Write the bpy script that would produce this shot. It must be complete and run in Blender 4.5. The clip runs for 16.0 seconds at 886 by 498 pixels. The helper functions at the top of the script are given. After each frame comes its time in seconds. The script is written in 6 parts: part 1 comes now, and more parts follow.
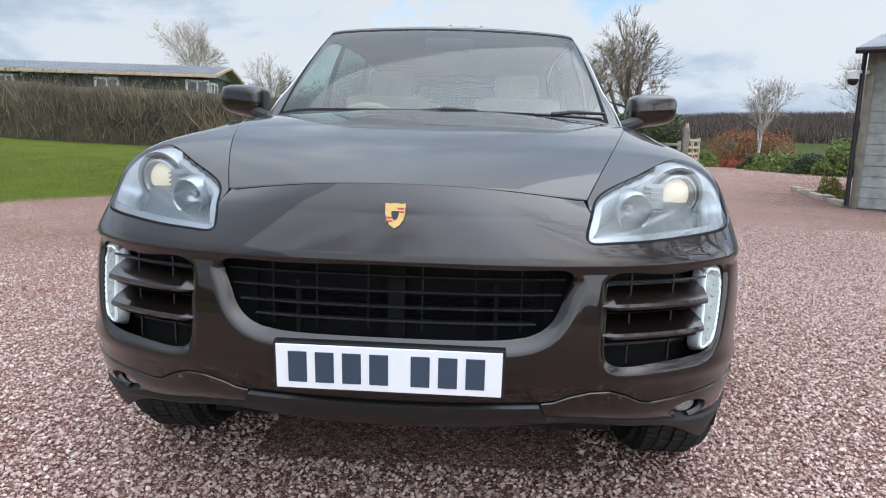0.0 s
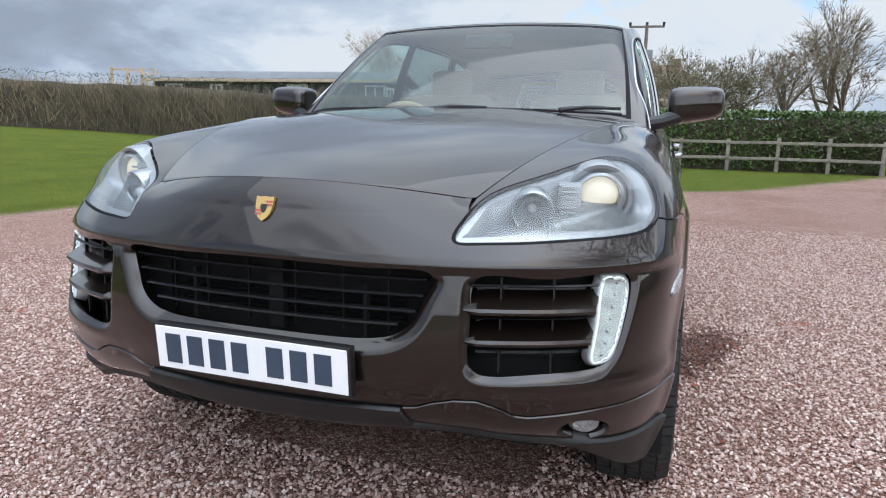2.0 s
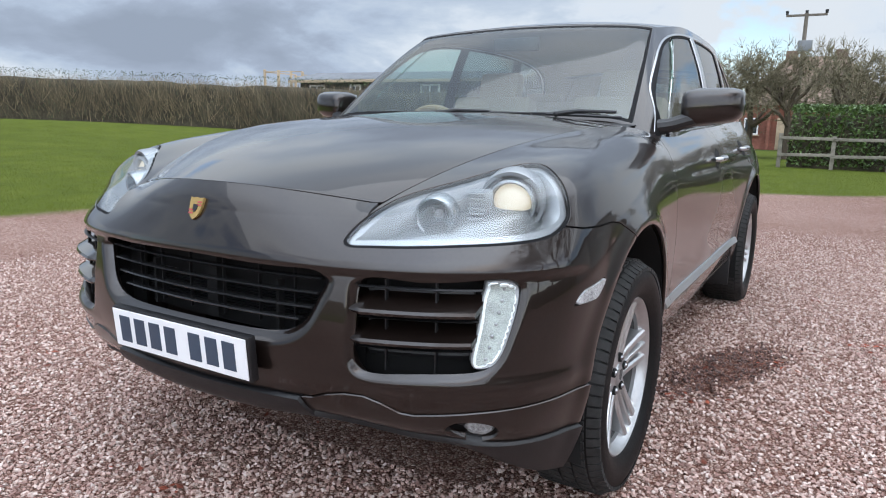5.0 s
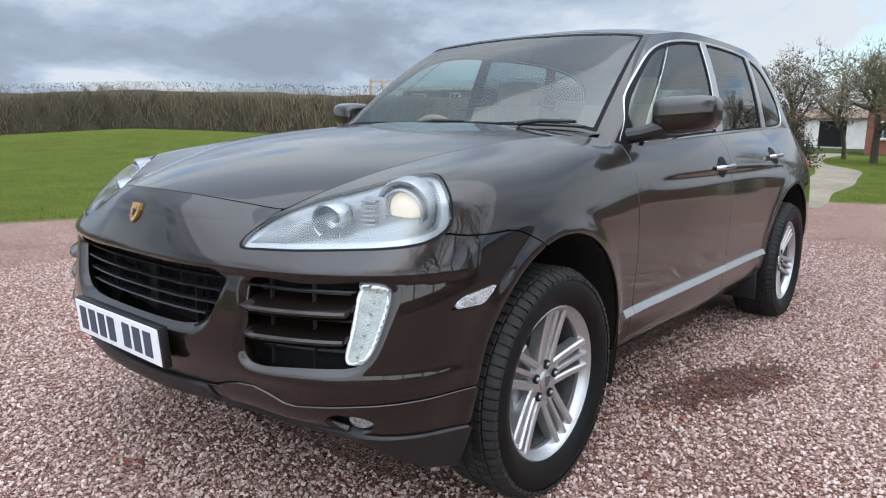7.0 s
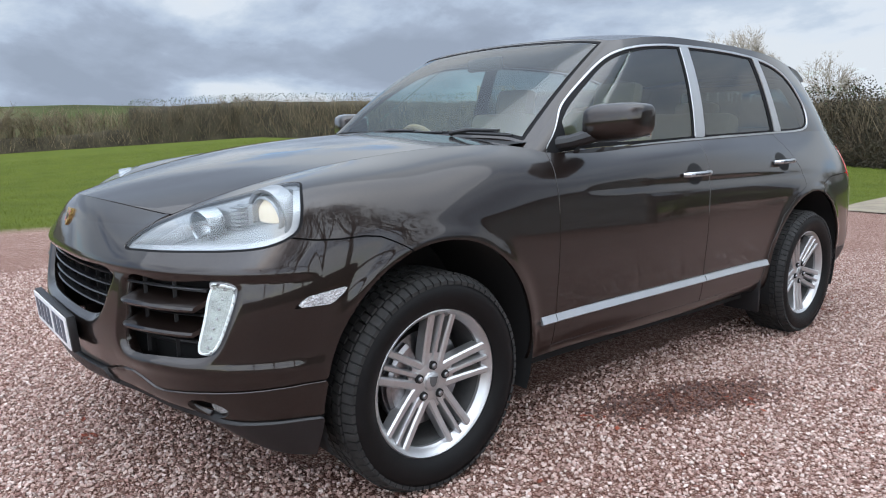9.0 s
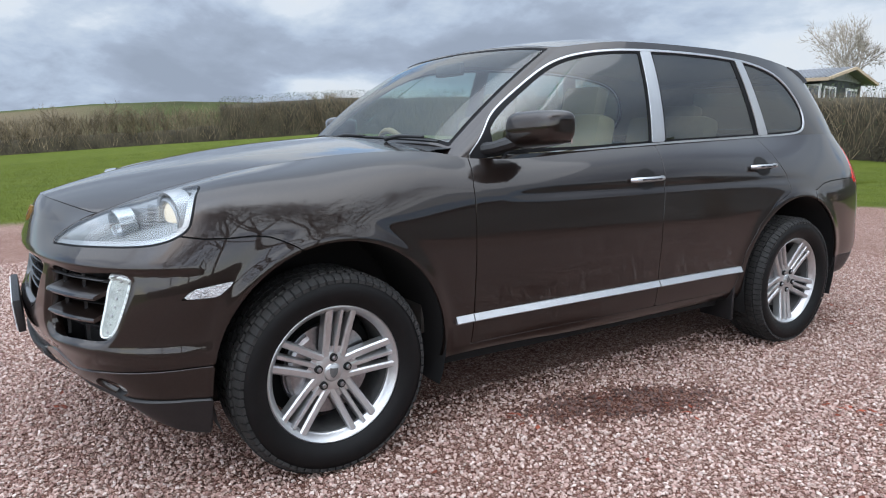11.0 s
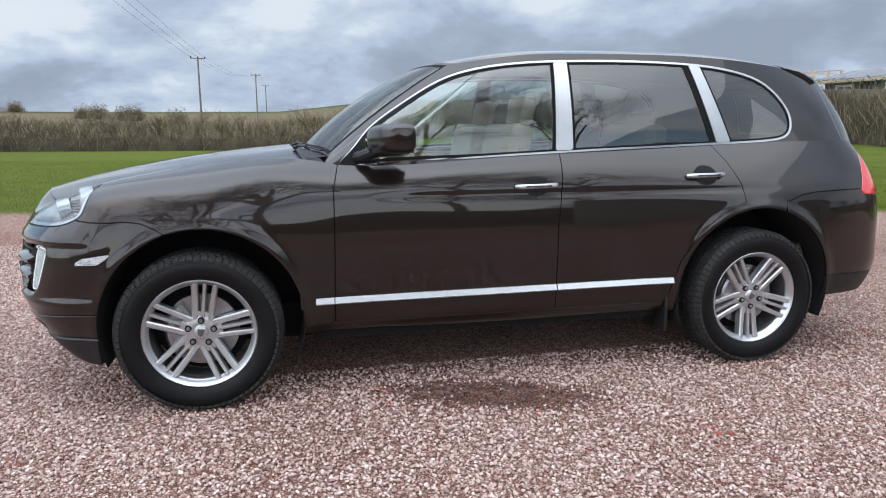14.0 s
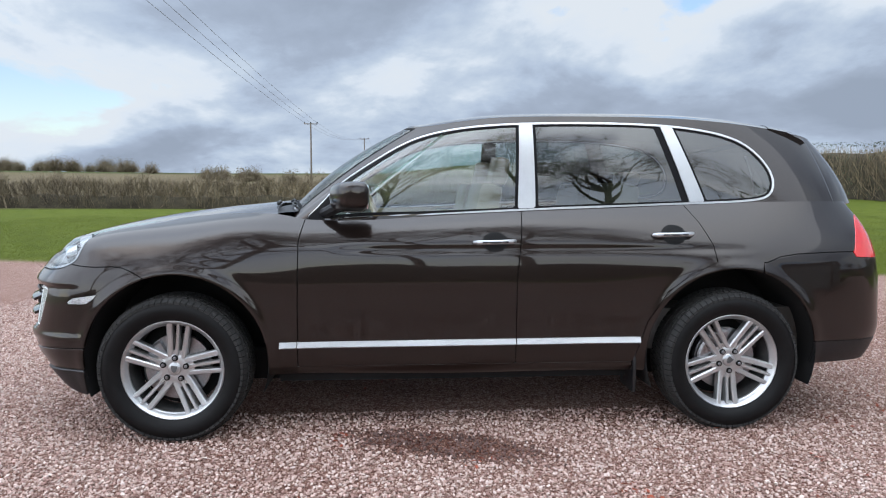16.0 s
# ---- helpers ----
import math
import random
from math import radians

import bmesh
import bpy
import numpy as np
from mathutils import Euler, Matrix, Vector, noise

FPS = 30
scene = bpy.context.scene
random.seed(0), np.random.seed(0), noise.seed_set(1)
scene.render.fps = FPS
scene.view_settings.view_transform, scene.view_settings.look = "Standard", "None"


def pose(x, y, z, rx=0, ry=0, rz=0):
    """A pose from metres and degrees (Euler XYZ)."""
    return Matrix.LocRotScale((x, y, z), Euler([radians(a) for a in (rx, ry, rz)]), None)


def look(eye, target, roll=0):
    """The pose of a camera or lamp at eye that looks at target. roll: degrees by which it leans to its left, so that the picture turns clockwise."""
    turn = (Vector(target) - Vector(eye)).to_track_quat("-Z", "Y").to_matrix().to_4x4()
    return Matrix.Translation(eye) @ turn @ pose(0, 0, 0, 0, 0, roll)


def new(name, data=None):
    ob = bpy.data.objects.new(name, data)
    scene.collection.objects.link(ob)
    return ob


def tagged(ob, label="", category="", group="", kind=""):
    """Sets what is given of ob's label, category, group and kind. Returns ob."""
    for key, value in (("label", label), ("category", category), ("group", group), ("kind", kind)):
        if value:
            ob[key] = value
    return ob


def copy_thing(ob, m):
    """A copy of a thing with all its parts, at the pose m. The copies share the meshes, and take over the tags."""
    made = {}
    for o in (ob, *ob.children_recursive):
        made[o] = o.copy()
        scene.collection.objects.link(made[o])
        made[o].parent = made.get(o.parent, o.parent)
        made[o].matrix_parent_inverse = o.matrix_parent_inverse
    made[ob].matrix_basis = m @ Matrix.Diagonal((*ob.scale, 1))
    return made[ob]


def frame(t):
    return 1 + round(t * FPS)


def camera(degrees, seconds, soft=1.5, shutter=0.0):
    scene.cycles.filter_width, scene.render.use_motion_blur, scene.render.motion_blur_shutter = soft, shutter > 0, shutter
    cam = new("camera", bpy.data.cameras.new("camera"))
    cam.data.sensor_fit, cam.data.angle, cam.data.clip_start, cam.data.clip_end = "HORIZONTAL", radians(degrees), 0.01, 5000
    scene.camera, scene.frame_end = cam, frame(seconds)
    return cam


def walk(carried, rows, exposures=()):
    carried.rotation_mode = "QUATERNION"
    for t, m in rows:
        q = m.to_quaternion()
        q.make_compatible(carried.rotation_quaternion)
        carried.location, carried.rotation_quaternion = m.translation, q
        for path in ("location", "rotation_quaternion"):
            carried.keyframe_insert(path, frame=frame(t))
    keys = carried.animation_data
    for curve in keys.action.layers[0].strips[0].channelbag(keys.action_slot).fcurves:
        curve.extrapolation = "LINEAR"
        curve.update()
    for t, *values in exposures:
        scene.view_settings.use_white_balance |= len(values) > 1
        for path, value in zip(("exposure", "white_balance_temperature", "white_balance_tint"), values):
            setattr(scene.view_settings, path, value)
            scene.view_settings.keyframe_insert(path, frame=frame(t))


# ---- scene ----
cam = camera(66.6, 16.0, soft=1.1)
PATH = [
    (0, (0.202, -2.38, 1.083), (0.086, -0.411, 0.75), 1.6),
    (0.5, (0.411, -2.32, 1.094), (0.115, -0.37, 0.761), 1.6),
    (1, (0.575, -2.319, 1.086), (0.147, -0.393, 0.755), 1.6),
    (1.5, (0.74, -2.311, 1.097), (0.178, -0.422, 0.761), 1.4),
    (2, (0.903, -2.207, 1.083), (0.271, -0.34, 0.742), 1.3),
    (2.5, (1.062, -2.101, 1.08), (0.296, -0.285, 0.741), 1.4),
    (3, (1.187, -2.058, 1.089), (0.32, -0.287, 0.752), 1.4),
    (5.5, (1.552, -2.012, 1.127), (0.508, -0.343, 0.772), 1.0),
    (6, (1.7, -1.897, 1.135), (0.581, -0.276, 0.787), 0.8),
    (6.5, (1.836, -1.827, 1.139), (0.626, -0.272, 0.795), 0.9),
    (7, (1.956, -1.786, 1.143), (0.696, -0.272, 0.8), 0.8),
    (7.5, (2.124, -1.729, 1.169), (0.794, -0.275, 0.827), 0.6),
    (8, (2.28, -1.607, 1.17), (0.881, -0.219, 0.827), 0.4),
    (8.5, (2.427, -1.464, 1.163), (0.969, -0.137, 0.828), 0.2),
    (11, (3.032, -0.916, 1.21), (1.378, 0.155, 0.866), 0.2),
    (11.5, (3.216, -0.742, 1.222), (1.516, 0.255, 0.88), 0.3),
    (12, (3.441, -0.572, 1.237), (1.673, 0.303, 0.903), 0.1),
    (12.5, (3.618, -0.317, 1.239), (1.804, 0.451, 0.897), 0.0),
    (13, (3.796, -0.083, 1.272), (1.935, 0.562, 0.927), 0.1),
    (13.5, (3.968, 0.13, 1.27), (2.075, 0.678, 0.931), -0.1),
    (14, (4.015, 0.411, 1.28), (2.097, 0.852, 0.923), -0.1),
    (14.5, (4.097, 0.685, 1.282), (2.151, 1.005, 0.945), -0.1),
    (15, (4.269, 0.916, 1.281), (2.312, 1.135, 0.935), 0.0),
    (15.5, (4.299, 1.04, 1.294), (2.334, 1.211, 0.96), 0.2),
    (16, (4.276, 1.087, 1.265), (2.29, 1.234, 1.085), 0.2),
]
walk(cam, [(t, look(eye, target, roll)) for t, eye, target, roll in PATH], [(0, 0.70)])

# ---- light: bright overcast day with broken cloud ----
SUN_AZ, SUN_EL = radians(132), radians(47)
world = bpy.data.worlds.new("sky_world")
world.use_nodes = True
scene.world = world
wn, wl = world.node_tree.nodes, world.node_tree.links
wn.clear()


def wnode(kind, **inputs):
    n = wn.new(kind)
    for k, v in inputs.items():
        n.inputs[k].default_value = v
    return n


sky = wn.new("ShaderNodeTexSky")
sky.sky_type = "NISHITA"
sky.sun_disc = False
sky.sun_elevation, sky.sun_rotation = SUN_EL, SUN_AZ
sky_bg = wnode("ShaderNodeBackground", Strength=0.12)
wl.new(sky.outputs[0], sky_bg.inputs["Color"])
coord = wn.new("ShaderNodeTexCoord")
split = wn.new("ShaderNodeSeparateXYZ")
wl.new(coord.outputs["Generated"], split.inputs[0])


def wmath(op, a, b=None, c=None):
    n = wn.new("ShaderNodeMath")
    n.operation = op
    for k, v in enumerate((a, b, c)):
        if v is None:
            continue
        if isinstance(v, (int, float)):
            n.inputs[k].default_value = v
        else:
            wl.new(v, n.inputs[k])
    return n.outputs[0]


# the clouds lie in a flat layer, so they crowd together towards the horizon
layer_h = wmath("ADD", wmath("MAXIMUM", split.outputs["Z"], 0.0), 0.36)
deck = wn.new("ShaderNodeCombineXYZ")
wl.new(wmath("DIVIDE", split.outputs["X"], layer_h), deck.inputs[0])
wl.new(wmath("DIVIDE", split.outputs["Y"], layer_h), deck.inputs[1])
deck.inputs[2].default_value = 3.7
big = wnode("ShaderNodeTexNoise", Scale=1.25, Detail=10.0, Roughness=0.52, Distortion=0.3)
small = wnode("ShaderNodeTexNoise", Scale=3.4, Detail=9.0, Roughness=0.6, Distortion=0.2)
for n in (big, small):
    wl.new(deck.outputs[0], n.inputs["Vector"])
lean = wn.new("ShaderNodeVectorMath")         # the heavier cloud lies to the west
lean.operation = "DOT_PRODUCT"
lean.inputs[1].default_value = (-0.07, -0.035, 0.0)
wl.new(coord.outputs["Generated"], lean.inputs[0])
mass = wmath("ADD", wmath("MULTIPLY_ADD", small.outputs["Fac"], 0.42, -0.21), wmath("ADD", wmath("MULTIPLY_ADD", big.outputs["Fac"], 1.5, -0.27), lean.outputs["Value"]))
cover = wn.new("ShaderNodeValToRGB")          # where the blue shows between the clouds
cover.color_ramp.elements[0].position, cover.color_ramp.elements[1].position = 0.33, 0.41
shade = wn.new("ShaderNodeValToRGB")          # bright rims, grey undersides
for p, c in ((0.36, (0.69, 0.75, 0.82, 1)), (0.43, (0.66, 0.735, 0.83, 1)), (0.49, (0.53, 0.62, 0.74, 1)), (0.56, (0.44, 0.53, 0.67, 1)), (0.63, (0.36, 0.43, 0.55, 1)), (0.76, (0.30, 0.36, 0.46, 1))):
    e = shade.color_ramp.elements.new(p)
    e.color = c
shade.color_ramp.elements.remove(shade.color_ramp.elements[0])
shade.color_ramp.elements.remove(shade.color_ramp.elements[-1])
calm = wn.new("ShaderNodeMix")                # the layer closes and evens out overhead
even = wn.new("ShaderNodeMapRange")
even.inputs["From Min"].default_value, even.inputs["From Max"].default_value = 0.35, 0.75
even.inputs["To Max"].default_value = 0.7
calm.inputs["B"].default_value = 0.50
wl.new(even.outputs[0], calm.inputs["Factor"])
wl.new(mass, calm.inputs["A"])
wl.new(calm.outputs[0], shade.inputs["Fac"])
north = wn.new("ShaderNodeVectorMath")        # no gaps to the north or low down
north.operation = "DOT_PRODUCT"
north.inputs[1].default_value = (-0.05, 0.13, 0.0)
wl.new(coord.outputs["Generated"], north.inputs[0])
wl.new(wmath("ADD", wmath("ADD", calm.outputs[0], wmath("MULTIPLY", wmath("MAXIMUM", wmath("SUBTRACT", 0.22, split.outputs["Z"]), 0.0), 0.7)), north.outputs["Value"]), cover.inputs["Fac"])
# an overcast sky is about three times as bright overhead as at the horizon
up = wn.new("ShaderNodeSeparateXYZ")
wl.new(coord.outputs["Generated"], up.inputs[0])
rise = wn.new("ShaderNodeMapRange")
rise.inputs["From Min"].default_value, rise.inputs["From Max"].default_value = 0.30, 0.95
rise.inputs["To Min"].default_value, rise.inputs["To Max"].default_value = 0.66, 1.3
wl.new(up.outputs["Z"], rise.inputs["Value"])
wl.new(up.outputs["Z"], even.inputs["Value"])
# and brighter towards the veiled sun
glow = wn.new("ShaderNodeVectorMath")
glow.operation = "DOT_PRODUCT"
glow.inputs[1].default_value = (math.sin(SUN_AZ) * math.cos(SUN_EL), math.cos(SUN_AZ) * math.cos(SUN_EL), math.sin(SUN_EL))
wl.new(coord.outputs["Generated"], glow.inputs[0])
veil = wmath("POWER", wmath("MULTIPLY_ADD", glow.outputs["Value"], 0.5, 0.5), 5.0)
cloud_bg = wnode("ShaderNodeBackground", Strength=0.95)
wl.new(wmath("MULTIPLY", rise.outputs[0], wmath("MULTIPLY_ADD", veil, 2.2, 1.0)), cloud_bg.inputs["Strength"])
wl.new(shade.outputs[0], cloud_bg.inputs["Color"])
mix_sky = wn.new("ShaderNodeMixShader")
wl.new(cover.outputs[0], mix_sky.inputs[0])
wl.new(sky_bg.outputs[0], mix_sky.inputs[1])
wl.new(cloud_bg.outputs[0], mix_sky.inputs[2])
world_out = wn.new("ShaderNodeOutputWorld")
wl.new(mix_sky.outputs[0], world_out.inputs[0])

sun_data = bpy.data.lights.new("sun", "SUN")
sun_data.energy, sun_data.angle, sun_data.color = 1.75, radians(140), (0.97, 0.98, 1.0)
sun = new("sun", sun_data)
sun.matrix_world = look((0, 0, 0), (-math.sin(SUN_AZ) * math.cos(SUN_EL), -math.cos(SUN_AZ) * math.cos(SUN_EL), -math.sin(SUN_EL)))


# ---- materials ----
def material(name, color, rough=0.5, metal=0.0, coat=0.0, scale=20.0, vary=0.15, bump=0.0, bump_scale=60.0, spec=0.5, rand=0.0, emit=0.0, emit_color=None):
    """Principled surface with variation at two scales and fine relief."""
    m = bpy.data.materials.new(name)
    m.use_nodes = True
    nt = m.node_tree
    p = nt.nodes["Principled BSDF"]
    p.inputs["Roughness"].default_value = rough
    p.inputs["Metallic"].default_value = metal
    p.inputs["Coat Weight"].default_value = coat
    p.inputs["Coat Roughness"].default_value = 0.03
    p.inputs["Specular IOR Level"].default_value = spec
    if emit:
        p.inputs["Emission Color"].default_value = (*(emit_color or color), 1)
        p.inputs["Emission Strength"].default_value = emit
    tc = nt.nodes.new("ShaderNodeTexCoord")
    if vary or rand:
        n1, n2 = nt.nodes.new("ShaderNodeTexNoise"), nt.nodes.new("ShaderNodeTexNoise")
        n1.inputs["Scale"].default_value, n2.inputs["Scale"].default_value = scale, scale * 0.13
        n1.inputs["Detail"].default_value = 5
        add = nt.nodes.new("ShaderNodeMath")
        add.operation = "ADD"
        for n, k in ((n1, 0), (n2, 1)):
            nt.links.new(tc.outputs["Object"], n.inputs["Vector"])
            nt.links.new(n.outputs["Fac"], add.inputs[k])
        ramp = nt.nodes.new("ShaderNodeMapRange")
        ramp.inputs["From Min"].default_value, ramp.inputs["From Max"].default_value = 0.7, 1.3
        ramp.inputs["To Min"].default_value, ramp.inputs["To Max"].default_value = 1 - vary, 1 + vary
        nt.links.new(add.outputs[0], ramp.inputs["Value"])
        scale_c = nt.nodes.new("ShaderNodeVectorMath")
        scale_c.operation = "SCALE"
        scale_c.inputs[0].default_value = color
        out = ramp.outputs[0]
        if rand:
            geo = nt.nodes.new("ShaderNodeNewGeometry")
            r2 = nt.nodes.new("ShaderNodeMapRange")
            r2.inputs["To Min"].default_value, r2.inputs["To Max"].default_value = 1 - rand, 1 + rand
            nt.links.new(geo.outputs["Random Per Island"], r2.inputs["Value"])
            mul = nt.nodes.new("ShaderNodeMath")
            mul.operation = "MULTIPLY"
            nt.links.new(out, mul.inputs[0])
            nt.links.new(r2.outputs[0], mul.inputs[1])
            out = mul.outputs[0]
        nt.links.new(out, scale_c.inputs["Scale"])
        nt.links.new(scale_c.outputs[0], p.inputs["Base Color"])
    else:
        p.inputs["Base Color"].default_value = (*color, 1)
    if bump:
        nb = nt.nodes.new("ShaderNodeTexNoise")
        nb.inputs["Scale"].default_value = bump_scale
        nb.inputs["Detail"].default_value = 6
        nt.links.new(tc.outputs["Object"], nb.inputs["Vector"])
        b = nt.nodes.new("ShaderNodeBump")
        b.inputs["Strength"].default_value = bump
        b.inputs["Distance"].default_value = 0.01
        nt.links.new(nb.outputs["Fac"], b.inputs["Height"])
        nt.links.new(b.outputs[0], p.inputs["Normal"])
    return m


def ramp_colors(m, stops, scale, detail=6, source="noise", island=False):
    """Swap a material's base colour for a ramp over noise or over the random value of each island."""
    nt = m.node_tree
    p = nt.nodes["Principled BSDF"]
    for l in list(p.inputs["Base Color"].links):
        nt.links.remove(l)
    r = nt.nodes.new("ShaderNodeValToRGB")
    while len(r.color_ramp.elements) > 1:
        r.color_ramp.elements.remove(r.color_ramp.elements[0])
    for i, (pos, c) in enumerate(stops):
        e = r.color_ramp.elements[0] if i == 0 else r.color_ramp.elements.new(pos)
        e.position, e.color = pos, (*c, 1)
    if island:
        g = nt.nodes.new("ShaderNodeNewGeometry")
        nt.links.new(g.outputs["Random Per Island"], r.inputs["Fac"])
    else:
        tc = nt.nodes.new("ShaderNodeTexCoord")
        n = nt.nodes.new("ShaderNodeTexNoise")
        n.inputs["Scale"].default_value, n.inputs["Detail"].default_value = scale, detail
        nt.links.new(tc.outputs["Object"], n.inputs["Vector"])
        nt.links.new(n.outputs["Fac"], r.inputs["Fac"])
    nt.links.new(r.outputs[0], p.inputs["Base Color"])
    return m, r


def glass(name, tint, mirror=0.08, gloss_rough=0.0):
    """A thin pane: tinted see-through with a mirror gloss that grows at grazing angles, alike from both sides."""
    m = bpy.data.materials.new(name)
    m.use_nodes = True
    nt = m.node_tree
    nt.nodes.clear()
    t, g, f, p, k, x, o = (nt.nodes.new("ShaderNode" + n) for n in ("BsdfTransparent", "BsdfGlossy", "LayerWeight", "Math", "Math", "MixShader", "OutputMaterial"))
    t.inputs[0].default_value = (*tint, 1)
    g.inputs["Roughness"].default_value = gloss_rough
    f.inputs["Blend"].default_value = 0.5
    p.operation, k.operation = "POWER", "MULTIPLY_ADD"
    p.inputs[1].default_value = 5.0
    k.inputs[1].default_value, k.inputs[2].default_value = 1 - mirror, mirror
    nt.links.new(f.outputs["Facing"], p.inputs[0])
    nt.links.new(p.outputs[0], k.inputs[0])
    nt.links.new(k.outputs[0], x.inputs[0])
    nt.links.new(t.outputs[0], x.inputs[1])
    nt.links.new(g.outputs[0], x.inputs[2])
    nt.links.new(x.outputs[0], o.inputs[0])
    return m


PAINT = material("brown_metallic_paint", (0.0145, 0.0095, 0.0078), rough=0.30, metal=0.55, coat=1.0, scale=900, vary=0.12, spec=0.2)
PAINT.node_tree.nodes["Principled BSDF"].inputs["Coat IOR"].default_value = 1.5
PAINT.node_tree.nodes["Principled BSDF"].inputs["Coat Roughness"].default_value = 0.028
DARK = material("black_plastic", (0.007, 0.007, 0.008), rough=0.45, scale=200, vary=0.2, bump=0.1, bump_scale=400)
GLOSS_BLACK = material("gloss_black_plastic", (0.014, 0.014, 0.015), rough=0.22, scale=200, vary=0.2)
# near-black of underside and liners; also painted shade in gaps, cups, wells, doorway
MATT = material("matt_black_and_shade", (0.0025, 0.0025, 0.0027), rough=0.9, vary=0.2)
SEAL = material("rubber_seal", (0.008, 0.008, 0.009), rough=0.75, vary=0.1, spec=0.15)
RUBBER = material("tyre_rubber", (0.0045, 0.0045, 0.0048), rough=0.5, scale=30, vary=0.25, bump=0.1, bump_scale=300, spec=0.2)
# sidewall rubber made greyer: the light on the tread is in its colour
TREAD = material("lit_tread_rubber", (0.024, 0.0235, 0.023), rough=0.8, scale=40, vary=0.35, bump=0.2, bump_scale=200, spec=0.3)
ALLOY = material("silver_alloy", (0.50, 0.505, 0.51), rough=0.34, metal=0.8, scale=60, vary=0.06, bump=0.03)
DISC = material("brake_steel", (0.32, 0.32, 0.33), rough=0.35, metal=1.0, scale=80, vary=0.2)
# alloy colour darkened for the shade inside the wheel; also the cap mark's grey
BARREL = material("shaded_barrel_and_mark", (0.10, 0.10, 0.10), rough=0.6, metal=0.4, scale=40, vary=0.25)
SATIN = material("satin_aluminium", (0.47, 0.48, 0.49), rough=0.28, metal=0.8, scale=120, vary=0.04)
CHROME = material("chrome", (0.78, 0.79, 0.80), rough=0.08, metal=1.0, vary=0.03)
GLASS = glass("windscreen_glass", (0.62, 0.75, 0.73), 0.12)
GLASS_F = glass("front_door_glass", (0.72, 0.84, 0.79), 0.14)
GLASS_R = glass("privacy_glass", (0.26, 0.33, 0.33), 0.13)
LENS = glass("clear_lamp_lens", (0.93, 0.95, 0.96), 0.07)
LAMPSILVER = material("lamp_reflector", (0.30, 0.315, 0.325), rough=0.25, metal=0.5, vary=0.04)
BOWL = material("lamp_bowl", (0.17, 0.18, 0.18), rough=0.25, metal=0.5, vary=0.05)
RIBBED = material("ribbed_clear_plastic", (0.50, 0.51, 0.52), rough=0.18, metal=0.35, scale=120, vary=0.35, bump=0.9, bump_scale=160)
LEDBOWL = material("led_lens", (0.40, 0.45, 0.43), rough=0.2, metal=0.3, scale=260, vary=0.3, bump=0.6, bump_scale=350, emit=0.03, emit_color=(0.9, 1.0, 0.98))
REFLECTOR = material("bright_reflector", (0.36, 0.38, 0.39), rough=0.24, metal=0.9, vary=0.05)
LAMPGREY = material("lamp_bezel", (0.30, 0.31, 0.32), rough=0.3, metal=0.4, vary=0.05)
BEAM = material("lit_headlamp", (0.42, 0.39, 0.32), rough=0.2, vary=0, emit=0.26, emit_color=(1.0, 0.86, 0.60))
DAYLIGHT = material("lit_led_lamp", (0.70, 0.76, 0.76), rough=0.25, vary=0, emit=0.05, emit_color=(0.92, 0.97, 1.0))
RED = material("red_tail_lens", (0.50, 0.012, 0.014), rough=0.12, coat=1.0, vary=0.1, emit=0.12, emit_color=(0.8, 0.02, 0.02))
WHITE = material("plate_white", (0.78, 0.79, 0.80), rough=0.3, vary=0.03)
NAVY = material("plate_blue_grey", (0.035, 0.055, 0.085), rough=0.4, vary=0.1)
GOLD = material("crest_gold", (0.50, 0.33, 0.12), rough=0.25, metal=0.6, vary=0.1)
CRIMSON = material("crest_red", (0.35, 0.02, 0.03), rough=0.3, coat=0.5, vary=0.1)
LEATHER = material("beige_leather", (0.21, 0.165, 0.105), rough=0.55, scale=30, vary=0.12, bump=0.15, bump_scale=200)
DASH = material("dark_dashboard", (0.06, 0.055, 0.05), rough=0.6, vary=0.15)
TAN = material("tan_rim", (0.36, 0.24, 0.13), rough=0.45, vary=0.15)


# ---- mesh helpers ----
def part(name, bm, mat, parent=None, label="", smooth=True, category="", kind="", group=""):
    """Link a bmesh as one mesh object under a thing or a part."""
    me = bpy.data.meshes.new(name)
    bm.to_mesh(me)
    bm.free()
    if smooth:
        me.polygons.foreach_set("use_smooth", [True] * len(me.polygons))
        me.set_sharp_from_angle(angle=radians(35))
    me.materials.append(mat)
    ob = new(name, me)
    ob.parent = parent
    return tagged(ob, label, category, group, kind)


def raw(name, verts, faces, mat, parent=None, label="", smooth=True, normals=None, category="", kind="", group=""):
    me = bpy.data.meshes.new(name)
    me.from_pydata([tuple(map(float, v)) for v in verts] if not isinstance(verts, np.ndarray) else verts.tolist(), [], faces)
    me.polygons.foreach_set("use_smooth", [smooth] * len(me.polygons))
    if normals is not None:
        me.normals_split_custom_set_from_vertices(normals)
    me.materials.append(mat)
    ob = new(name, me)
    ob.parent = parent
    return tagged(ob, label, category, group, kind)


def empty(name, label, category, at=(0, 0, 0), group=""):
    ob = new(name)
    ob.location = at
    ob.empty_display_size = 0.1
    return tagged(ob, label, category, group)


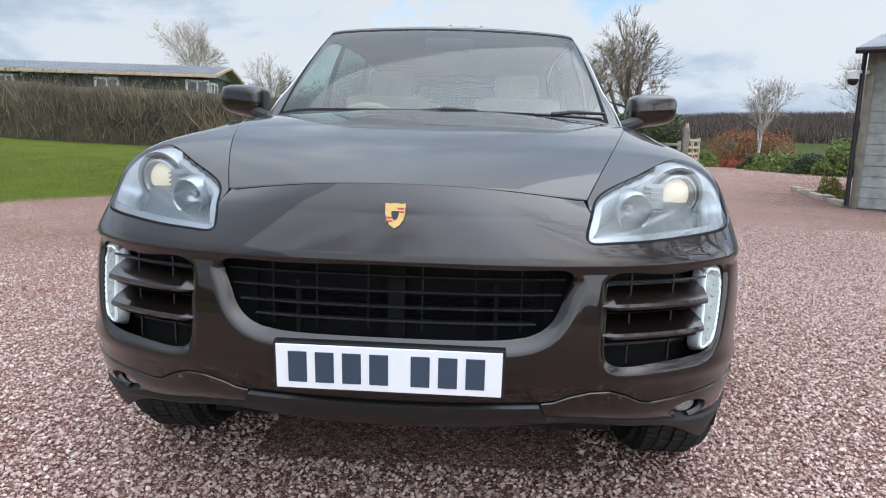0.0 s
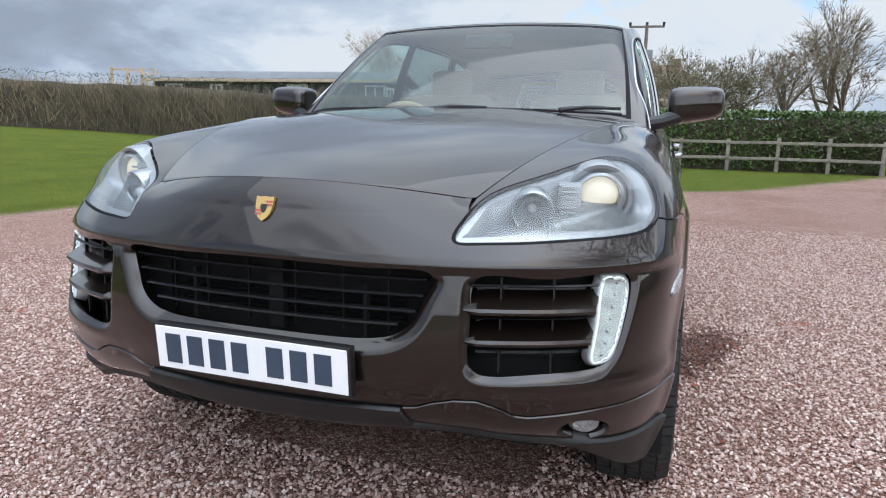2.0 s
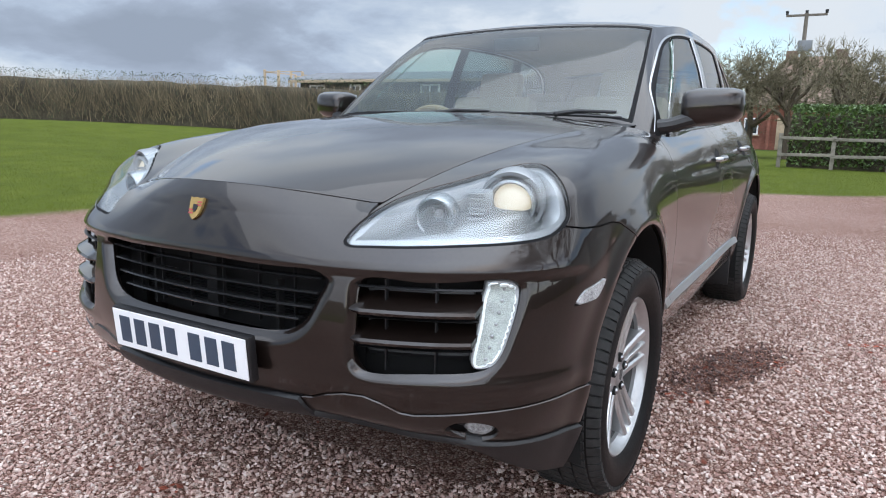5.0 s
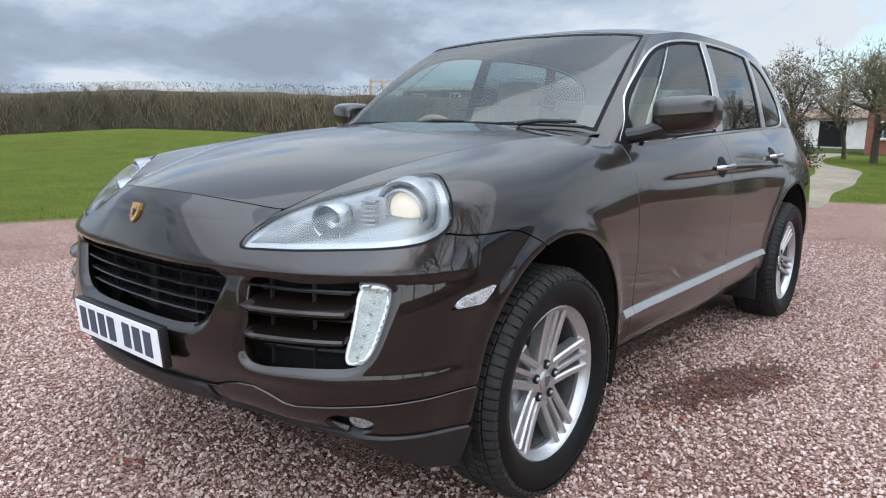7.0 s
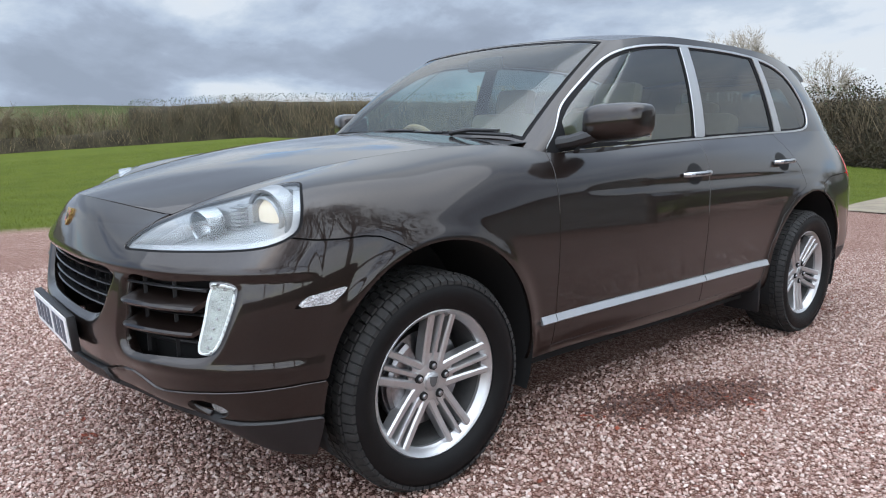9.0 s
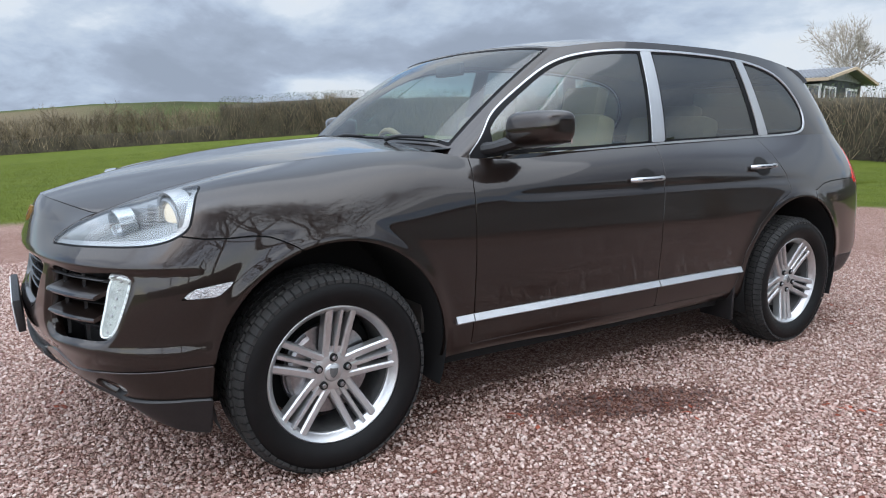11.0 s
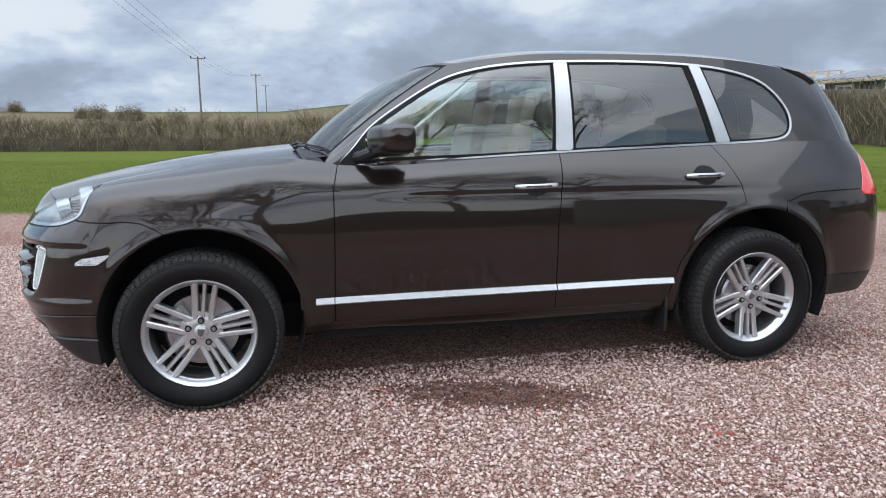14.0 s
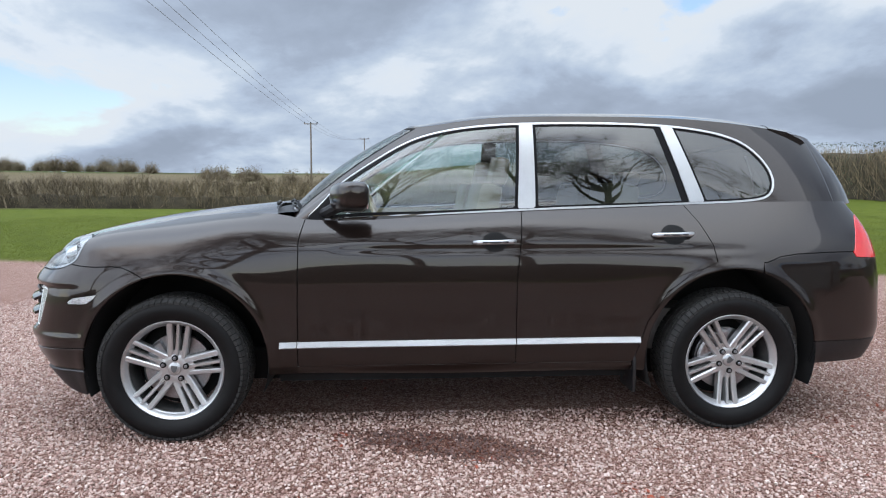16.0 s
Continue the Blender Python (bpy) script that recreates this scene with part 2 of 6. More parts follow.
def box(bm, lo, hi, bevel=0.0, turn=None):
    c, s = [(a + b) / 2 for a, b in zip(lo, hi)], [abs(b - a) for a, b in zip(lo, hi)]
    m = Matrix.Translation(c) @ (turn or Matrix.Identity(4)) @ Matrix.Diagonal((*s, 1))
    made = bmesh.ops.create_cube(bm, size=1, matrix=m)
    if bevel:
        edges = {e for v in made["verts"] for e in v.link_edges}
        bmesh.ops.bevel(bm, geom=list(edges), offset=bevel, segments=2, affect="EDGES", profile=0.6)
    return bm


def tube(bm, pts, radii, sides=6, cap=True):
    """A tapered tube through points."""
    pts = [Vector(p) for p in pts]
    rings = []
    for i, p in enumerate(pts):
        d = (pts[min(i + 1, len(pts) - 1)] - pts[max(i - 1, 0)]).normalized()
        a = d.orthogonal().normalized() if not rings else (rings_a - d * rings_a.dot(d)).normalized()
        rings_a = a
        b = d.cross(a)
        r = radii[i] if isinstance(radii, (list, tuple)) else radii
        rings.append([bm.verts.new(p + (a * math.cos(k) + b * math.sin(k)) * r) for k in (2 * math.pi * j / sides for j in range(sides))])
    for r0, r1 in zip(rings, rings[1:]):
        for j in range(sides):
            bm.faces.new((r0[j], r0[(j + 1) % sides], r1[(j + 1) % sides], r1[j]))
    if cap:
        bm.faces.new(rings[0][::-1])
        bm.faces.new(rings[-1])
    return bm


def lathe(bm, profile, axis_m, steps=48):
    """Turn a profile of (radius, along) round the local z axis of axis_m."""
    rings = []
    for r, h in profile:
        rings.append([bm.verts.new(axis_m @ Vector((r * math.cos(k), r * math.sin(k), h))) for k in (2 * math.pi * j / steps for j in range(steps))])
    for r0, r1 in zip(rings, rings[1:]):
        for j in range(steps):
            bm.faces.new((r0[j], r0[(j + 1) % steps], r1[(j + 1) % steps], r1[j]))
    return bm


def cubic(ks, vs, q):
    """Natural cubic spline through keys, for arrays of values of any width."""
    ks, vs, q = np.asarray(ks, float), np.asarray(vs, float), np.asarray(q, float)
    n = len(ks)
    h = np.diff(ks)
    a = np.eye(n)
    r = np.zeros_like(vs)
    for i in range(1, n - 1):
        a[i, i - 1], a[i, i], a[i, i + 1] = h[i - 1], 2 * (h[i - 1] + h[i]), h[i]
        r[i] = 6 * ((vs[i + 1] - vs[i]) / h[i] - (vs[i] - vs[i - 1]) / h[i - 1])
    m = np.linalg.solve(a, r.reshape(n, -1)).reshape(r.shape)
    i = np.clip(np.searchsorted(ks, q, side="right") - 1, 0, n - 2)
    t0, t1, hh = ks[i + 1] - q, q - ks[i], h[i]
    if vs.ndim > 1:
        t0, t1, hh = (w.reshape(w.shape + (1,) * (vs.ndim - 1)) for w in (t0, t1, hh))
    return (m[i] * t0 ** 3 + m[i + 1] * t1 ** 3) / (6 * hh) + (vs[i] / hh - m[i] * hh / 6) * t0 + (vs[i + 1] / hh - m[i + 1] * hh / 6) * t1


def rounded(keys, per=8):
    """A smooth closed outline through key points."""
    n = len(keys)
    k = np.array([keys[i % n] for i in range(-3, n + 4)], float)
    d = np.concatenate([[0], np.cumsum(np.sqrt(np.linalg.norm(np.diff(k, axis=0), axis=1)))])
    q = np.concatenate([np.linspace(d[i + 3], d[i + 4], per, endpoint=False) for i in range(n)])
    return cubic(d, k, q)


def inside(px, py, poly):
    """Signed distance to a closed outline, positive inside."""
    poly = np.asarray(poly, float)
    best = np.full(px.shape, 1e9)
    sign = np.full(px.shape, -1.0)
    for (x0, y0), (x1, y1) in zip(poly, np.roll(poly, -1, axis=0)):
        dx, dy = x1 - x0, y1 - y0
        t = np.clip(((px - x0) * dx + (py - y0) * dy) / (dx * dx + dy * dy + 1e-12), 0, 1)
        best = np.minimum(best, np.hypot(px - x0 - t * dx, py - y0 - t * dy))
        cross = ((y0 > py) != (y1 > py)) & (px < (x1 - x0) * (py - y0) / (y1 - y0 + 1e-12) + x0)
        sign = np.where(cross, -sign, sign)
    return best * sign


class Sheet:
    """A smooth grid surface from which panels are cut along signed fields."""

    def __init__(self, grid, outward):
        self.p = grid
        du, dv = np.gradient(grid, axis=0), np.gradient(grid, axis=1)
        n = np.cross(du, dv)
        n /= np.linalg.norm(n, axis=2, keepdims=True) + 1e-12
        if (n * (grid - np.asarray(outward))).sum() < 0:
            n = -n
        self.n = n
        self.x, self.y, self.z = grid[..., 0], grid[..., 1], grid[..., 2]

    def cut(self, field, lift=0.0):
        """Vertices, normals and faces of the part where field is positive."""
        f, (nu, nv) = field.ravel(), field.shape
        p, n = (self.p + self.n * lift).reshape(-1, 3), self.n.reshape(-1, 3)
        verts, norms, faces, ids, cross_ids = [], [], [], {}, {}

        def corner(i):
            if i not in ids:
                ids[i] = len(verts)
                verts.append(p[i])
                norms.append(n[i])
            return ids[i]

        def between(i, j):
            key = (min(i, j), max(i, j))
            if key not in cross_ids:
                t = f[key[0]] / (f[key[0]] - f[key[1]])
                cross_ids[key] = len(verts)
                verts.append(p[key[0]] * (1 - t) + p[key[1]] * t)
                norms.append(n[key[0]] * (1 - t) + n[key[1]] * t)
            return cross_ids[key]

        pos = field > 0
        some = pos[:-1, :-1] | pos[1:, :-1] | pos[1:, 1:] | pos[:-1, 1:]
        for a, b in np.argwhere(some):
            q = (a * nv + b, (a + 1) * nv + b, (a + 1) * nv + b + 1, a * nv + b + 1)
            out = []
            for k in range(4):
                i, j = q[k], q[(k + 1) % 4]
                if f[i] > 0:
                    out.append(corner(i))
                if (f[i] > 0) != (f[j] > 0):
                    out.append(between(i, j))
            if len(out) > 2:
                faces.append(out)
        verts, norms = np.array(verts).reshape(-1, 3), np.array(norms).reshape(-1, 3)
        if len(faces):
            q = faces[len(faces) // 2]
            if np.dot(np.cross(verts[q[1]] - verts[q[0]], verts[q[2]] - verts[q[0]]), norms[q[0]]) < 0:
                faces = [w[::-1] for w in faces]
        return verts, norms, faces


def panel(name, sheet, field, mat, parent, sides=(1,), depth=0.012, lift=0.0, label=""):
    """A panel cut from a sheet, with edges folded inwards; sides (1, -1) joins both halves in one mesh."""
    v, n, fs = sheet.cut(field, lift)
    if depth:
        count = {}
        for w in fs:
            for i, j in zip(w, w[1:] + w[:1]):
                count.setdefault((min(i, j), max(i, j)), []).append((i, j))
        av, an, af = [], [], []
        base = len(v)
        for uses in count.values():
            if len(uses) == 1:
                i, j = uses[0]
                if abs(v[i][0]) < 1e-6 and abs(v[j][0]) < 1e-6:
                    continue
                e = np.cross(v[j] - v[i], n[i])
                e /= np.linalg.norm(e) + 1e-12
                k = base + len(av)
                av += [v[i], v[j], v[j] - n[j] * depth, v[i] - n[i] * depth]
                an += [n[i] * 0.6 + e * 0.8, n[j] * 0.6 + e * 0.8, e, e]
                af.append([k + 1, k, k + 3, k + 2])
        if av:
            v, n, fs = np.vstack([v, av]), np.vstack([n, an]), fs + af
    vs, ns, faces = [], [], []
    for s in sides:
        o = sum(len(a) for a in vs)
        vs.append(v * (s, 1, 1))
        ns.append(n * (s, 1, 1))
        faces += [[i + o for i in (w if s > 0 else w[::-1])] for w in fs]
    vs, ns = np.vstack(vs), np.vstack(ns)
    ns /= np.linalg.norm(ns, axis=1, keepdims=True) + 1e-12
    return raw(name, vs, faces, mat, parent, label, True, ns.tolist())


# ---- the car: axle line of the front wheels at y = 0, nose towards -y ----
car = empty("car", "dark brown metallic five-door SUV parked on pink gravel", "car")
FRONT_AXLE, REAR_AXLE, HUB_Z = 0.0, 2.855, 0.364
ARCH = ((0.02, 0.40, 0.442), (2.855, 0.40, 0.455))

# plan outline of the lower body, from the middle of the nose round the side to the middle of the tail
PLAN_X = (0, .25, .48, .635, .755, .847, .911, .938, .944, .932, .917, .912, .912, .917, .938, .93, .90, .82, .60, 0)
PLAN_Y = (-.905, -.893, -.850, -.798, -.730, -.64, -.51, -.30, 0, .35, .65, 1.2, 1.75, 2.35, 2.855, 3.25, 3.52, 3.72, 3.83, 3.87)
# upright sections at some of these stations: heights and insets from the outline, bottom to top
SECTION = {
    0: ((.385, .42, .48, .57, .70, .79, .865, .925, .967), (.10, .035, .02, 0, .012, .03, .048, .068, .096)),
    1: ((.388, .422, .482, .57, .70, .788, .859, .917, .956), (.10, .04, .02, 0, .012, .03, .052, .082, .128)),
    2: ((.39, .425, .485, .57, .70, .785, .845, .898, .930), (.10, .045, .02, 0, .012, .03, .065, .115, .178)),
    3: ((.372, .408, .470, .565, .695, .787, .857, .922, .972), (.095, .047, .018, 0, .013, .035, .077, .138, .285)),
    4: ((.355, .39, .455, .56, .69, .79, .87, .945, 1.003), (.09, .05, .015, 0, .015, .04, .09, .16, .35)),
    6: ((.255, .31, .45, .58, .70, .82, .91, 1.010, 1.046), (.07, .045, .005, 0, 0, .02, .055, .14, .38)),
    8: ((.31, .37, .47, .60, .74, .86, .96, 1.06, 1.110), (.03, .02, .01, .005, 0, 0, .03, .115, .275)),
    9: ((.32, .37, .46, .58, .73, .86, .98, 1.085, 1.150), (.05, .025, .012, .006, 0, .004, .03, .09, .205)),
    10: ((.32, .36, .44, .55, .70, .85, .97, 1.05, 1.105), (.06, .03, .012, .006, 0, .005, .022, .06, .11)),
    11: ((.31, .35, .44, .56, .70, .85, .975, 1.065, 1.118), (.06, .03, .012, .008, 0, .004, .02, .055, .106)),
    12: ((.31, .35, .44, .56, .70, .85, .98, 1.08, 1.145), (.06, .03, .012, .008, 0, .004, .02, .055, .107)),
    13: ((.31, .35, .44, .56, .70, .86, .98, 1.085, 1.168), (.06, .03, .012, .008, 0, .003, .022, .068, .138)),
    14: ((.32, .38, .48, .60, .74, .87, .98, 1.09, 1.19), (.03, .02, .01, .005, 0, 0, .035, .10, .178)),
    15: ((.33, .39, .50, .62, .75, .88, .99, 1.10, 1.20), (.06, .03, .01, 0, 0, .012, .05, .104, .156)),
    16: ((.34, .40, .50, .60, .74, .88, 1.0, 1.10, 1.20), (.05, .02, .0, 0, .005, .015, .055, .110, .164)),
    17: ((.34, .40, .50, .60, .74, .88, 1.0, 1.10, 1.20), (.06, .03, .0, 0, .005, .02, .06, .12, .20)),
    19: ((.35, .40, .48, .58, .70, .84, .98, 1.09, 1.20), (.08, .04, .0, 0, .01, .03, .045, .05, .07)),
}
plan = np.array([PLAN_X, PLAN_Y]).T
whole = np.vstack([plan[3:0:-1] * (-1, 1), plan, plan[-2:-5:-1] * (-1, 1)])
arc = np.concatenate([[0], np.cumsum(np.linalg.norm(np.diff(whole, axis=0), axis=1))])
arc -= arc[3]
key_arc = arc[3:3 + len(plan)]
U = np.concatenate([np.linspace(0, key_arc[10], 400, endpoint=False), np.linspace(key_arc[10], key_arc[-1], 260)])
base = cubic(arc, whole, U)
tangent = np.gradient(base, U, axis=0)
tangent /= np.linalg.norm(tangent, axis=1, keepdims=True)
outward = np.stack([tangent[:, 1], -tangent[:, 0]], axis=1)
outward[0] = (0, -1)
base[0, 0] = base[-1, 0] = 0
stations = sorted(SECTION)
sec = np.array([SECTION[s] for s in stations])              # station, (z, inset), row
sec_u = key_arc[stations]
mirrored = np.concatenate([[-sec_u[1]], sec_u, [2 * sec_u[-1] - sec_u[-2]]])
sec = np.concatenate([sec[1:2], sec, sec[-2:-1]])
rows_u = cubic(mirrored, sec, U)
cut_k = stations.index(2) + 1                                 # the bonnet corner: a break in the top line
for lo_k, hi_k in ((0, cut_k + 1), (cut_k, len(mirrored))):
    on = (U >= mirrored[lo_k]) & (U <= mirrored[hi_k - 1])
    rows_u[on, :, 8] = cubic(mirrored[lo_k:hi_k], sec[lo_k:hi_k, :, 8], U[on])
for k in range(3):                                            # even out the long lines behind the corner
    for row in range(5, 9):
        for c in (0, 1):
            line = rows_u[:, c, row]
            soft = np.convolve(np.pad(line, 12, mode="edge"), np.hanning(27)[1:-1] / np.hanning(27).sum(), mode="valid")
            near = np.clip((U - key_arc[2]) / 0.25, 0, 1) if row == 8 else 1.0
            rows_u[:, c, row] = line + (soft - line) * near
V = np.linspace(0, 8, 140)
rows_z, rows_in = (cubic(np.arange(9), rows_u[:, k].T, V).T for k in (0, 1))
grid = np.zeros((len(U), len(V), 3))
grid[..., 0] = base[:, None, 0] - outward[:, None, 0] * rows_in
grid[..., 1] = base[:, None, 1] - outward[:, None, 1] * rows_in
grid[..., 2] = rows_z
# the shut line between bonnet and wing, a long clean curve from the lamp to the scuttle
SHUT_Y = (-.664, -.56, -.40, -.20, .0, .20, .40, .60)
SHUT_X = (.463, .500, .553, .618, .668, .712, .752, .790)
SHUT_Z = (.930, .970, 1.026, 1.076, 1.105, 1.124, 1.136, 1.116)
on_shut = (U >= key_arc[2]) & (grid[:, -1, 1] < 0.60)
run_y = np.interp(U[on_shut], key_arc[[2, 3, 4, 5, 6, 7, 8, 9, 10]], (-.664, -.585, -.50, -.42, -.33, -.20, .04, .36, .65))
run_y = np.convolve(np.pad(run_y, 15, mode="reflect", reflect_type="odd"), np.ones(31) / 31, mode="valid")
shut = np.stack([np.polyval(np.polyfit(SHUT_Y, SHUT_X, 3), run_y), run_y, np.polyval(np.polyfit(SHUT_Y, SHUT_Z, 4), run_y)], 1)
ease = np.clip((V - 5.6) / 2.4, 0, 1)[None, :, None] ** 2
fade = np.clip((0.60 - run_y) / 0.12, 0, 1)[:, None, None]
grid[on_shut] += (shut - grid[on_shut, -1])[:, None] * ease * fade
for ay, az, ar in ARCH:                                       # flared lips round the wheel arches
    d = np.hypot(grid[..., 1] - ay, grid[..., 2] - az) - ar
    side = np.clip((grid[..., 0] - 0.80) / 0.06, 0, 1)
    grid[..., 0] += 0.012 * np.exp(-((d - 0.005) / 0.035) ** 2) * side
# the character line that runs back from the front wing
grid[..., 0] -= 0.006 * np.exp(-((grid[..., 2] - 0.955) / 0.02) ** 2) * np.clip((grid[..., 1] - 0.75) / 0.3, 0, 1) * np.clip((3.0 - grid[..., 1]) / 0.3, 0, 1)
# ledge over the grille and the air intakes
step = np.clip((grid[..., 2] - 0.775) / 0.018, 0, 1) * np.clip((0.90 - grid[..., 2]) / 0.09, 0, 1) * np.clip((-0.42 - grid[..., 1]) / 0.15, 0, 1)
grid[..., :2] += outward[:, None] * (0.013 * step)[..., None]
swell = np.exp(-((grid[..., 2] - 0.525) / 0.022) ** 2) * np.clip((grid[..., 0] - 0.45) / 0.15, 0, 1) * np.clip((-0.40 - grid[..., 1]) / 0.1, 0, 1)
grid[..., :2] += outward[:, None] * (0.007 * swell)[..., None]
LAMP = rounded([(.450, .848), (.462, .895), (.490, .938), (.594, .982), (.66, 1.008), (.720, 1.028), (.772, 1.029), (.818, 1.008), (.850, .976), (.870, .935), (.876, .900), (.862, .872), (.81, .857), (.70, .849), (.571, .843), (.50, .841)])
GRILLE = rounded([(-.415, .772), (-.30, .783), (0, .788), (.30, .783), (.415, .772), (.40, .72), (.375, .665), (.335, .632), (.26, .617), (0, .614), (-.26, .617), (-.335, .632), (-.375, .665), (-.40, .72)])
INTAKE = rounded([(.510, .767), (.62, .770), (.72, .772), (.795, .778), (.822, .768), (.828, .72), (.820, .66), (.804, .595), (.775, .566), (.70, .557), (.60, .551), (.525, .552), (.500, .580), (.500, .68)])
DRL = rounded([(.768, .766), (.797, .771), (.818, .760), (.824, .72), (.818, .66), (.803, .594), (.785, .574), (.757, .571), (.751, .60), (.758, .68)])
for outline, roll, deep in ((GRILLE, .034, .030), (INTAKE, .020, .016)):     # edges that roll inwards round the openings
    near = np.where(grid[..., 1] < -.5, inside(grid[..., 0], grid[..., 2], outline), -1.0)
    k = np.clip((near + roll) / roll, 0, 1) * np.clip((.776 - grid[..., 2]) / .02, 0, 1)
    grid[..., :2] -= outward[:, None] * (deep * k * k)[..., None]
grid[0, :, 0] = grid[-1, :, 0] = 0
body = Sheet(grid, (0, 1.4, 0.6))
X, Y, Z = body.x, body.y, body.z
UU = np.repeat(U[:, None], len(V), axis=1)
DV = np.minimum(np.repeat(V[None], len(U), 0), 8 - np.repeat(V[None], len(U), 0))
GAP = 0.0025


def below(points, px, pz):
    """Positive under a line given by points of increasing px."""
    a = np.array(points)
    return np.interp(px, a[:, 0], a[:, 1]) - pz


def behind(points, py, pz):
    """Positive on the rear side of an upright line given by points of increasing height."""
    a = np.array(points)
    return py - np.interp(pz, a[:, 1], a[:, 0])


def on_skin(f):
    """A signed field rescaled so that it counts metres along the skin near its edge."""
    gu = np.gradient(f, axis=0) / (np.linalg.norm(np.gradient(grid, axis=0), axis=2) + 1e-9)
    gv_ = np.gradient(f, axis=1) / (np.linalg.norm(np.gradient(grid, axis=1), axis=2) + 1e-9)
    return f / np.clip(np.hypot(gu, gv_), .12, 1.2)


not_arch = np.minimum(*[np.hypot(Y - a, Z - b) - r for a, b, r in ARCH])
not_arch = np.minimum(not_arch, np.minimum(*[np.where(Z < b, np.abs(Y - a) - r, 1.0) for a, b, r in ARCH]))
FOG = rounded([(.69, .408), (.715, .432), (.755, .437), (.79, .425), (.80, .405), (.78, .383), (.74, .375), (.70, .386)])
INDICATOR = np.array([(-.500, .696), (-.480, .718), (-.455, .731), (-.335, .748), (-.352, .728), (-.385, .702), (-.40, .697)])
on_lamp = np.where(Y < -0.25, on_skin(inside(X, Z, LAMP)), -1.0)
on_grille = np.where(Y < -0.5, inside(X, Z, GRILLE), -1.0)
on_intake = np.where(Y < -0.5, on_skin(inside(X, Z, INTAKE)), -1.0)
on_fog = np.where(Y < -0.4, inside(X, Z, FOG), -1.0)
on_ind = np.where(X > 0.7, inside(Y, Z, INDICATOR), -1.0)
wing_cut = below([(-.60, .90), (-.48, .888), (-.42, .879), (-.35, .877), (-.27, .880), (-.22, .874), (-.18, .858), (-.14, .838), (-.05, .78), (.1, .7)], Y, Z)
over_lamp = Z - np.interp(X, (.44, .478, .56, .65, .72, .80), (.895, .915, .945, .98, 1.0, 1.0))
wing_cut = np.where(Y < -0.52, np.where(UU > key_arc[2], -over_lamp, 1.0), wing_cut)
wing_cut = np.where(Y > 0.0, -1.0, wing_cut)
door_front = behind([(.605, .30), (.608, .53), (.615, 1.0), (.64, 1.10), (.66, 1.2)], Y, Z)
door_mid = behind([(1.715, .30), (1.715, .80), (1.738, 1.0), (1.755, 1.2)], Y, Z)
door_rear = behind([(2.32, .30), (2.345, .40), (2.40, .58), (2.50, .735), (2.62, .83), (2.755, .89), (2.745, .97), (2.69, 1.09), (2.62, 1.2)], Y, Z)
rear_bumper = below([(2.8, .93), (3.02, .885), (3.10, .915), (3.20, .928), (3.40, .935), (3.6, .935), (3.9, .935)], Y, Z)
rear_bumper = np.where(Y > 3.0, rear_bumper, -1.0)
sill_line = below([(.4, .365), (2.6, .365)], Y, Z)
lip = np.where(Y < -0.2, below([(0, .460), (.35, .460), (.37, .42), (.55, .392), (.70, .374), (.80, .370), (.95, .372)], X, Z), -1.0)


def least(*fields):
    out = fields[0]
    for f in fields[1:]:
        out = np.minimum(out, f)
    return out


groove = np.where(Y < -0.05, below([(0, .461), (.34, .462), (.385, .466), (.42, .479), (.47, .490), (.52, .491), (.56, .477), (.60, .455), (.63, .451), (.70, .458), (.77, .466), (.85, .472), (.90, .477), (.96, .486)], X, Z), -1.0)
corner_u = key_arc[2]
bumper = panel("front_bumper", body, least(wing_cut - GAP, -on_lamp - 0.004, -on_grille, -on_intake, -on_fog, -on_ind, not_arch, -groove - 0.0015, np.where(UU > corner_u + .004, wing_cut, 1.0)), PAINT, car, (1, -1), depth=0.035)
panel("lower_bumper", body, least(groove - 0.0035, -on_fog, not_arch, -lip - GAP), PAINT, car, (1, -1), depth=0.02, lift=0.004)
for s in (1, -1):
    panel("front_wing", body, least(-wing_cut - GAP, -on_lamp - 0.004, -door_front - GAP, not_arch, (UU - corner_u) - 0.003), PAINT, car, (s,))
    panel("front_door", body, least(door_front - GAP, -door_mid - GAP, -sill_line), PAINT, car, (s,))
    panel("rear_door", body, least(door_mid - GAP, -door_rear - GAP, -sill_line, not_arch), PAINT, car, (s,))
    panel("sill", body, least(door_front + .15, sill_line - GAP, -door_rear - GAP, not_arch), PAINT, car, (s,))
TAIL = rounded([(3.545, .915), (3.60, .905), (3.75, .905), (3.80, .95), (3.78, 1.05), (3.70, 1.11), (3.63, 1.125), (3.59, 1.06), (3.555, .97)])
on_tail = np.where((X > 0.45) & (Y > 3.2), inside(Y, Z, TAIL), -1.0)
panel("rear_quarter", body, least(door_rear - GAP, -rear_bumper - GAP, not_arch, -on_tail - 0.003), PAINT, car, (1, -1))
panel("rear_bumper", body, least(rear_bumper - GAP, not_arch, -on_tail - 0.003, Z - 0.465), PAINT, car, (1, -1))
panel("bumper_skirt", body, least(rear_bumper, not_arch, 0.460 - Z), DARK, car, (1, -1), label="black plastic lower rear bumper")
for s in (1, -1):
    panel("front_lip", body, least(lip - GAP, not_arch), DARK, car, (s,), depth=0.03, lift=0.014, label="black plastic front lip spoiler")
for s in (1, -1):
    panel("tail_lamp", body, on_tail, RED, car, (s,), lift=0.002, label="red tail lamp lens")
    panel("side_indicator", body, on_ind - 0.003, RIBBED, car, (s,), lift=0.004, label="clear ribbed side indicator")

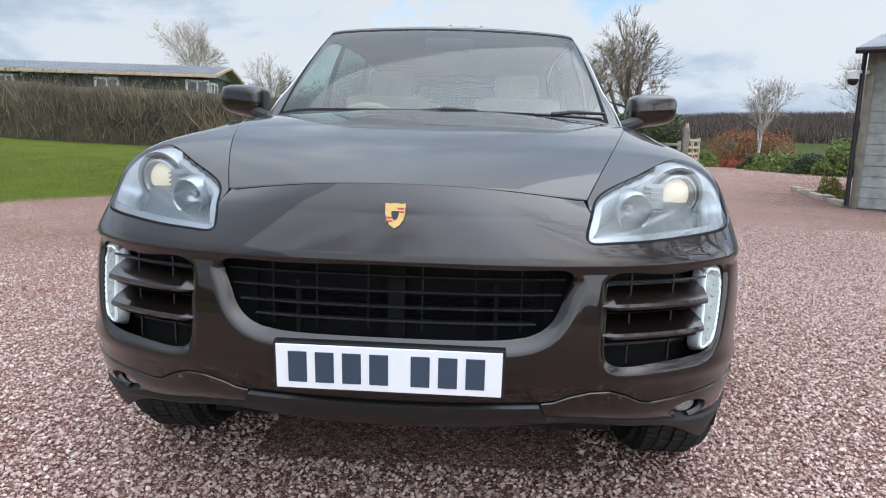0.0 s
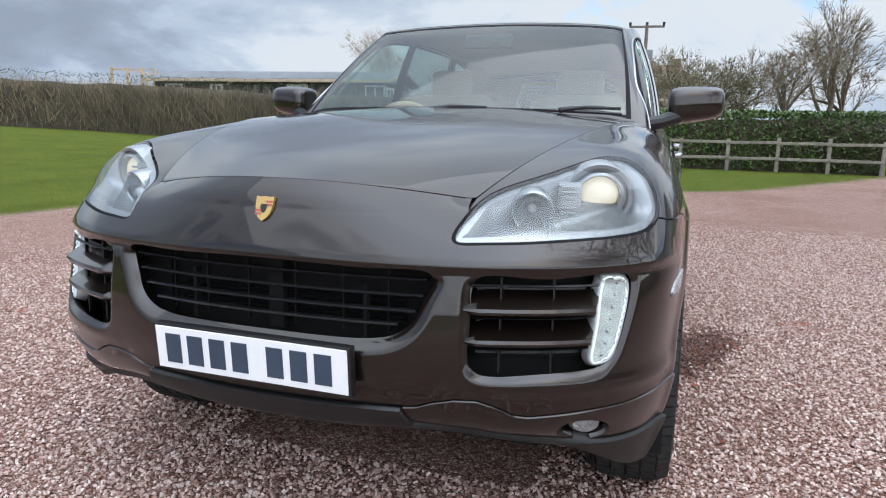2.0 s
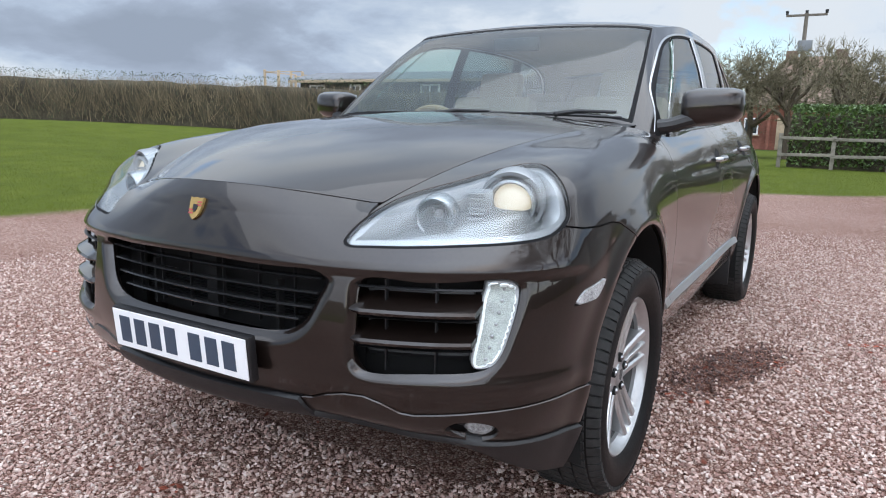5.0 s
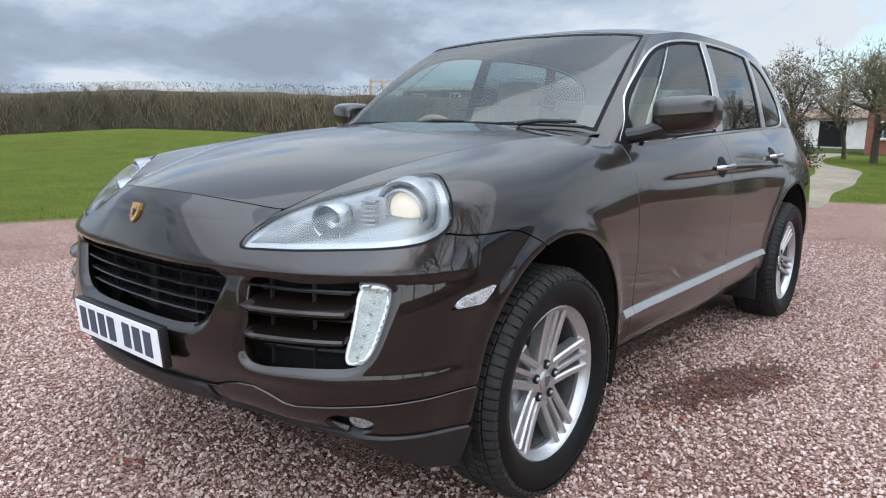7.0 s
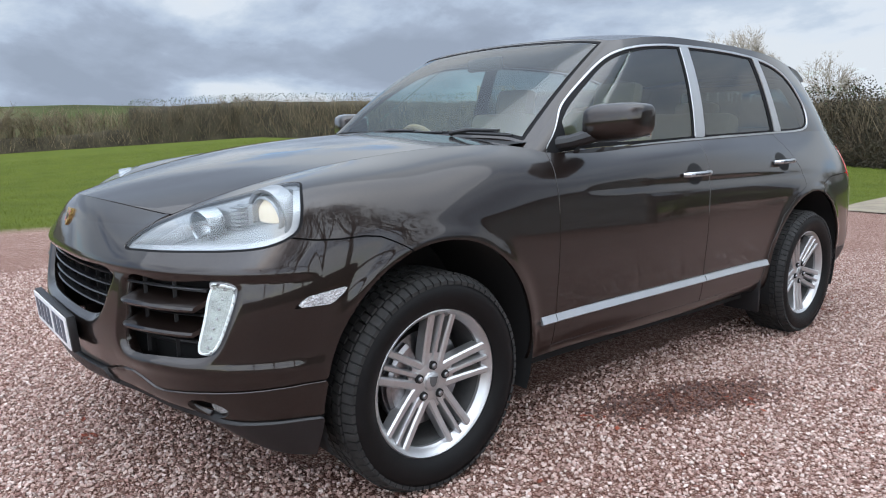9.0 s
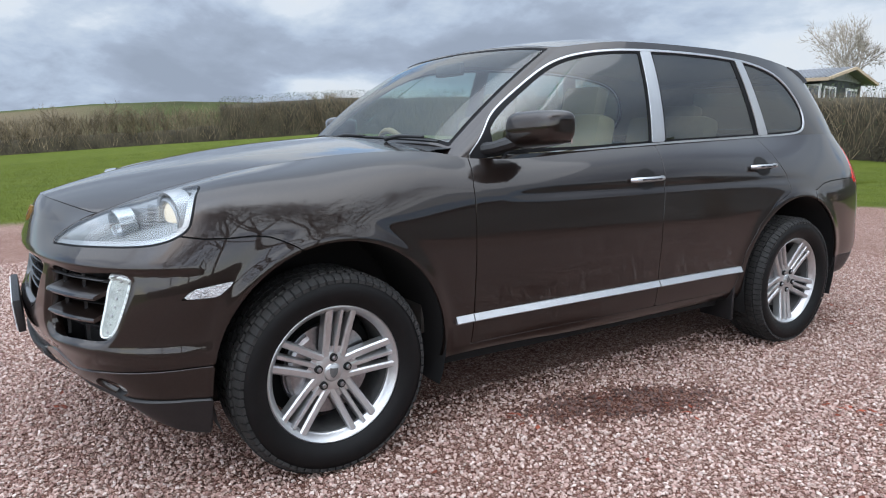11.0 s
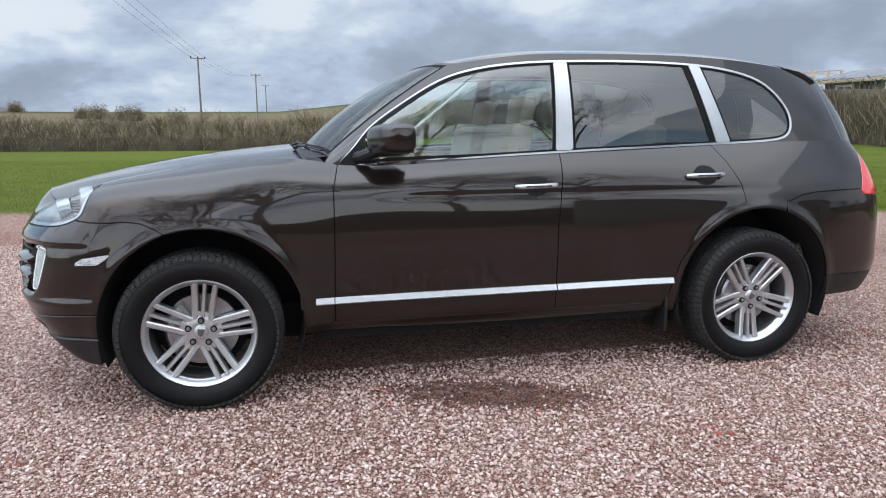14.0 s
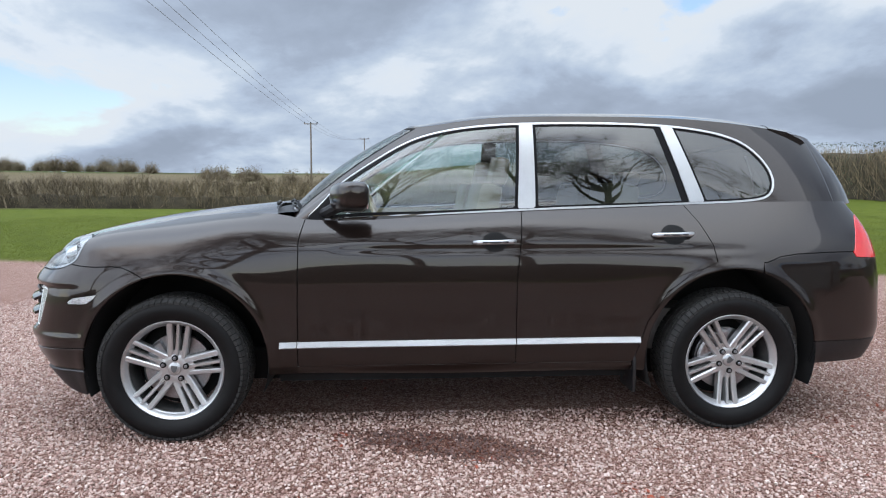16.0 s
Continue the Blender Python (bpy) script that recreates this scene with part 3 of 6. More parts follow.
# added shell inside the panels, black for gap shade; open at lamps, grille, arches
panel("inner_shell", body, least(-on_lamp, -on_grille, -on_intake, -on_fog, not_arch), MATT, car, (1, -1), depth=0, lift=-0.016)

# ---- bonnet: spanned between the nose, the wing gaps and the scuttle ----
corner_u = key_arc[2]
top = grid[:, -1]
S = np.linspace(0, 1, 90)
Tn = np.linspace(0, 1, 130)


def on_top(u):
    return np.stack([np.interp(u, U, top[:, k]) for k in range(3)], axis=-1)


front_edge = on_top(S * corner_u)
rear_u = np.interp(0.50, Y[266:400, -1], U[266:400])
side_edge = on_top(corner_u + (rear_u - corner_u) * Tn)
centre = cubic((0, .13, .39, .75, 1), np.array([front_edge[0], (0, -.66, 1.012), (0, -.33, 1.084), (0, .12, 1.150), (0, .43, 1.180)]), Tn)
s_, t_ = S[None, :], Tn[:, None]
hood = np.zeros((len(Tn), len(S), 3))
for k, power in ((0, 1.0), (1, 2.0), (2, 2.4)):
    hood[..., k] = centre[:, None, k] + (side_edge - centre)[:, None, k] * s_ ** power
hood += ((1 - t_) ** 5)[..., None] * (front_edge - hood[0])[None]
hood[..., 2] += 0.0025 / (1 + np.exp((s_ - 0.60 + 0.06 * t_) / 0.09)) * np.clip(t_ * 2.0, 0, 1) ** 2
hood[:, 0, 0] = 0
bonnet_sheet = Sheet(hood, (0, 0, 0))
inset_s, inset_t = np.repeat(S[None], len(Tn), 0), np.repeat(Tn[:, None], len(S), 1)
bonnet = panel("bonnet", bonnet_sheet, least((1 - inset_s) * .6 - GAP, inset_t * 1.1 - .004, np.full(inset_s.shape, 1.0)), PAINT, car, (1, -1), depth=0.015)
panel("engine_bay_cover", bonnet_sheet, np.full(inset_s.shape, 1.0), MATT, car, (1, -1), depth=0, lift=-0.02)

# ---- upper body: from scuttle and belt line up to the roof rail ----
BELT = np.array([(0, .50, 1.165), (.35, .525, 1.163), (.62, .57, 1.158), (.765, .60, 1.125), (.806, .70, 1.098), (.810, 1.2, 1.112), (.805, 1.75, 1.140), (.80, 2.3, 1.160), (.762, 2.8, 1.188), (.76, 3.2, 1.198), (.715, 3.5, 1.2), (.5, 3.74, 1.2), (0, 3.80, 1.2)])
RAIL = np.array([(0, 1.165, 1.618), (.34, 1.172, 1.611), (.57, 1.19, 1.597), (.625, 1.26, 1.592), (.640, 1.4, 1.612), (.650, 1.6, 1.637), (.655, 1.85, 1.648), (.652, 2.3, 1.652), (.64, 2.75, 1.640), (.60, 3.15, 1.604), (.54, 3.42, 1.562), (.36, 3.55, 1.548), (0, 3.60, 1.545)])
I = np.concatenate([np.linspace(0, 2.2, 60, endpoint=False), np.linspace(2.2, 5, 140, endpoint=False), np.linspace(5, 10, 260, endpoint=False), np.linspace(10, 12, 40)])


def keyed(pts):
    ext = np.vstack([pts[2:0:-1] * (-1, 1, 1), pts, pts[-2:-4:-1] * (-1, 1, 1)])
    return cubic(np.arange(-2, len(pts) + 2), ext, I)


low, high = keyed(BELT), keyed(RAIL)
side_rows = slice(int(np.argmax(Y[:, -1] > 0.3)), int(np.argmax(U > key_arc[16])))
fit_low = (I > 4.3) & (I < 10.0)                              # sit on the shoulder of the doors and the quarter
for k in (0, 2):
    low[fit_low, k] = np.interp(low[fit_low, 1], Y[side_rows, -1], grid[side_rows, -1, k])
W = np.linspace(-0.03, 1.0, 70)[None, :, None]
upper = low[:, None] * (1 - W) + high[:, None] * W
face = np.cross(np.gradient(low, axis=0), high - low)
face /= np.linalg.norm(face, axis=1, keepdims=True)
if (face[:, 0] * low[:, 0]).sum() < 0:
    face = -face
bulge = np.interp(I, (0, 2, 3, 4, 7, 8.3, 10, 12), (.045, .035, .012, .022, .022, .010, .010, .04))
upper = upper + face[:, None] * (bulge[:, None, None] * 4 * W * (1 - W))
upper[0, :, 0] = upper[-1, :, 0] = 0
cabin = Sheet(upper, (0, 2.1, 1.2))
CX, CY, CZ = cabin.x, cabin.y, cabin.z
II = np.repeat(I[:, None], upper.shape[1], 1)
WW = np.repeat(W[0, :, 0][None], len(I), 0)
DLO = rounded([(0.652, 1.108), (.70, 1.165), (.79, 1.265), (.91, 1.357), (1.06, 1.452), (1.23, 1.535), (1.5, 1.592), (1.77, 1.612), (2.14, 1.620), (2.55, 1.610), (2.81, 1.58), (3.00, 1.52), (3.11, 1.42), (3.15, 1.32), (3.12, 1.235), (3.01, 1.2), (2.71, 1.184), (2.2, 1.166), (1.75, 1.149), (1.2, 1.125), (.85, 1.113)], 6)
on_dlo = np.where((II > 2.95) & (II < 10.3), inside(CY, CZ, DLO), -1.0)
screen = least((2.62 - II) * .13, (WW - 0.02) * .7, (0.975 - WW) * .7)
back_light = least((II - 11.0) * .3, (WW - .08) * .5, (.88 - WW) * .5)
shell = panel("upper_body", cabin, least(-on_dlo, -screen - 0.002, -back_light), PAINT, car, (1, -1), depth=0.02)
panel("windscreen", cabin, screen - 0.012, GLASS, car, (1, -1), depth=0, lift=-0.003, label="clear windscreen with dark edge").visible_shadow = False
panel("screen_seal", cabin, least(screen, 0.016 - screen), SEAL, car, (1, -1), depth=0.004, lift=-0.002)
panel("rear_window", cabin, back_light, GLASS_R, car, (1, -1), depth=0, lift=-0.003).visible_shadow = False


def leaning(y_low, y_top):
    return behind([(y_low, 1.15), (y_top, 1.61)], CY, CZ)


b0, b1 = leaning(1.733, 1.757), leaning(1.826, 1.828)
c0, c1 = leaning(2.685, 2.528), leaning(2.772, 2.592)
pane_f = least(on_dlo - 0.014, -b0 - 0.010, (CY - 0.77) * 1.0)
pane_r = least(on_dlo - 0.014, b1 - 0.010, -c0 - 0.03)
pane_q = least(on_dlo - 0.015, c1 - 0.010)
for s in (1, -1):
    for name, f, m in (("front_window", pane_f, GLASS_F), ("rear_door_window", pane_r, GLASS_R), ("quarter_window", pane_q, GLASS_R)):
        panel(name, cabin, f, m, car, (s,), depth=0, lift=-0.006).visible_shadow = False
    panel("window_trim", cabin, least(on_dlo, np.interp(CY, (.7, 1.0, 1.5, 2.0), (.003, .005, .009, .0105)) - on_dlo), SATIN, car, (s,), depth=0.008, lift=0.002, label="satin silver window surround")
    panel("window_frame", cabin, least(on_dlo - np.interp(CY, (.7, 1.0, 1.5, 2.0), (.0018, .0036, .0075, .009)), -np.maximum(np.maximum(pane_f, pane_r), pane_q) + 0.006), SEAL, car, (s,), depth=0.004, lift=-0.003)
    panel("b_pillar_cover", cabin, least(on_dlo - 0.012, b0, -b1), SATIN, car, (s,), depth=0.006, lift=0.004, label="satin silver pillar cover")
    panel("c_pillar_cover", cabin, least(on_dlo - 0.012, c0, -c1), SATIN, car, (s,), depth=0.006, lift=0.004, label="satin silver pillar cover")

# roof
edge_i = np.concatenate([np.linspace(0, 2, 25, endpoint=False), np.linspace(2, 10, 90, endpoint=False), np.linspace(10, 12, 25)])
edge = np.stack([np.interp(edge_i, I, high[:, k]) for k in range(3)], 1)
crown_z = cubic((1.165, 1.4, 1.7, 2.0, 2.45, 2.85, 3.2, 3.6), np.array((1.618, 1.662, 1.698, 1.712, 1.716, 1.708, 1.675, 1.60)), edge[:, 1])
R = np.linspace(0, 1, 50)
roof_grid = np.zeros((len(edge), len(R), 3))
roof_grid[..., 0] = edge[:, None, 0] * R
roof_grid[..., 1] = edge[:, None, 1]
roof_grid[..., 2] = edge[:, None, 2] + np.maximum(crown_z - edge[:, 2], 0)[:, None] * (1 - R ** 2.4)
roof_sheet = Sheet(roof_grid, (0, 2.2, 0))
panel("roof", roof_sheet, np.full(roof_grid.shape[:2], 1.0), PAINT, car, (1, -1), depth=0.01, lift=0.001)
# roof spoiler
bm = bmesh.new()
for s in (1, -1):
    rows = []
    for k in np.linspace(0, 1, 12):
        x = s * 0.60 * k
        y0 = 3.34 - 0.16 * k ** 2
        z0 = 1.664 - 0.060 * k ** 2
        y1 = 3.60 - 0.20 * k ** 2
        rows.append([bm.verts.new(p) for p in ((x, y0, z0), (x, (y0 + y1) / 2, z0 - .020), (x, y1 - .02, z0 - .062), (x, y1, z0 - .080), (x, y1 - .02, z0 - .088), (x, y0 + .1, z0 - .075))])
    bm.faces.new(rows[-1])
    for a, b in zip(rows, rows[1:]):
        for j in range(5):
            bm.faces.new((a[j], a[j + 1], b[j + 1], b[j]) if s > 0 else (b[j], b[j + 1], a[j + 1], a[j]))
bmesh.ops.remove_doubles(bm, verts=bm.verts, dist=0.0005)
bmesh.ops.recalc_face_normals(bm, faces=bm.faces)
part("roof_spoiler", bm, PAINT, car, smooth=False)

# ---- underside, wheel wells ----
bm = bmesh.new()
box(bm, (-.60, -.45, .225), (.60, 3.45, .40))
box(bm, (-.80, .50, .265), (.80, 2.36, .42))
part("underbody", bm, MATT, car, smooth=False)
for s in (1, -1):
    for ay, az, ar in ARCH:
        bm = bmesh.new()
        ring = [math.pi * (-.12 + 1.24 * k / 30) for k in range(31)]
        o = [[bm.verts.new((s * x, ay + (ar + .004) * math.cos(a), az + (ar + .004) * math.sin(a))) for a in ring] for x in (.925, .50)]
        for j in range(30):
            bm.faces.new((o[0][j], o[0][j + 1], o[1][j + 1], o[1][j]))
        bm.faces.new(o[1])
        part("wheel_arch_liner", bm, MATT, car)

# ---- wheels ----
def build_wheel(parent_name, label):
    """A wheel with its axis along x, outer face towards +x, centred at its hub."""
    wheel = new(parent_name)
    turn = Matrix.Rotation(radians(90), 4, "Y")
    bm = bmesh.new()
    lathe(bm, [(.246, .085), (.252, .104), (.270, .117), (.302, .127), (.325, .122), (.344, .112), (.356, .100), (.3615, .085), (.364, .06), (.3645, 0), (.364, -.06), (.3615, -.085), (.356, -.105), (.33, -.12), (.27, -.12), (.236, -.09)], turn, 96)
    part("tyre", bm, RUBBER, wheel, "black rubber tyre with chunky tread")
    bm = bmesh.new()                                            # tread blocks
    for i in range(72):
        a = 2 * math.pi * i / 72
        for x0, x1, da, r0, r1 in ((.088, .121, 0, .340, .3625), (.046, .082, .03, .355, .3690), (.004, .040, .0, .355, .3695), (-.040, -.004, .03, .355, .3695), (-.082, -.046, 0, .355, .3690), (-.121, -.088, .03, .340, .3625)):
            w = 2 * math.pi / 72 * 0.40
            vs = []
            for x, r_out in ((x0, r1 if x0 > 0 or abs(x0) < .1 else r0 + .006), (x1, r1 if x1 < .1 else r0 + .006)):
                for k in (-w, w):
                    b = a + da + k + x * 0.25
                    vs.append([bm.verts.new((x, r * math.cos(b), r * math.sin(b))) for r in (r_out - .012, r_out)])
            q = vs
            bm.faces.new((q[0][1], q[1][1], q[3][1], q[2][1]))
            bm.faces.new((q[0][0], q[0][1], q[2][1], q[2][0]))
            bm.faces.new((q[1][1], q[1][0], q[3][0], q[3][1]))
            bm.faces.new((q[0][1], q[0][0], q[1][0], q[1][1]))
            bm.faces.new((q[2][0], q[2][1], q[3][1], q[3][0]))
    bmesh.ops.recalc_face_normals(bm, faces=bm.faces)
    part("tread", bm, TREAD, wheel, smooth=False)
    bm = bmesh.new()
    lathe(bm, [(.222, .058), (.222, .070), (.229, .078), (.234, .092), (.246, .101), (.2515, .098), (.250, .088), (.240, .08)], turn, 96)
    part("rim", bm, ALLOY, wheel, "silver alloy rim")
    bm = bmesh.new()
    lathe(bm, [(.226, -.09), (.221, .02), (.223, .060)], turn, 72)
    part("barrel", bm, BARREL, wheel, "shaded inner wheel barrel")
    bm = bmesh.new()                                            # hub dish
    lathe(bm, [(.0, .070), (.030, .070), (.034, .066), (.060, .068), (.078, .060), (.085, .045), (.08, .01)], turn, 48)
    part("hub", bm, ALLOY, wheel)
    for i in range(5):
        a = 2 * math.pi * i / 5 + radians(90)
        out = Vector((0, math.cos(a), math.sin(a)))
        across = Vector((0, -math.sin(a), math.cos(a)))
        bm = bmesh.new()
        # one broad bar and two slimmer fingers that run side by side to the rim
        for c_in, c_out, w_in, w_out in ((.030, .046, .0145, .0145), (-.002, .001, .0105, .0085), (-.033, -.046, .0135, .0115)):
            rows = []
            for k in np.linspace(0, 1, 7):
                r = .052 + (.232 - .052) * k
                c, w = c_in + (c_out - c_in) * k, w_in + (w_out - w_in) * k
                h = .066 + .026 * k ** 1.4 - (0.006 if w < .008 else 0)
                m = out * r + across * c
                rows.append([bm.verts.new(m + across * d + Vector((x, 0, 0))) for d, x in ((-w, h - .045), (-w, h - .006), (-w * .6, h), (w * .6, h), (w, h - .006), (w, h - .045))])
            for p0, p1 in zip(rows, rows[1:]):
                for j in range(5):
                    bm.faces.new((p0[j], p0[j + 1], p1[j + 1], p1[j]))
        # web between the fingers near the hub
        rows = []
        for k in np.linspace(0, 1, 4):
            r = .05 + .045 * k
            rows.append([bm.verts.new(out * r + across * d * (1 - .1 * k) + Vector((x, 0, 0))) for d, x in ((-.046, .045), (-.04, .062), (.04, .062), (.046, .045))])
        for p0, p1 in zip(rows, rows[1:]):
            for j in range(3):
                bm.faces.new((p0[j], p0[j + 1], p1[j + 1], p1[j]))
        bmesh.ops.recalc_face_normals(bm, faces=bm.faces)
        part("spoke", bm, ALLOY, wheel)
        bm = bmesh.new()
        b = a + radians(4)
        at = Vector((.0705, .058 * math.cos(b), .055 * math.sin(b)))
        lathe(bm, [(.0, .010), (.006, .010), (.0085, .007), (.009, .002)], Matrix.Translation(at) @ turn, 12)
        bolt = part("wheel_bolt", bm, DISC, wheel)
        bm = bmesh.new()
        # flat black ring on the hub in place of the shade in a bolt hole
        lathe(bm, [(.009, .0035), (.0145, .0035), (.0155, -.006)], Matrix.Translation(at) @ turn, 16)
        part("bolt_well_shade", bm, MATT, bolt)
    bm = bmesh.new()
    lathe(bm, [(.0, .076), (.024, .0755), (.030, .072), (.031, .066)], turn, 32)
    cap = part("centre_cap", bm, SATIN, wheel, "silver centre cap with small shield mark")
    bm = bmesh.new()
    mark = [(.0775, a * .030, b * .036) for a, b in ((-.5, .5), (-.2, .46), (.2, .46), (.5, .5), (.46, .0), (.28, -.36), (0, -.5), (-.28, -.36), (-.46, .0))]
    rings_m = [[bm.verts.new((x - d, y, z)) for x, y, z in mark] for d in (0, .004)]
    bm.faces.new(rings_m[0])
    for j in range(9):
        bm.faces.new((rings_m[0][j], rings_m[0][(j + 1) % 9], rings_m[1][(j + 1) % 9], rings_m[1][j]))
    bmesh.ops.recalc_face_normals(bm, faces=bm.faces)
    part("shield_mark", bm, BARREL, cap, "dark grey shield mark", smooth=False)
    bm = bmesh.new()
    lathe(bm, [(.06, .012), (.165, .012), (.165, -.014), (.06, -.014)], turn, 64)
    lathe(bm, [(.0, .03), (.07, .03), (.075, .012)], turn, 32)
    part("brake_disc", bm, DISC, wheel)
    bm = bmesh.new()
    arcs = [[bm.verts.new((x, r * math.cos(radians(128 + 9 * k)), r * math.sin(radians(128 + 9 * k)))) for x, r in ((-.03, .085), (.036, .088), (.044, .100), (.044, .148), (.034, .160), (-.03, .160))] for k in range(11)]
    for p0, p1 in zip(arcs, arcs[1:]):
        for j in range(6):
            bm.faces.new((p0[j], p0[(j + 1) % 6], p1[(j + 1) % 6], p1[j]))
    bm.faces.new(arcs[0])
    bm.faces.new(arcs[-1][::-1])
    bmesh.ops.recalc_face_normals(bm, faces=bm.faces)
    part("brake_caliper", bm, DISC, wheel)
    bm = bmesh.new()
    lathe(bm, [(.0, -.06), (.21, -.06)], turn, 32)
    part("wheel_back", bm, MATT, wheel)
    return wheel


first = build_wheel("wheel", "")
for n, (x, y, a) in enumerate(((.832, FRONT_AXLE, 8), (.828, REAR_AXLE, 38), (-.832, FRONT_AXLE, 20), (-.828, REAR_AXLE, 33))):
    m = Matrix.Translation((x, y, HUB_Z)) @ Matrix.Rotation(0 if x > 0 else math.pi, 4, "Z") @ Matrix.Rotation(radians(-a), 4, "X")
    w = first if n == 0 else copy_thing(first, m)
    w.matrix_basis = m
    w.parent = car


# ---- nose details ----
plan_x, plan_y = base[:240, 0], base[:240, 1]


def nose_y(x):
    return float(np.interp(abs(x), plan_x, plan_y))


def blade(name, xs, z, depth, thick, mat, inset=0.0, drop=0.0, parent=car, sweep=0.0, root=0.0):
    """A bar that follows the curve of the nose; root: the length over which it grows out of the bodywork."""
    bm = bmesh.new()
    rows = []
    for i, x in enumerate(xs):
        k = i / (len(xs) - 1)
        grown = min(1.0, abs(x - xs[0]) / root) if root else 1.0
        y = nose_y(x) + inset + .034 * (1 - grown)
        w = thick * (.15 + .85 * grown)
        rows.append([bm.verts.new((x, y + dy, z + dz + sweep * k)) for dy, dz in ((0, 0), (.004, w * .5), (depth, w * .5 + drop), (depth, drop - w * .5), (.004, -w * .5))])
    for a, b in zip(rows, rows[1:]):
        for j in range(5):
            bm.faces.new((a[j], a[(j + 1) % 5], b[(j + 1) % 5], b[j]))
    bm.faces.new(rows[0])
    bm.faces.new(rows[-1][::-1])
    bmesh.ops.recalc_face_normals(bm, faces=bm.faces)
    return part(name, bm, mat, parent)


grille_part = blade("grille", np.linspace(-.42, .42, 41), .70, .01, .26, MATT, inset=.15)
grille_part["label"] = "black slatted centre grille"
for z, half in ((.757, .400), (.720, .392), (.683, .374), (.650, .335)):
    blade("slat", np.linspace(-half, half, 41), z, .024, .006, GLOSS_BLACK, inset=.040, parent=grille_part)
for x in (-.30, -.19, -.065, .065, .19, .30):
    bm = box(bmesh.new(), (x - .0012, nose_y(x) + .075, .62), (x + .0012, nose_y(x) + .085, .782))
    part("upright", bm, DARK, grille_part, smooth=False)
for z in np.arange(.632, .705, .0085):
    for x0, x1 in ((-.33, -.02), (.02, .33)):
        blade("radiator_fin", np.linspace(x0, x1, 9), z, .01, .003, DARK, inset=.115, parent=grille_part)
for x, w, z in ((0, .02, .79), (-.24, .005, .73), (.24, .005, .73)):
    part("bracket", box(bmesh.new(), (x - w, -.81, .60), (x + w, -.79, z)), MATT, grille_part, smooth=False)

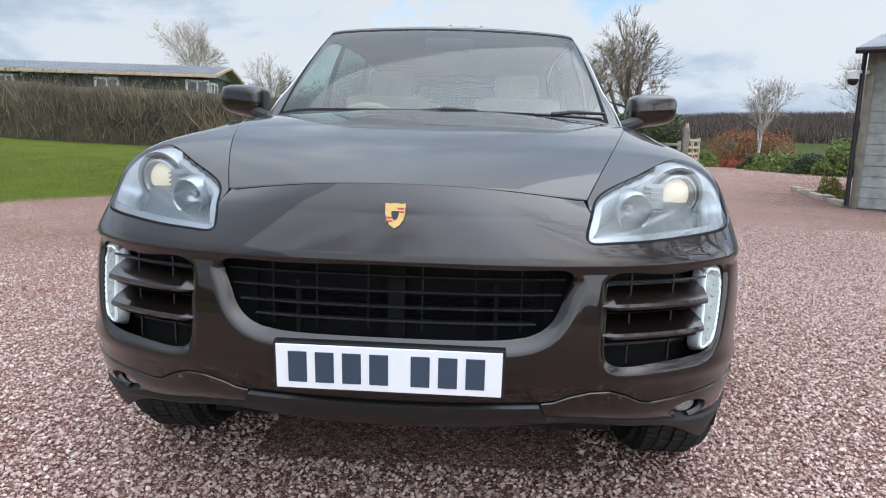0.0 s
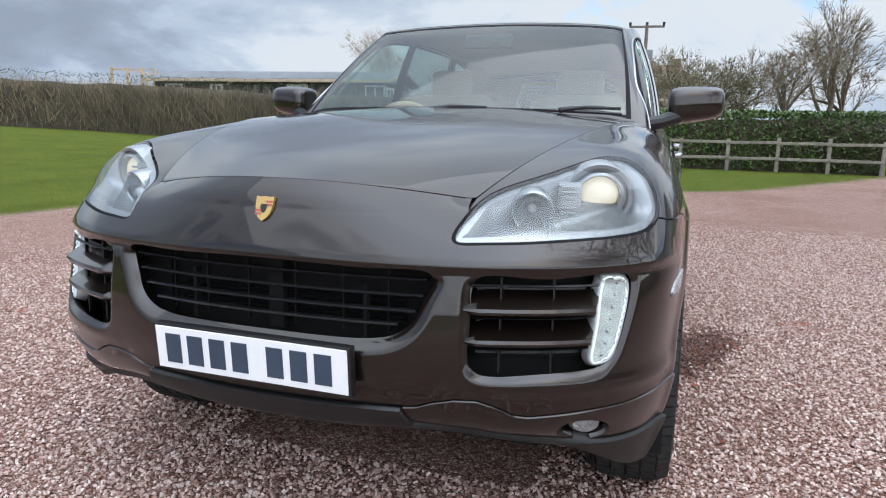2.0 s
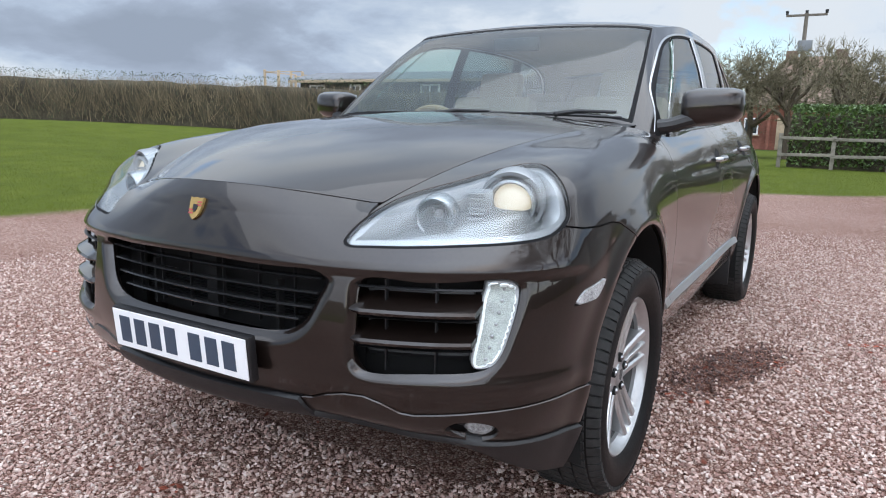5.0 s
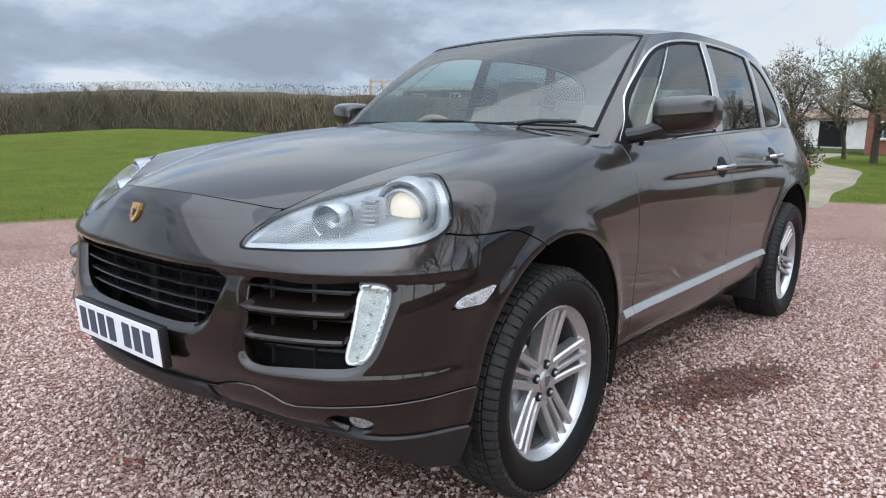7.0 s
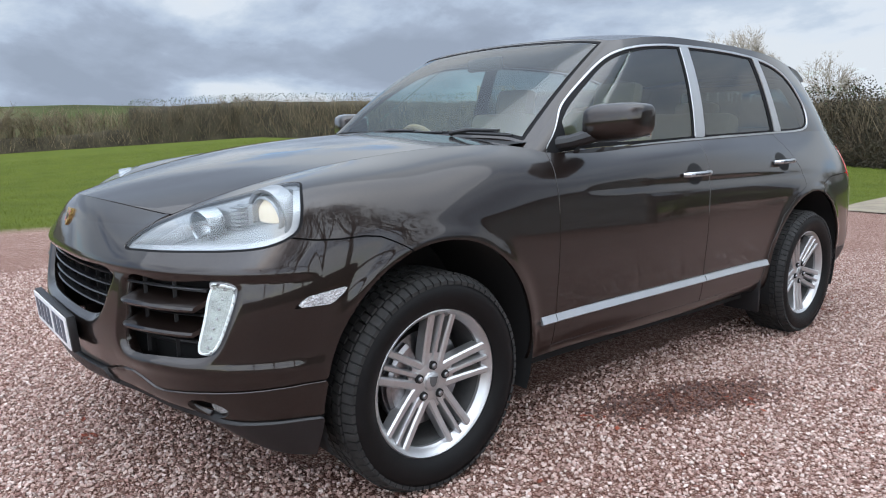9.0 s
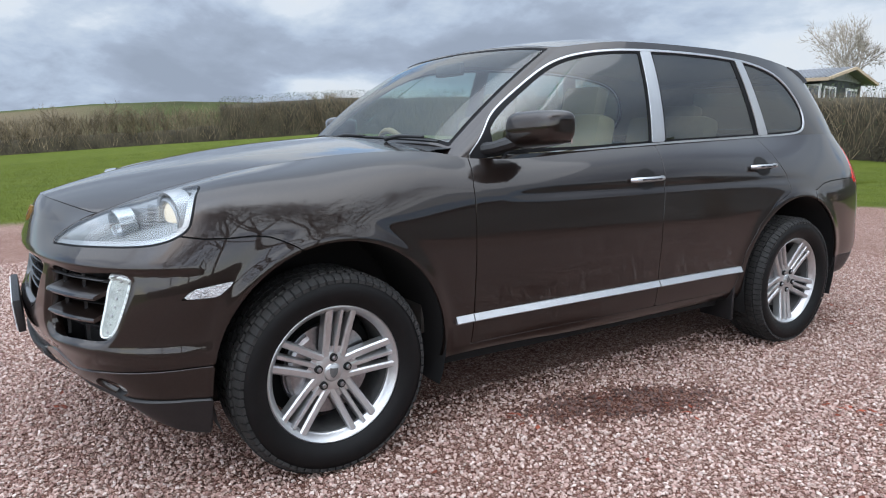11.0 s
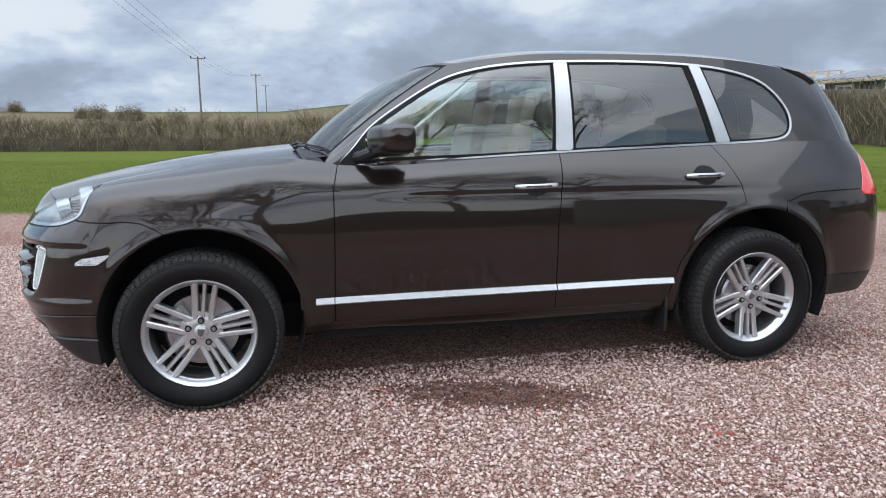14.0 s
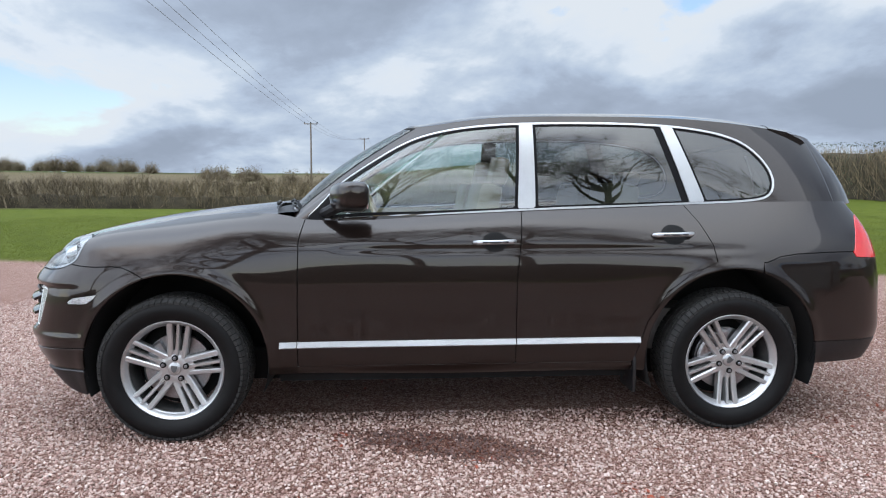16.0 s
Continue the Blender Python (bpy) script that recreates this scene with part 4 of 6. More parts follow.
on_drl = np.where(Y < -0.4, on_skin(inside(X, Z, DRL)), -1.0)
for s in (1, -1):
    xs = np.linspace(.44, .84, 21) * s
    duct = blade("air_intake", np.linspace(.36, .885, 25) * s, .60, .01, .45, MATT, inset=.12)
    wall_x = sorted((s * .455, s * .463))
    bm = box(bmesh.new(), (wall_x[0], nose_y(.46) + .03, .48), (wall_x[1], nose_y(.46) + .24, .80))
    part("duct_wall", bm, MATT, duct, smooth=False)
    for z, dz in ((.699, .0), (.628, .0)):
        b = blade("intake_blade", np.linspace(.446, .752 + (z - .568) * .08, 30) * s, z, .075, .014, PAINT, inset=.000, drop=.030, parent=duct, root=.075)
        b["label"] = "brown painted intake blade"
    for z in (.752, .679, .607):
        blade("slat", np.linspace(.50, .748 + (z - .568) * .08, 20) * s, z, .012, .005, DARK, inset=.03, parent=duct)
    for z in (.735, .66, .585):
        blade("inner_slat", np.linspace(.50, .73, 16) * s, z, .012, .02, DARK, inset=.075, parent=duct)
    for x in (.56, .67):
        bm = box(bmesh.new(), (s * x - .002, nose_y(x) + .04, .55), (s * x + .002, nose_y(x) + .05, .77))
        part("upright", bm, DARK, duct, smooth=False)
    lamp = panel("daytime_lamp", body, on_drl, LAMPGREY, car, (s,), depth=.03, lift=-.002, label="lit upright LED daytime lamp")
    panel("light_frame", body, least(on_drl - .003, .0095 - on_drl), DAYLIGHT, lamp, (s,), depth=.006, lift=.004)
    panel("led_bowl", body, on_drl - .0093, LEDBOWL, lamp, (s,), depth=.0, lift=.002)
    bm = bmesh.new()
    for k in range(7):
        f = k / 6
        x, z = .797 - .020 * f ** 1.3, .752 - .160 * f
        y = float(Y[np.unravel_index(np.argmin((X - x) ** 2 + (Z - z) ** 2 + np.where(Y < -.4, 0, 9)), X.shape)])
        bmesh.ops.create_uvsphere(bm, u_segments=10, v_segments=6, radius=.0045, matrix=Matrix.Translation((s * x, y - .002, z)))
    part("led", bm, LAMPGREY, lamp)
    panel("fog_recess", body, on_fog, DARK, car, (s,), depth=0, lift=-.03)
    fog = bmesh.new()
    aim = Matrix.Translation((s * .745, -.650, .405)) @ Matrix.Rotation(radians(90), 4, "X") @ Matrix.Rotation(radians(s * 25), 4, "Y")
    lathe(fog, [(.0, .012), (.015, .011), (.028, .006), (.034, -.004), (.035, -.02)], aim @ Matrix.Diagonal((1.15, .78, 1, 1)), 28)
    part("fog_lamp", fog, RIBBED, car, "clear oval fog lamp")

    # headlamp: bowl, two lights, ribbed indicator, clear lens
    head = panel("headlamp", body, least(on_lamp + .004), BOWL, car, (s,), depth=0, lift=-.078, label="headlamp with silver bowl and lit projector under a clear lens")
    panel("seal", body, least(on_lamp + .005, .005 - on_lamp), SEAL, head, (s,), depth=.05, lift=-.003)
    panel("bezel", body, least(on_lamp - .004, .024 - on_lamp), LAMPSILVER, head, (s,), depth=.080, lift=-.010)
    panel("clear_lens", body, on_lamp - .004, LENS, head, (s,), depth=0, lift=.001, label="clear plastic lens").visible_shadow = False
    for name, at, r, beam in (("projector", (.728, -.476, .933), .066, BEAM), ("main_beam", (.590, -.622, .900), .044, None)):
        m = Matrix.Translation((s * at[0], at[1], at[2])) @ Matrix.Rotation(radians(90), 4, "X") @ Matrix.Rotation(radians(s * 14), 4, "Y") @ Matrix.Rotation(radians(10), 4, "X")
        bm = bmesh.new()
        if beam:
            lathe(bm, [(r * 1.28, -.05), (r * 1.30, -.005), (r * 1.24, .004), (r * 1.10, .002), (r * 1.05, -.012), (r * .98, -.012), (r * .94, .006), (r * .86, .010), (r * .78, .004), (r * .74, -.02)], m, 48)
            part(name, bm, LAMPSILVER, head)
            bm = bmesh.new()
            lathe(bm, [(r * .74, -.012), (r * .66, -.002), (r * .50, .006), (r * .25, .011), (.0, .012)], m, 40)
            part("lit_lens", bm, BEAM, head, "warm lit projector lens")
        else:
            lathe(bm, [(r * 1.18, -.05), (r * 1.2, -.004), (r * 1.1, .004), (r, .0), (r * .96, -.01), (r * .8, -.028), (r * .5, -.045), (r * .2, -.05), (.0, -.05)], m, 40)
            part(name, bm, REFLECTOR, head)
            bm = bmesh.new()
            bmesh.ops.create_uvsphere(bm, u_segments=14, v_segments=8, radius=.011, matrix=m @ Matrix.Translation((0, 0, -.035)))
            part("bulb_cap", bm, LAMPGREY, head)
    bm = bmesh.new()
    for k in range(6):
        z = .892 + .0125 * k
        box(bm, (s * .657 - .020, -.548, z), (s * .657 + .022, -.518, z + .006), .002, Matrix.Rotation(radians(s * 22), 4, "Z"))
    box(bm, (s * .66 - .030, -.518, .885), (s * .66 + .030, -.508, .968), .003, Matrix.Rotation(radians(s * 22), 4, "Z"))
    part("ribbed_indicator", bm, LAMPSILVER, head)

# number plate with its dark holder; the characters become plain bars
plate_tilt = Matrix.Rotation(radians(5), 4, "X")
bm = bmesh.new()
box(bm, (-.264, -.012, -.060), (.264, .012, .058), .004)
bm.transform(Matrix.Translation((0, -.918, .557)) @ plate_tilt)
part("plate_holder", bm, DARK, car)
bm = bmesh.new()
box(bm, (-.257, -.0165, -.0535), (.257, -.013, .0535), .0015)
bm.transform(Matrix.Translation((0, -.918, .557)) @ plate_tilt)
plate = part("number_plate", bm, WHITE, car, "white plate with dark blue-grey bars", smooth=False)
for x in (-.207, -.145, -.083, -.021, .073, .135, .197):
    bm = bmesh.new()
    box(bm, (x - .0215, -.0182, -.037), (x + .0215, -.0163, .037), .0004)
    bm.transform(Matrix.Translation((0, -.918, .557)) @ plate_tilt)
    part("bar", bm, NAVY, plate, smooth=False)

# shield badge
crest_m = Matrix.Translation((0, -.852, .897)) @ Matrix.Rotation(radians(-20), 4, "X")


def shield(w, h, y0, y1, dx=0.0, dz=0.0):
    bm = bmesh.new()
    half = [(0, .5), (.30, .47), (.50, .50), (.49, .12), (.42, -.15), (.26, -.36), (0, -.5)]
    pts = half + [(-a, b) for a, b in half[-2:0:-1]]
    loops = [[bm.verts.new(crest_m @ Vector((dx + a * w, y, dz + b * h))) for a, b in pts] for y in (y0, y1)]
    n = len(pts)
    for j in range(n):
        bm.faces.new((loops[0][j], loops[0][(j + 1) % n], loops[1][(j + 1) % n], loops[1][j]))
    bm.faces.new(loops[0])
    bmesh.ops.recalc_face_normals(bm, faces=bm.faces)
    return bm


badge = part("badge", shield(.047, .060, -.004, .010), GOLD, car, "small gold and red shield badge", smooth=False)
for x, z in ((.013, .014), (-.013, -.008), (.013, -.004), (-.013, .004)):
    bm = bmesh.new()
    if x * z > 0:
        for k in range(2):
            box(bm, (x - .008, -.0052, z - .007 + k * .008), (x + .008, -.0035, z - .003 + k * .008))
        bm.transform(crest_m)
        part("stripe", bm, CRIMSON, badge, smooth=False)
    else:
        bm.free()
part("inner_shield", shield(.017, .022, -.0052, .0), DARK, badge, smooth=False)

# ---- scuttle and wipers ----
bm = bmesh.new()
rows = []
for x in np.linspace(-.74, .74, 41):
    k = abs(x) / .74
    rows.append([bm.verts.new((x, y + .09 * k ** 2.2, z - .02 * k ** 3)) for y, z in ((.40, 1.150), (.445, 1.158), (.49, 1.160), (.53, 1.165))])
for a, b in zip(rows, rows[1:]):
    for j in range(3):
        bm.faces.new((a[j], b[j], b[j + 1], a[j + 1]))
part("scuttle", bm, DARK, car)
for x0, x1 in ((-.30, .34), (.40, .69)):
    bm = bmesh.new()
    line = [(x, .500 + .09 * (abs(x) / .74) ** 2.2, 1.182 - .016 * (abs(x) / .74) ** 2.5) for x in np.linspace(x0, x1, 12)]
    tube(bm, line, .006, 6)
    wiper = part("wiper", bm, DARK, car)
    px = -.06 if x0 < 0 else .47
    bm = bmesh.new()
    tube(bm, [(px, .455, 1.178), (px + .08, .475, 1.190), (px + .22, .505, 1.188)], [.010, .008, .006], 8)
    bmesh.ops.create_uvsphere(bm, u_segments=12, v_segments=8, radius=.012, matrix=Matrix.Translation((px, .455, 1.178)))
    part("wiper_arm", bm, DARK, wiper)

# ---- door mirrors, handles, sill strips ----
for s in (1, -1):
    bm = bmesh.new()
    rows = []
    for i in range(25):
        a = math.pi * i / 24
        ring = []
        for j in range(32):
            b = 2 * math.pi * j / 32
            cx, cy, cz = math.copysign(abs(math.cos(a)) ** .55, math.cos(a)), math.copysign(abs(math.cos(b)) ** .62, math.cos(b)) * math.sin(a) ** .40, math.copysign(abs(math.sin(b)) ** .55, math.sin(b)) * math.sin(a) ** .36
            x = .966 + .112 * cx
            y = .905 + (.112 - .020 * cx) * (cy if cy < 0 else cy * .6) + .02 * cx
            z = 1.222 + (.073 - .008 * cx) * cz + .010 * cx
            ring.append(bm.verts.new((s * x, y, z)))
        rows.append(ring)
    for p, q in zip(rows, rows[1:]):
        for j in range(32):
            bm.faces.new((p[j], p[(j + 1) % 32], q[(j + 1) % 32], q[j]))
    bmesh.ops.remove_doubles(bm, verts=bm.verts, dist=.0003)
    bmesh.ops.recalc_face_normals(bm, faces=bm.faces)
    mirror = part("door_mirror", bm, PAINT, car, "brown door mirror with black arm")
    bm = bmesh.new()
    tube(bm, [(s * .775, .735, 1.135), (s * .83, .76, 1.145), (s * .885, .80, 1.165), (s * .92, .84, 1.185)], [.030, .028, .030, .034], 10)
    part("arm", bm, DARK, mirror)
    bm = bmesh.new()
    box(bm, (s * .885, .962, 1.165), (s * 1.055, .970, 1.280), .003)
    part("mirror_glass", bm, CHROME, mirror)
    for name, y, z in (("front", 1.60, .994), ("rear", 2.535, 1.030)):
        i = np.unravel_index(np.argmin((Y - y) ** 2 + (Z - z) ** 2 + np.where(X > .6, 0, 9)), X.shape)
        x = float(X[i])
        # the recess behind the handle is only its shade, a flat black patch
        in_cup = np.where(X > .6, 1 - np.hypot((Y - y - .004) / .066, (Z - z + .002) / .050), -1.0)
        panel("handle_cup_shade", body, in_cup, MATT, car, (s,), depth=0, lift=.0018, label="flat black patch for the shade in a handle recess")
        bm = bmesh.new()
        line = [(s * (x + o), y + d, z + e) for d, o, e in ((-.105, .006, -.004), (-.09, .026, -.002), (-.03, .036, .0), (.03, .036, .001), (.09, .026, .003), (.105, .006, .004))]
        tube(bm, line, [.010, .0125, .0115, .0115, .0125, .010], 10)
        part("door_handle", bm, SATIN, car, "silver pull handle")
        bm = bmesh.new()
        tube(bm, [(s * (x + .040), y - .065, z), (s * (x + .0455), y, z), (s * (x + .040), y + .065, z + .002)], .0048, 6)
        part("handle_inlay", bm, DARK, car)
    for y0, y1 in ((.518, .602), (.606, 1.712), (1.718, 2.365)):
        bm = bmesh.new()
        rows = []
        for y in np.linspace(y0, y1, 24):
            z = .478 + .006 * (y - .52) / 1.85
            i = np.unravel_index(np.argmin((Y - y) ** 2 + (Z - z) ** 2 + np.where(X > .6, 0, 9)), X.shape)
            x = float(np.interp(y, (.5, .7, 2.2, 2.37), (.912, .9055, .9065, .914)))
            rows.append([bm.verts.new((s * (x + o), y, z + e)) for o, e in ((-.006, -.017), (.012, -.016), (.017, -.011), (.004, .015), (-.006, .016))])
        for p, q in zip(rows, rows[1:]):
            for j in range(4):
                bm.faces.new((p[j], p[j + 1], q[j + 1], q[j]))
        bm.faces.new(rows[0])
        bm.faces.new(rows[-1])
        bmesh.ops.recalc_face_normals(bm, faces=bm.faces)
        part("sill_strip", bm, SATIN, car, "satin silver sill strip")
    bm = box(bmesh.new(), (s * .70, 2.335, .20), (s * .90, 2.355, .42), .008)
    part("mud_flap", bm, DARK, car)

# ---- cabin inside ----
panel("headlining", cabin, least(-on_dlo - .002, -screen - .004, -back_light), LEATHER, car, (1, -1), depth=0, lift=-.022, label="beige inner trim")
panel("roof_lining", roof_sheet, np.full(roof_grid.shape[:2], 1.0), LEATHER, car, (1, -1), depth=0, lift=-.025)
bm = bmesh.new()
box(bm, (-.74, .45, .80), (.74, .98, 1.085), .04)
part("dashboard", bm, DASH, car)
bm = bmesh.new()
bmesh.ops.create_uvsphere(bm, u_segments=24, v_segments=12, radius=1, matrix=Matrix.Translation((-.37, .80, 1.075)) @ Matrix.Diagonal((.22, .16, .065, 1)))
part("instrument_hood", bm, DASH, car)
bm = bmesh.new()
lathe(bm, [(.185 + .016 * math.cos(k), .016 * math.sin(k)) for k in (2 * math.pi * j / 10 for j in range(11))], Matrix.Translation((-.37, .99, 1.045)) @ Matrix.Rotation(radians(-66), 4, "X"), 48)
part("steering_wheel", bm, TAN, car, "tan leather steering wheel")
box_m = Matrix.Rotation(radians(-12), 4, "X")
for x, y, w in ((-.37, 1.60, .25), (.37, 1.60, .25), (-.40, 2.35, .28), (.40, 2.35, .28)):
    bm = bmesh.new()
    box(bm, (x - w, y - .10, .72), (x + w, y + .04, 1.30), .05, box_m)
    box(bm, (x - w, y - .55, .55), (x + w, y + .05, .78), .06)
    seat = part("seat", bm, LEATHER, car, "beige leather seat")
    bm = bmesh.new()
    box(bm, (x - .13, y + .05, 1.28), (x + .13, y + .14, 1.44 if y < 2 else 1.36), .035, box_m)
    part("headrest", bm, LEATHER, seat)
bm = bmesh.new()
box(bm, (-.12, 1.07, 1.49), (.12, 1.10, 1.555), .012)
part("rear_view_mirror", bm, DARK, car)
bm = bmesh.new()
box(bm, (-.76, .45, .40), (.76, 3.5, .62))
part("cabin_floor", bm, DASH, car, smooth=False)
for s in (1, -1):
    bm = box(bmesh.new(), (s * .735, .70, .60), (s * .765, 2.35, 1.11), .01)
    part("door_trim", bm, LEATHER, car)


# ---- the ground: one sheet from the drive to the hills ----
EYE_X, EYE_Y, EYE_Z = 1.8, -1.2, 1.15
LEVEL_AZ = (-180, -140, -118, -100, -90, -80, -73, -65, -59, -46, -36, -20, -10, 0, 20, 60, 120, 180)
LEVEL_EL = (-1.6, -1.6, -1.8, -2.0, -2.0, -1.2, -.7, -.1, -.2, -.5, -.8, -1.1, -1.5, -1.65, -1.7, -1.6, -1.6, -1.6)
SKY_AZ = (-180, -140, -118, -103, -90, -84, -78, -70, -60, -45, -30, -15, 0, 12, 18, 30, 60, 120, 180)
SKY_EL = (1.2, 1.2, 1.1, 1.1, 1.2, 1.8, 2.1, 2.1, 1.9, 1.5, 1.2, 1.0, 1.0, 1.3, 1.7, 1.9, 2.0, 1.4, 1.2)


def ground_z(x, y):
    """Height of the ground: level by the car, rising gently to the field edges and the hills."""
    dx, dy = np.asarray(x, float) - EYE_X, np.asarray(y, float) - EYE_Y
    r, az = np.hypot(dx, dy), np.degrees(np.arctan2(dx, dy))
    far = EYE_Z + 40 * np.tan(np.radians(np.interp(az, LEVEL_AZ, LEVEL_EL)))
    hill = EYE_Z + 260 * np.tan(np.radians(np.interp(az, SKY_AZ, SKY_EL)))
    t = np.clip((r - 9) / 31, 0, 1)
    u = np.clip((r - 45) / 215, 0, 1)
    z = far * t * t * (3 - 2 * t)
    return z + (hill - z) * u * u * (3 - 2 * u)


rr = np.concatenate([np.linspace(0, 9, 30), np.geomspace(9.4, 45, 60), np.geomspace(47, 300, 40), np.geomspace(330, 3500, 14)])
aa = np.radians(np.linspace(-180, 180, 241))
gx, gy = EYE_X + rr[:, None] * np.sin(aa), EYE_Y + rr[:, None] * np.cos(aa)
gz = ground_z(gx, gy)
gv = np.stack([gx, gy, gz], -1).reshape(-1, 3)
gf = [[i * 241 + j, i * 241 + j + 1, (i + 1) * 241 + j + 1, (i + 1) * 241 + j] for i in range(len(rr) - 1) for j in range(240)]

# edge of the gravel towards the lawn, from the field side round to the gate
DRIVE = [(-8.6, -14), (-7.7, -5.5), (-7.25, -1), (-6.95, 1.5), (-6.5, 4.5), (-6.3, 6.6), (-5.0, 8.3), (-2.5, 10.8), (0, 11.9), (1.9, 12.9), (3.4, 15.3), (6.2, 20.5), (7.6, 23.5), (9.0, 28), (11, 33.5), (14, 33), (16, 29), (13, 22), (11, 14), (13, 4), (16, -14)]
GRAVEL = [(0.0, (.25, .140, .117)), (.2, (.37, .233, .196)), (.45, (.48, .332, .285)), (.65, (.54, .400, .347)), (.85, (.60, .472, .418)), (1.0, (.66, .55, .50))]
GRASS = [(0.25, (.062, .082, .013)), (.5, (.090, .114, .017)), (.75, (.122, .140, .023))]
ground_mat = material("ground", (0.3, 0.2, 0.18), rough=0.9, vary=0)
nt = ground_mat.node_tree
bsdf = nt.nodes["Principled BSDF"]
bsdf.inputs["Specular IOR Level"].default_value = 0.08


def gnode(kind, **inputs):
    n = nt.nodes.new(kind)
    for k, v in inputs.items():
        n.inputs[k.replace("_", " ")].default_value = v
    return n


def ramp_node(stops):
    r = nt.nodes.new("ShaderNodeValToRGB")
    r.color_ramp.elements.remove(r.color_ramp.elements[0])
    for i, (p, c) in enumerate(stops):
        e = r.color_ramp.elements[0] if i == 0 else r.color_ramp.elements.new(p)
        e.position, e.color = p, (*c, 1)
    return r


gco = nt.nodes.new("ShaderNodeTexCoord")
cells = gnode("ShaderNodeTexVoronoi", Scale=78.0)
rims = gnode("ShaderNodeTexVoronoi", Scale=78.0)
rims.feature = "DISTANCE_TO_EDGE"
scatter = gnode("ShaderNodeTexNoise", Scale=2.3, Detail=7.0, Roughness=0.65)
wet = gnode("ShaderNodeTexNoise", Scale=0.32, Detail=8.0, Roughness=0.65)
for n in (cells, rims, scatter, wet):
    nt.links.new(gco.outputs["Object"], n.inputs["Vector"])
sep = nt.nodes.new("ShaderNodeSeparateColor")
nt.links.new(cells.outputs["Color"], sep.inputs[0])
stones = ramp_node(GRAVEL)
nt.links.new(sep.outputs[0], stones.inputs["Fac"])
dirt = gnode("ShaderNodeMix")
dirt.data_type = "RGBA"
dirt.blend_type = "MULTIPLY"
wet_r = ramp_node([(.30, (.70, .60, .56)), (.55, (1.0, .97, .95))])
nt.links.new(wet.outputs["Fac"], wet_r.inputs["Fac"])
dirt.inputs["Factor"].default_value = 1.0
gap_shade = ramp_node([(.02, (.26, .175, .15)), (.11, (.74, .69, .67)), (.22, (1, 1, 1))])       # shade in the gaps between the stones, painted as dark reddish edges
nt.links.new(rims.outputs["Distance"], gap_shade.inputs["Fac"])
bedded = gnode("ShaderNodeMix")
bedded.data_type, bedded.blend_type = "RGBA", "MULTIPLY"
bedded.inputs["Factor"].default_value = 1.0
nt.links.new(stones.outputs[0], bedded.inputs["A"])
nt.links.new(gap_shade.outputs[0], bedded.inputs["B"])
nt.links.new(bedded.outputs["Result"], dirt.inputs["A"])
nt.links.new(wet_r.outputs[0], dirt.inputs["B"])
turf_n = gnode("ShaderNodeTexNoise", Scale=1.1, Detail=10.0, Roughness=0.7)
nt.links.new(gco.outputs["Object"], turf_n.inputs["Vector"])
turf = ramp_node(GRASS)
nt.links.new(turf_n.outputs["Fac"], turf.inputs["Fac"])
field_n = gnode("ShaderNodeTexNoise", Scale=0.03, Detail=6.0)
nt.links.new(gco.outputs["Object"], field_n.inputs["Vector"])
crop = ramp_node([(.35, (.036, .038, .015)), (.5, (.048, .062, .017)), (.62, (.042, .054, .014))])
nt.links.new(field_n.outputs["Fac"], crop.inputs["Fac"])
zone = gnode("ShaderNodeAttribute")
zone.attribute_name = "zone"
zsep = nt.nodes.new("ShaderNodeSeparateColor")
nt.links.new(zone.outputs["Color"], zsep.inputs[0])
m1, m2 = gnode("ShaderNodeMix"), gnode("ShaderNodeMix")
for m in (m1, m2):
    m.data_type = "RGBA"
nt.links.new(zsep.outputs[0], m1.inputs["Factor"])
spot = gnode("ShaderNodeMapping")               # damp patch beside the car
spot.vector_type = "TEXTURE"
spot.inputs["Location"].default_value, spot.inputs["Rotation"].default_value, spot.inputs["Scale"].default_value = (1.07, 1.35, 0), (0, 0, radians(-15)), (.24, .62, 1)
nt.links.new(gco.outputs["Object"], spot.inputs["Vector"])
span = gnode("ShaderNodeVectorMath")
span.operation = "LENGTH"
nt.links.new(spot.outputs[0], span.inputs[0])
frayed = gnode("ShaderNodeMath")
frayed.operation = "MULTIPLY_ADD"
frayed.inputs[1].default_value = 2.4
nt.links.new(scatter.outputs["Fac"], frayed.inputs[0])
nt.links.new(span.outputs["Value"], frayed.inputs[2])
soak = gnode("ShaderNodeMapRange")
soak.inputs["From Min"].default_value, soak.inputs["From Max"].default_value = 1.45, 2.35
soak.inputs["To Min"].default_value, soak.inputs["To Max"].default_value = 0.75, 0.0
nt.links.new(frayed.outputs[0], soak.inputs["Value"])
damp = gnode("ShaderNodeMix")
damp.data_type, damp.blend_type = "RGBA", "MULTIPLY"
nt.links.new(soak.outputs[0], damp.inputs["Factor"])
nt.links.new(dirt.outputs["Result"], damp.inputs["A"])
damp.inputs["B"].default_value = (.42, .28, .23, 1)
nt.links.new(damp.outputs["Result"], m1.inputs["A"])
nt.links.new(turf.outputs[0], m1.inputs["B"])
nt.links.new(zsep.outputs[1], m2.inputs["Factor"])
nt.links.new(m1.outputs["Result"], m2.inputs["A"])
nt.links.new(crop.outputs[0], m2.inputs["B"])
m3 = gnode("ShaderNodeMix")
m3.data_type = "RGBA"
stubble = ramp_node([(.35, (.085, .068, .040)), (.6, (.14, .112, .068))])
nt.links.new(turf_n.outputs["Fac"], stubble.inputs["Fac"])
nt.links.new(zsep.outputs[2], m3.inputs["Factor"])
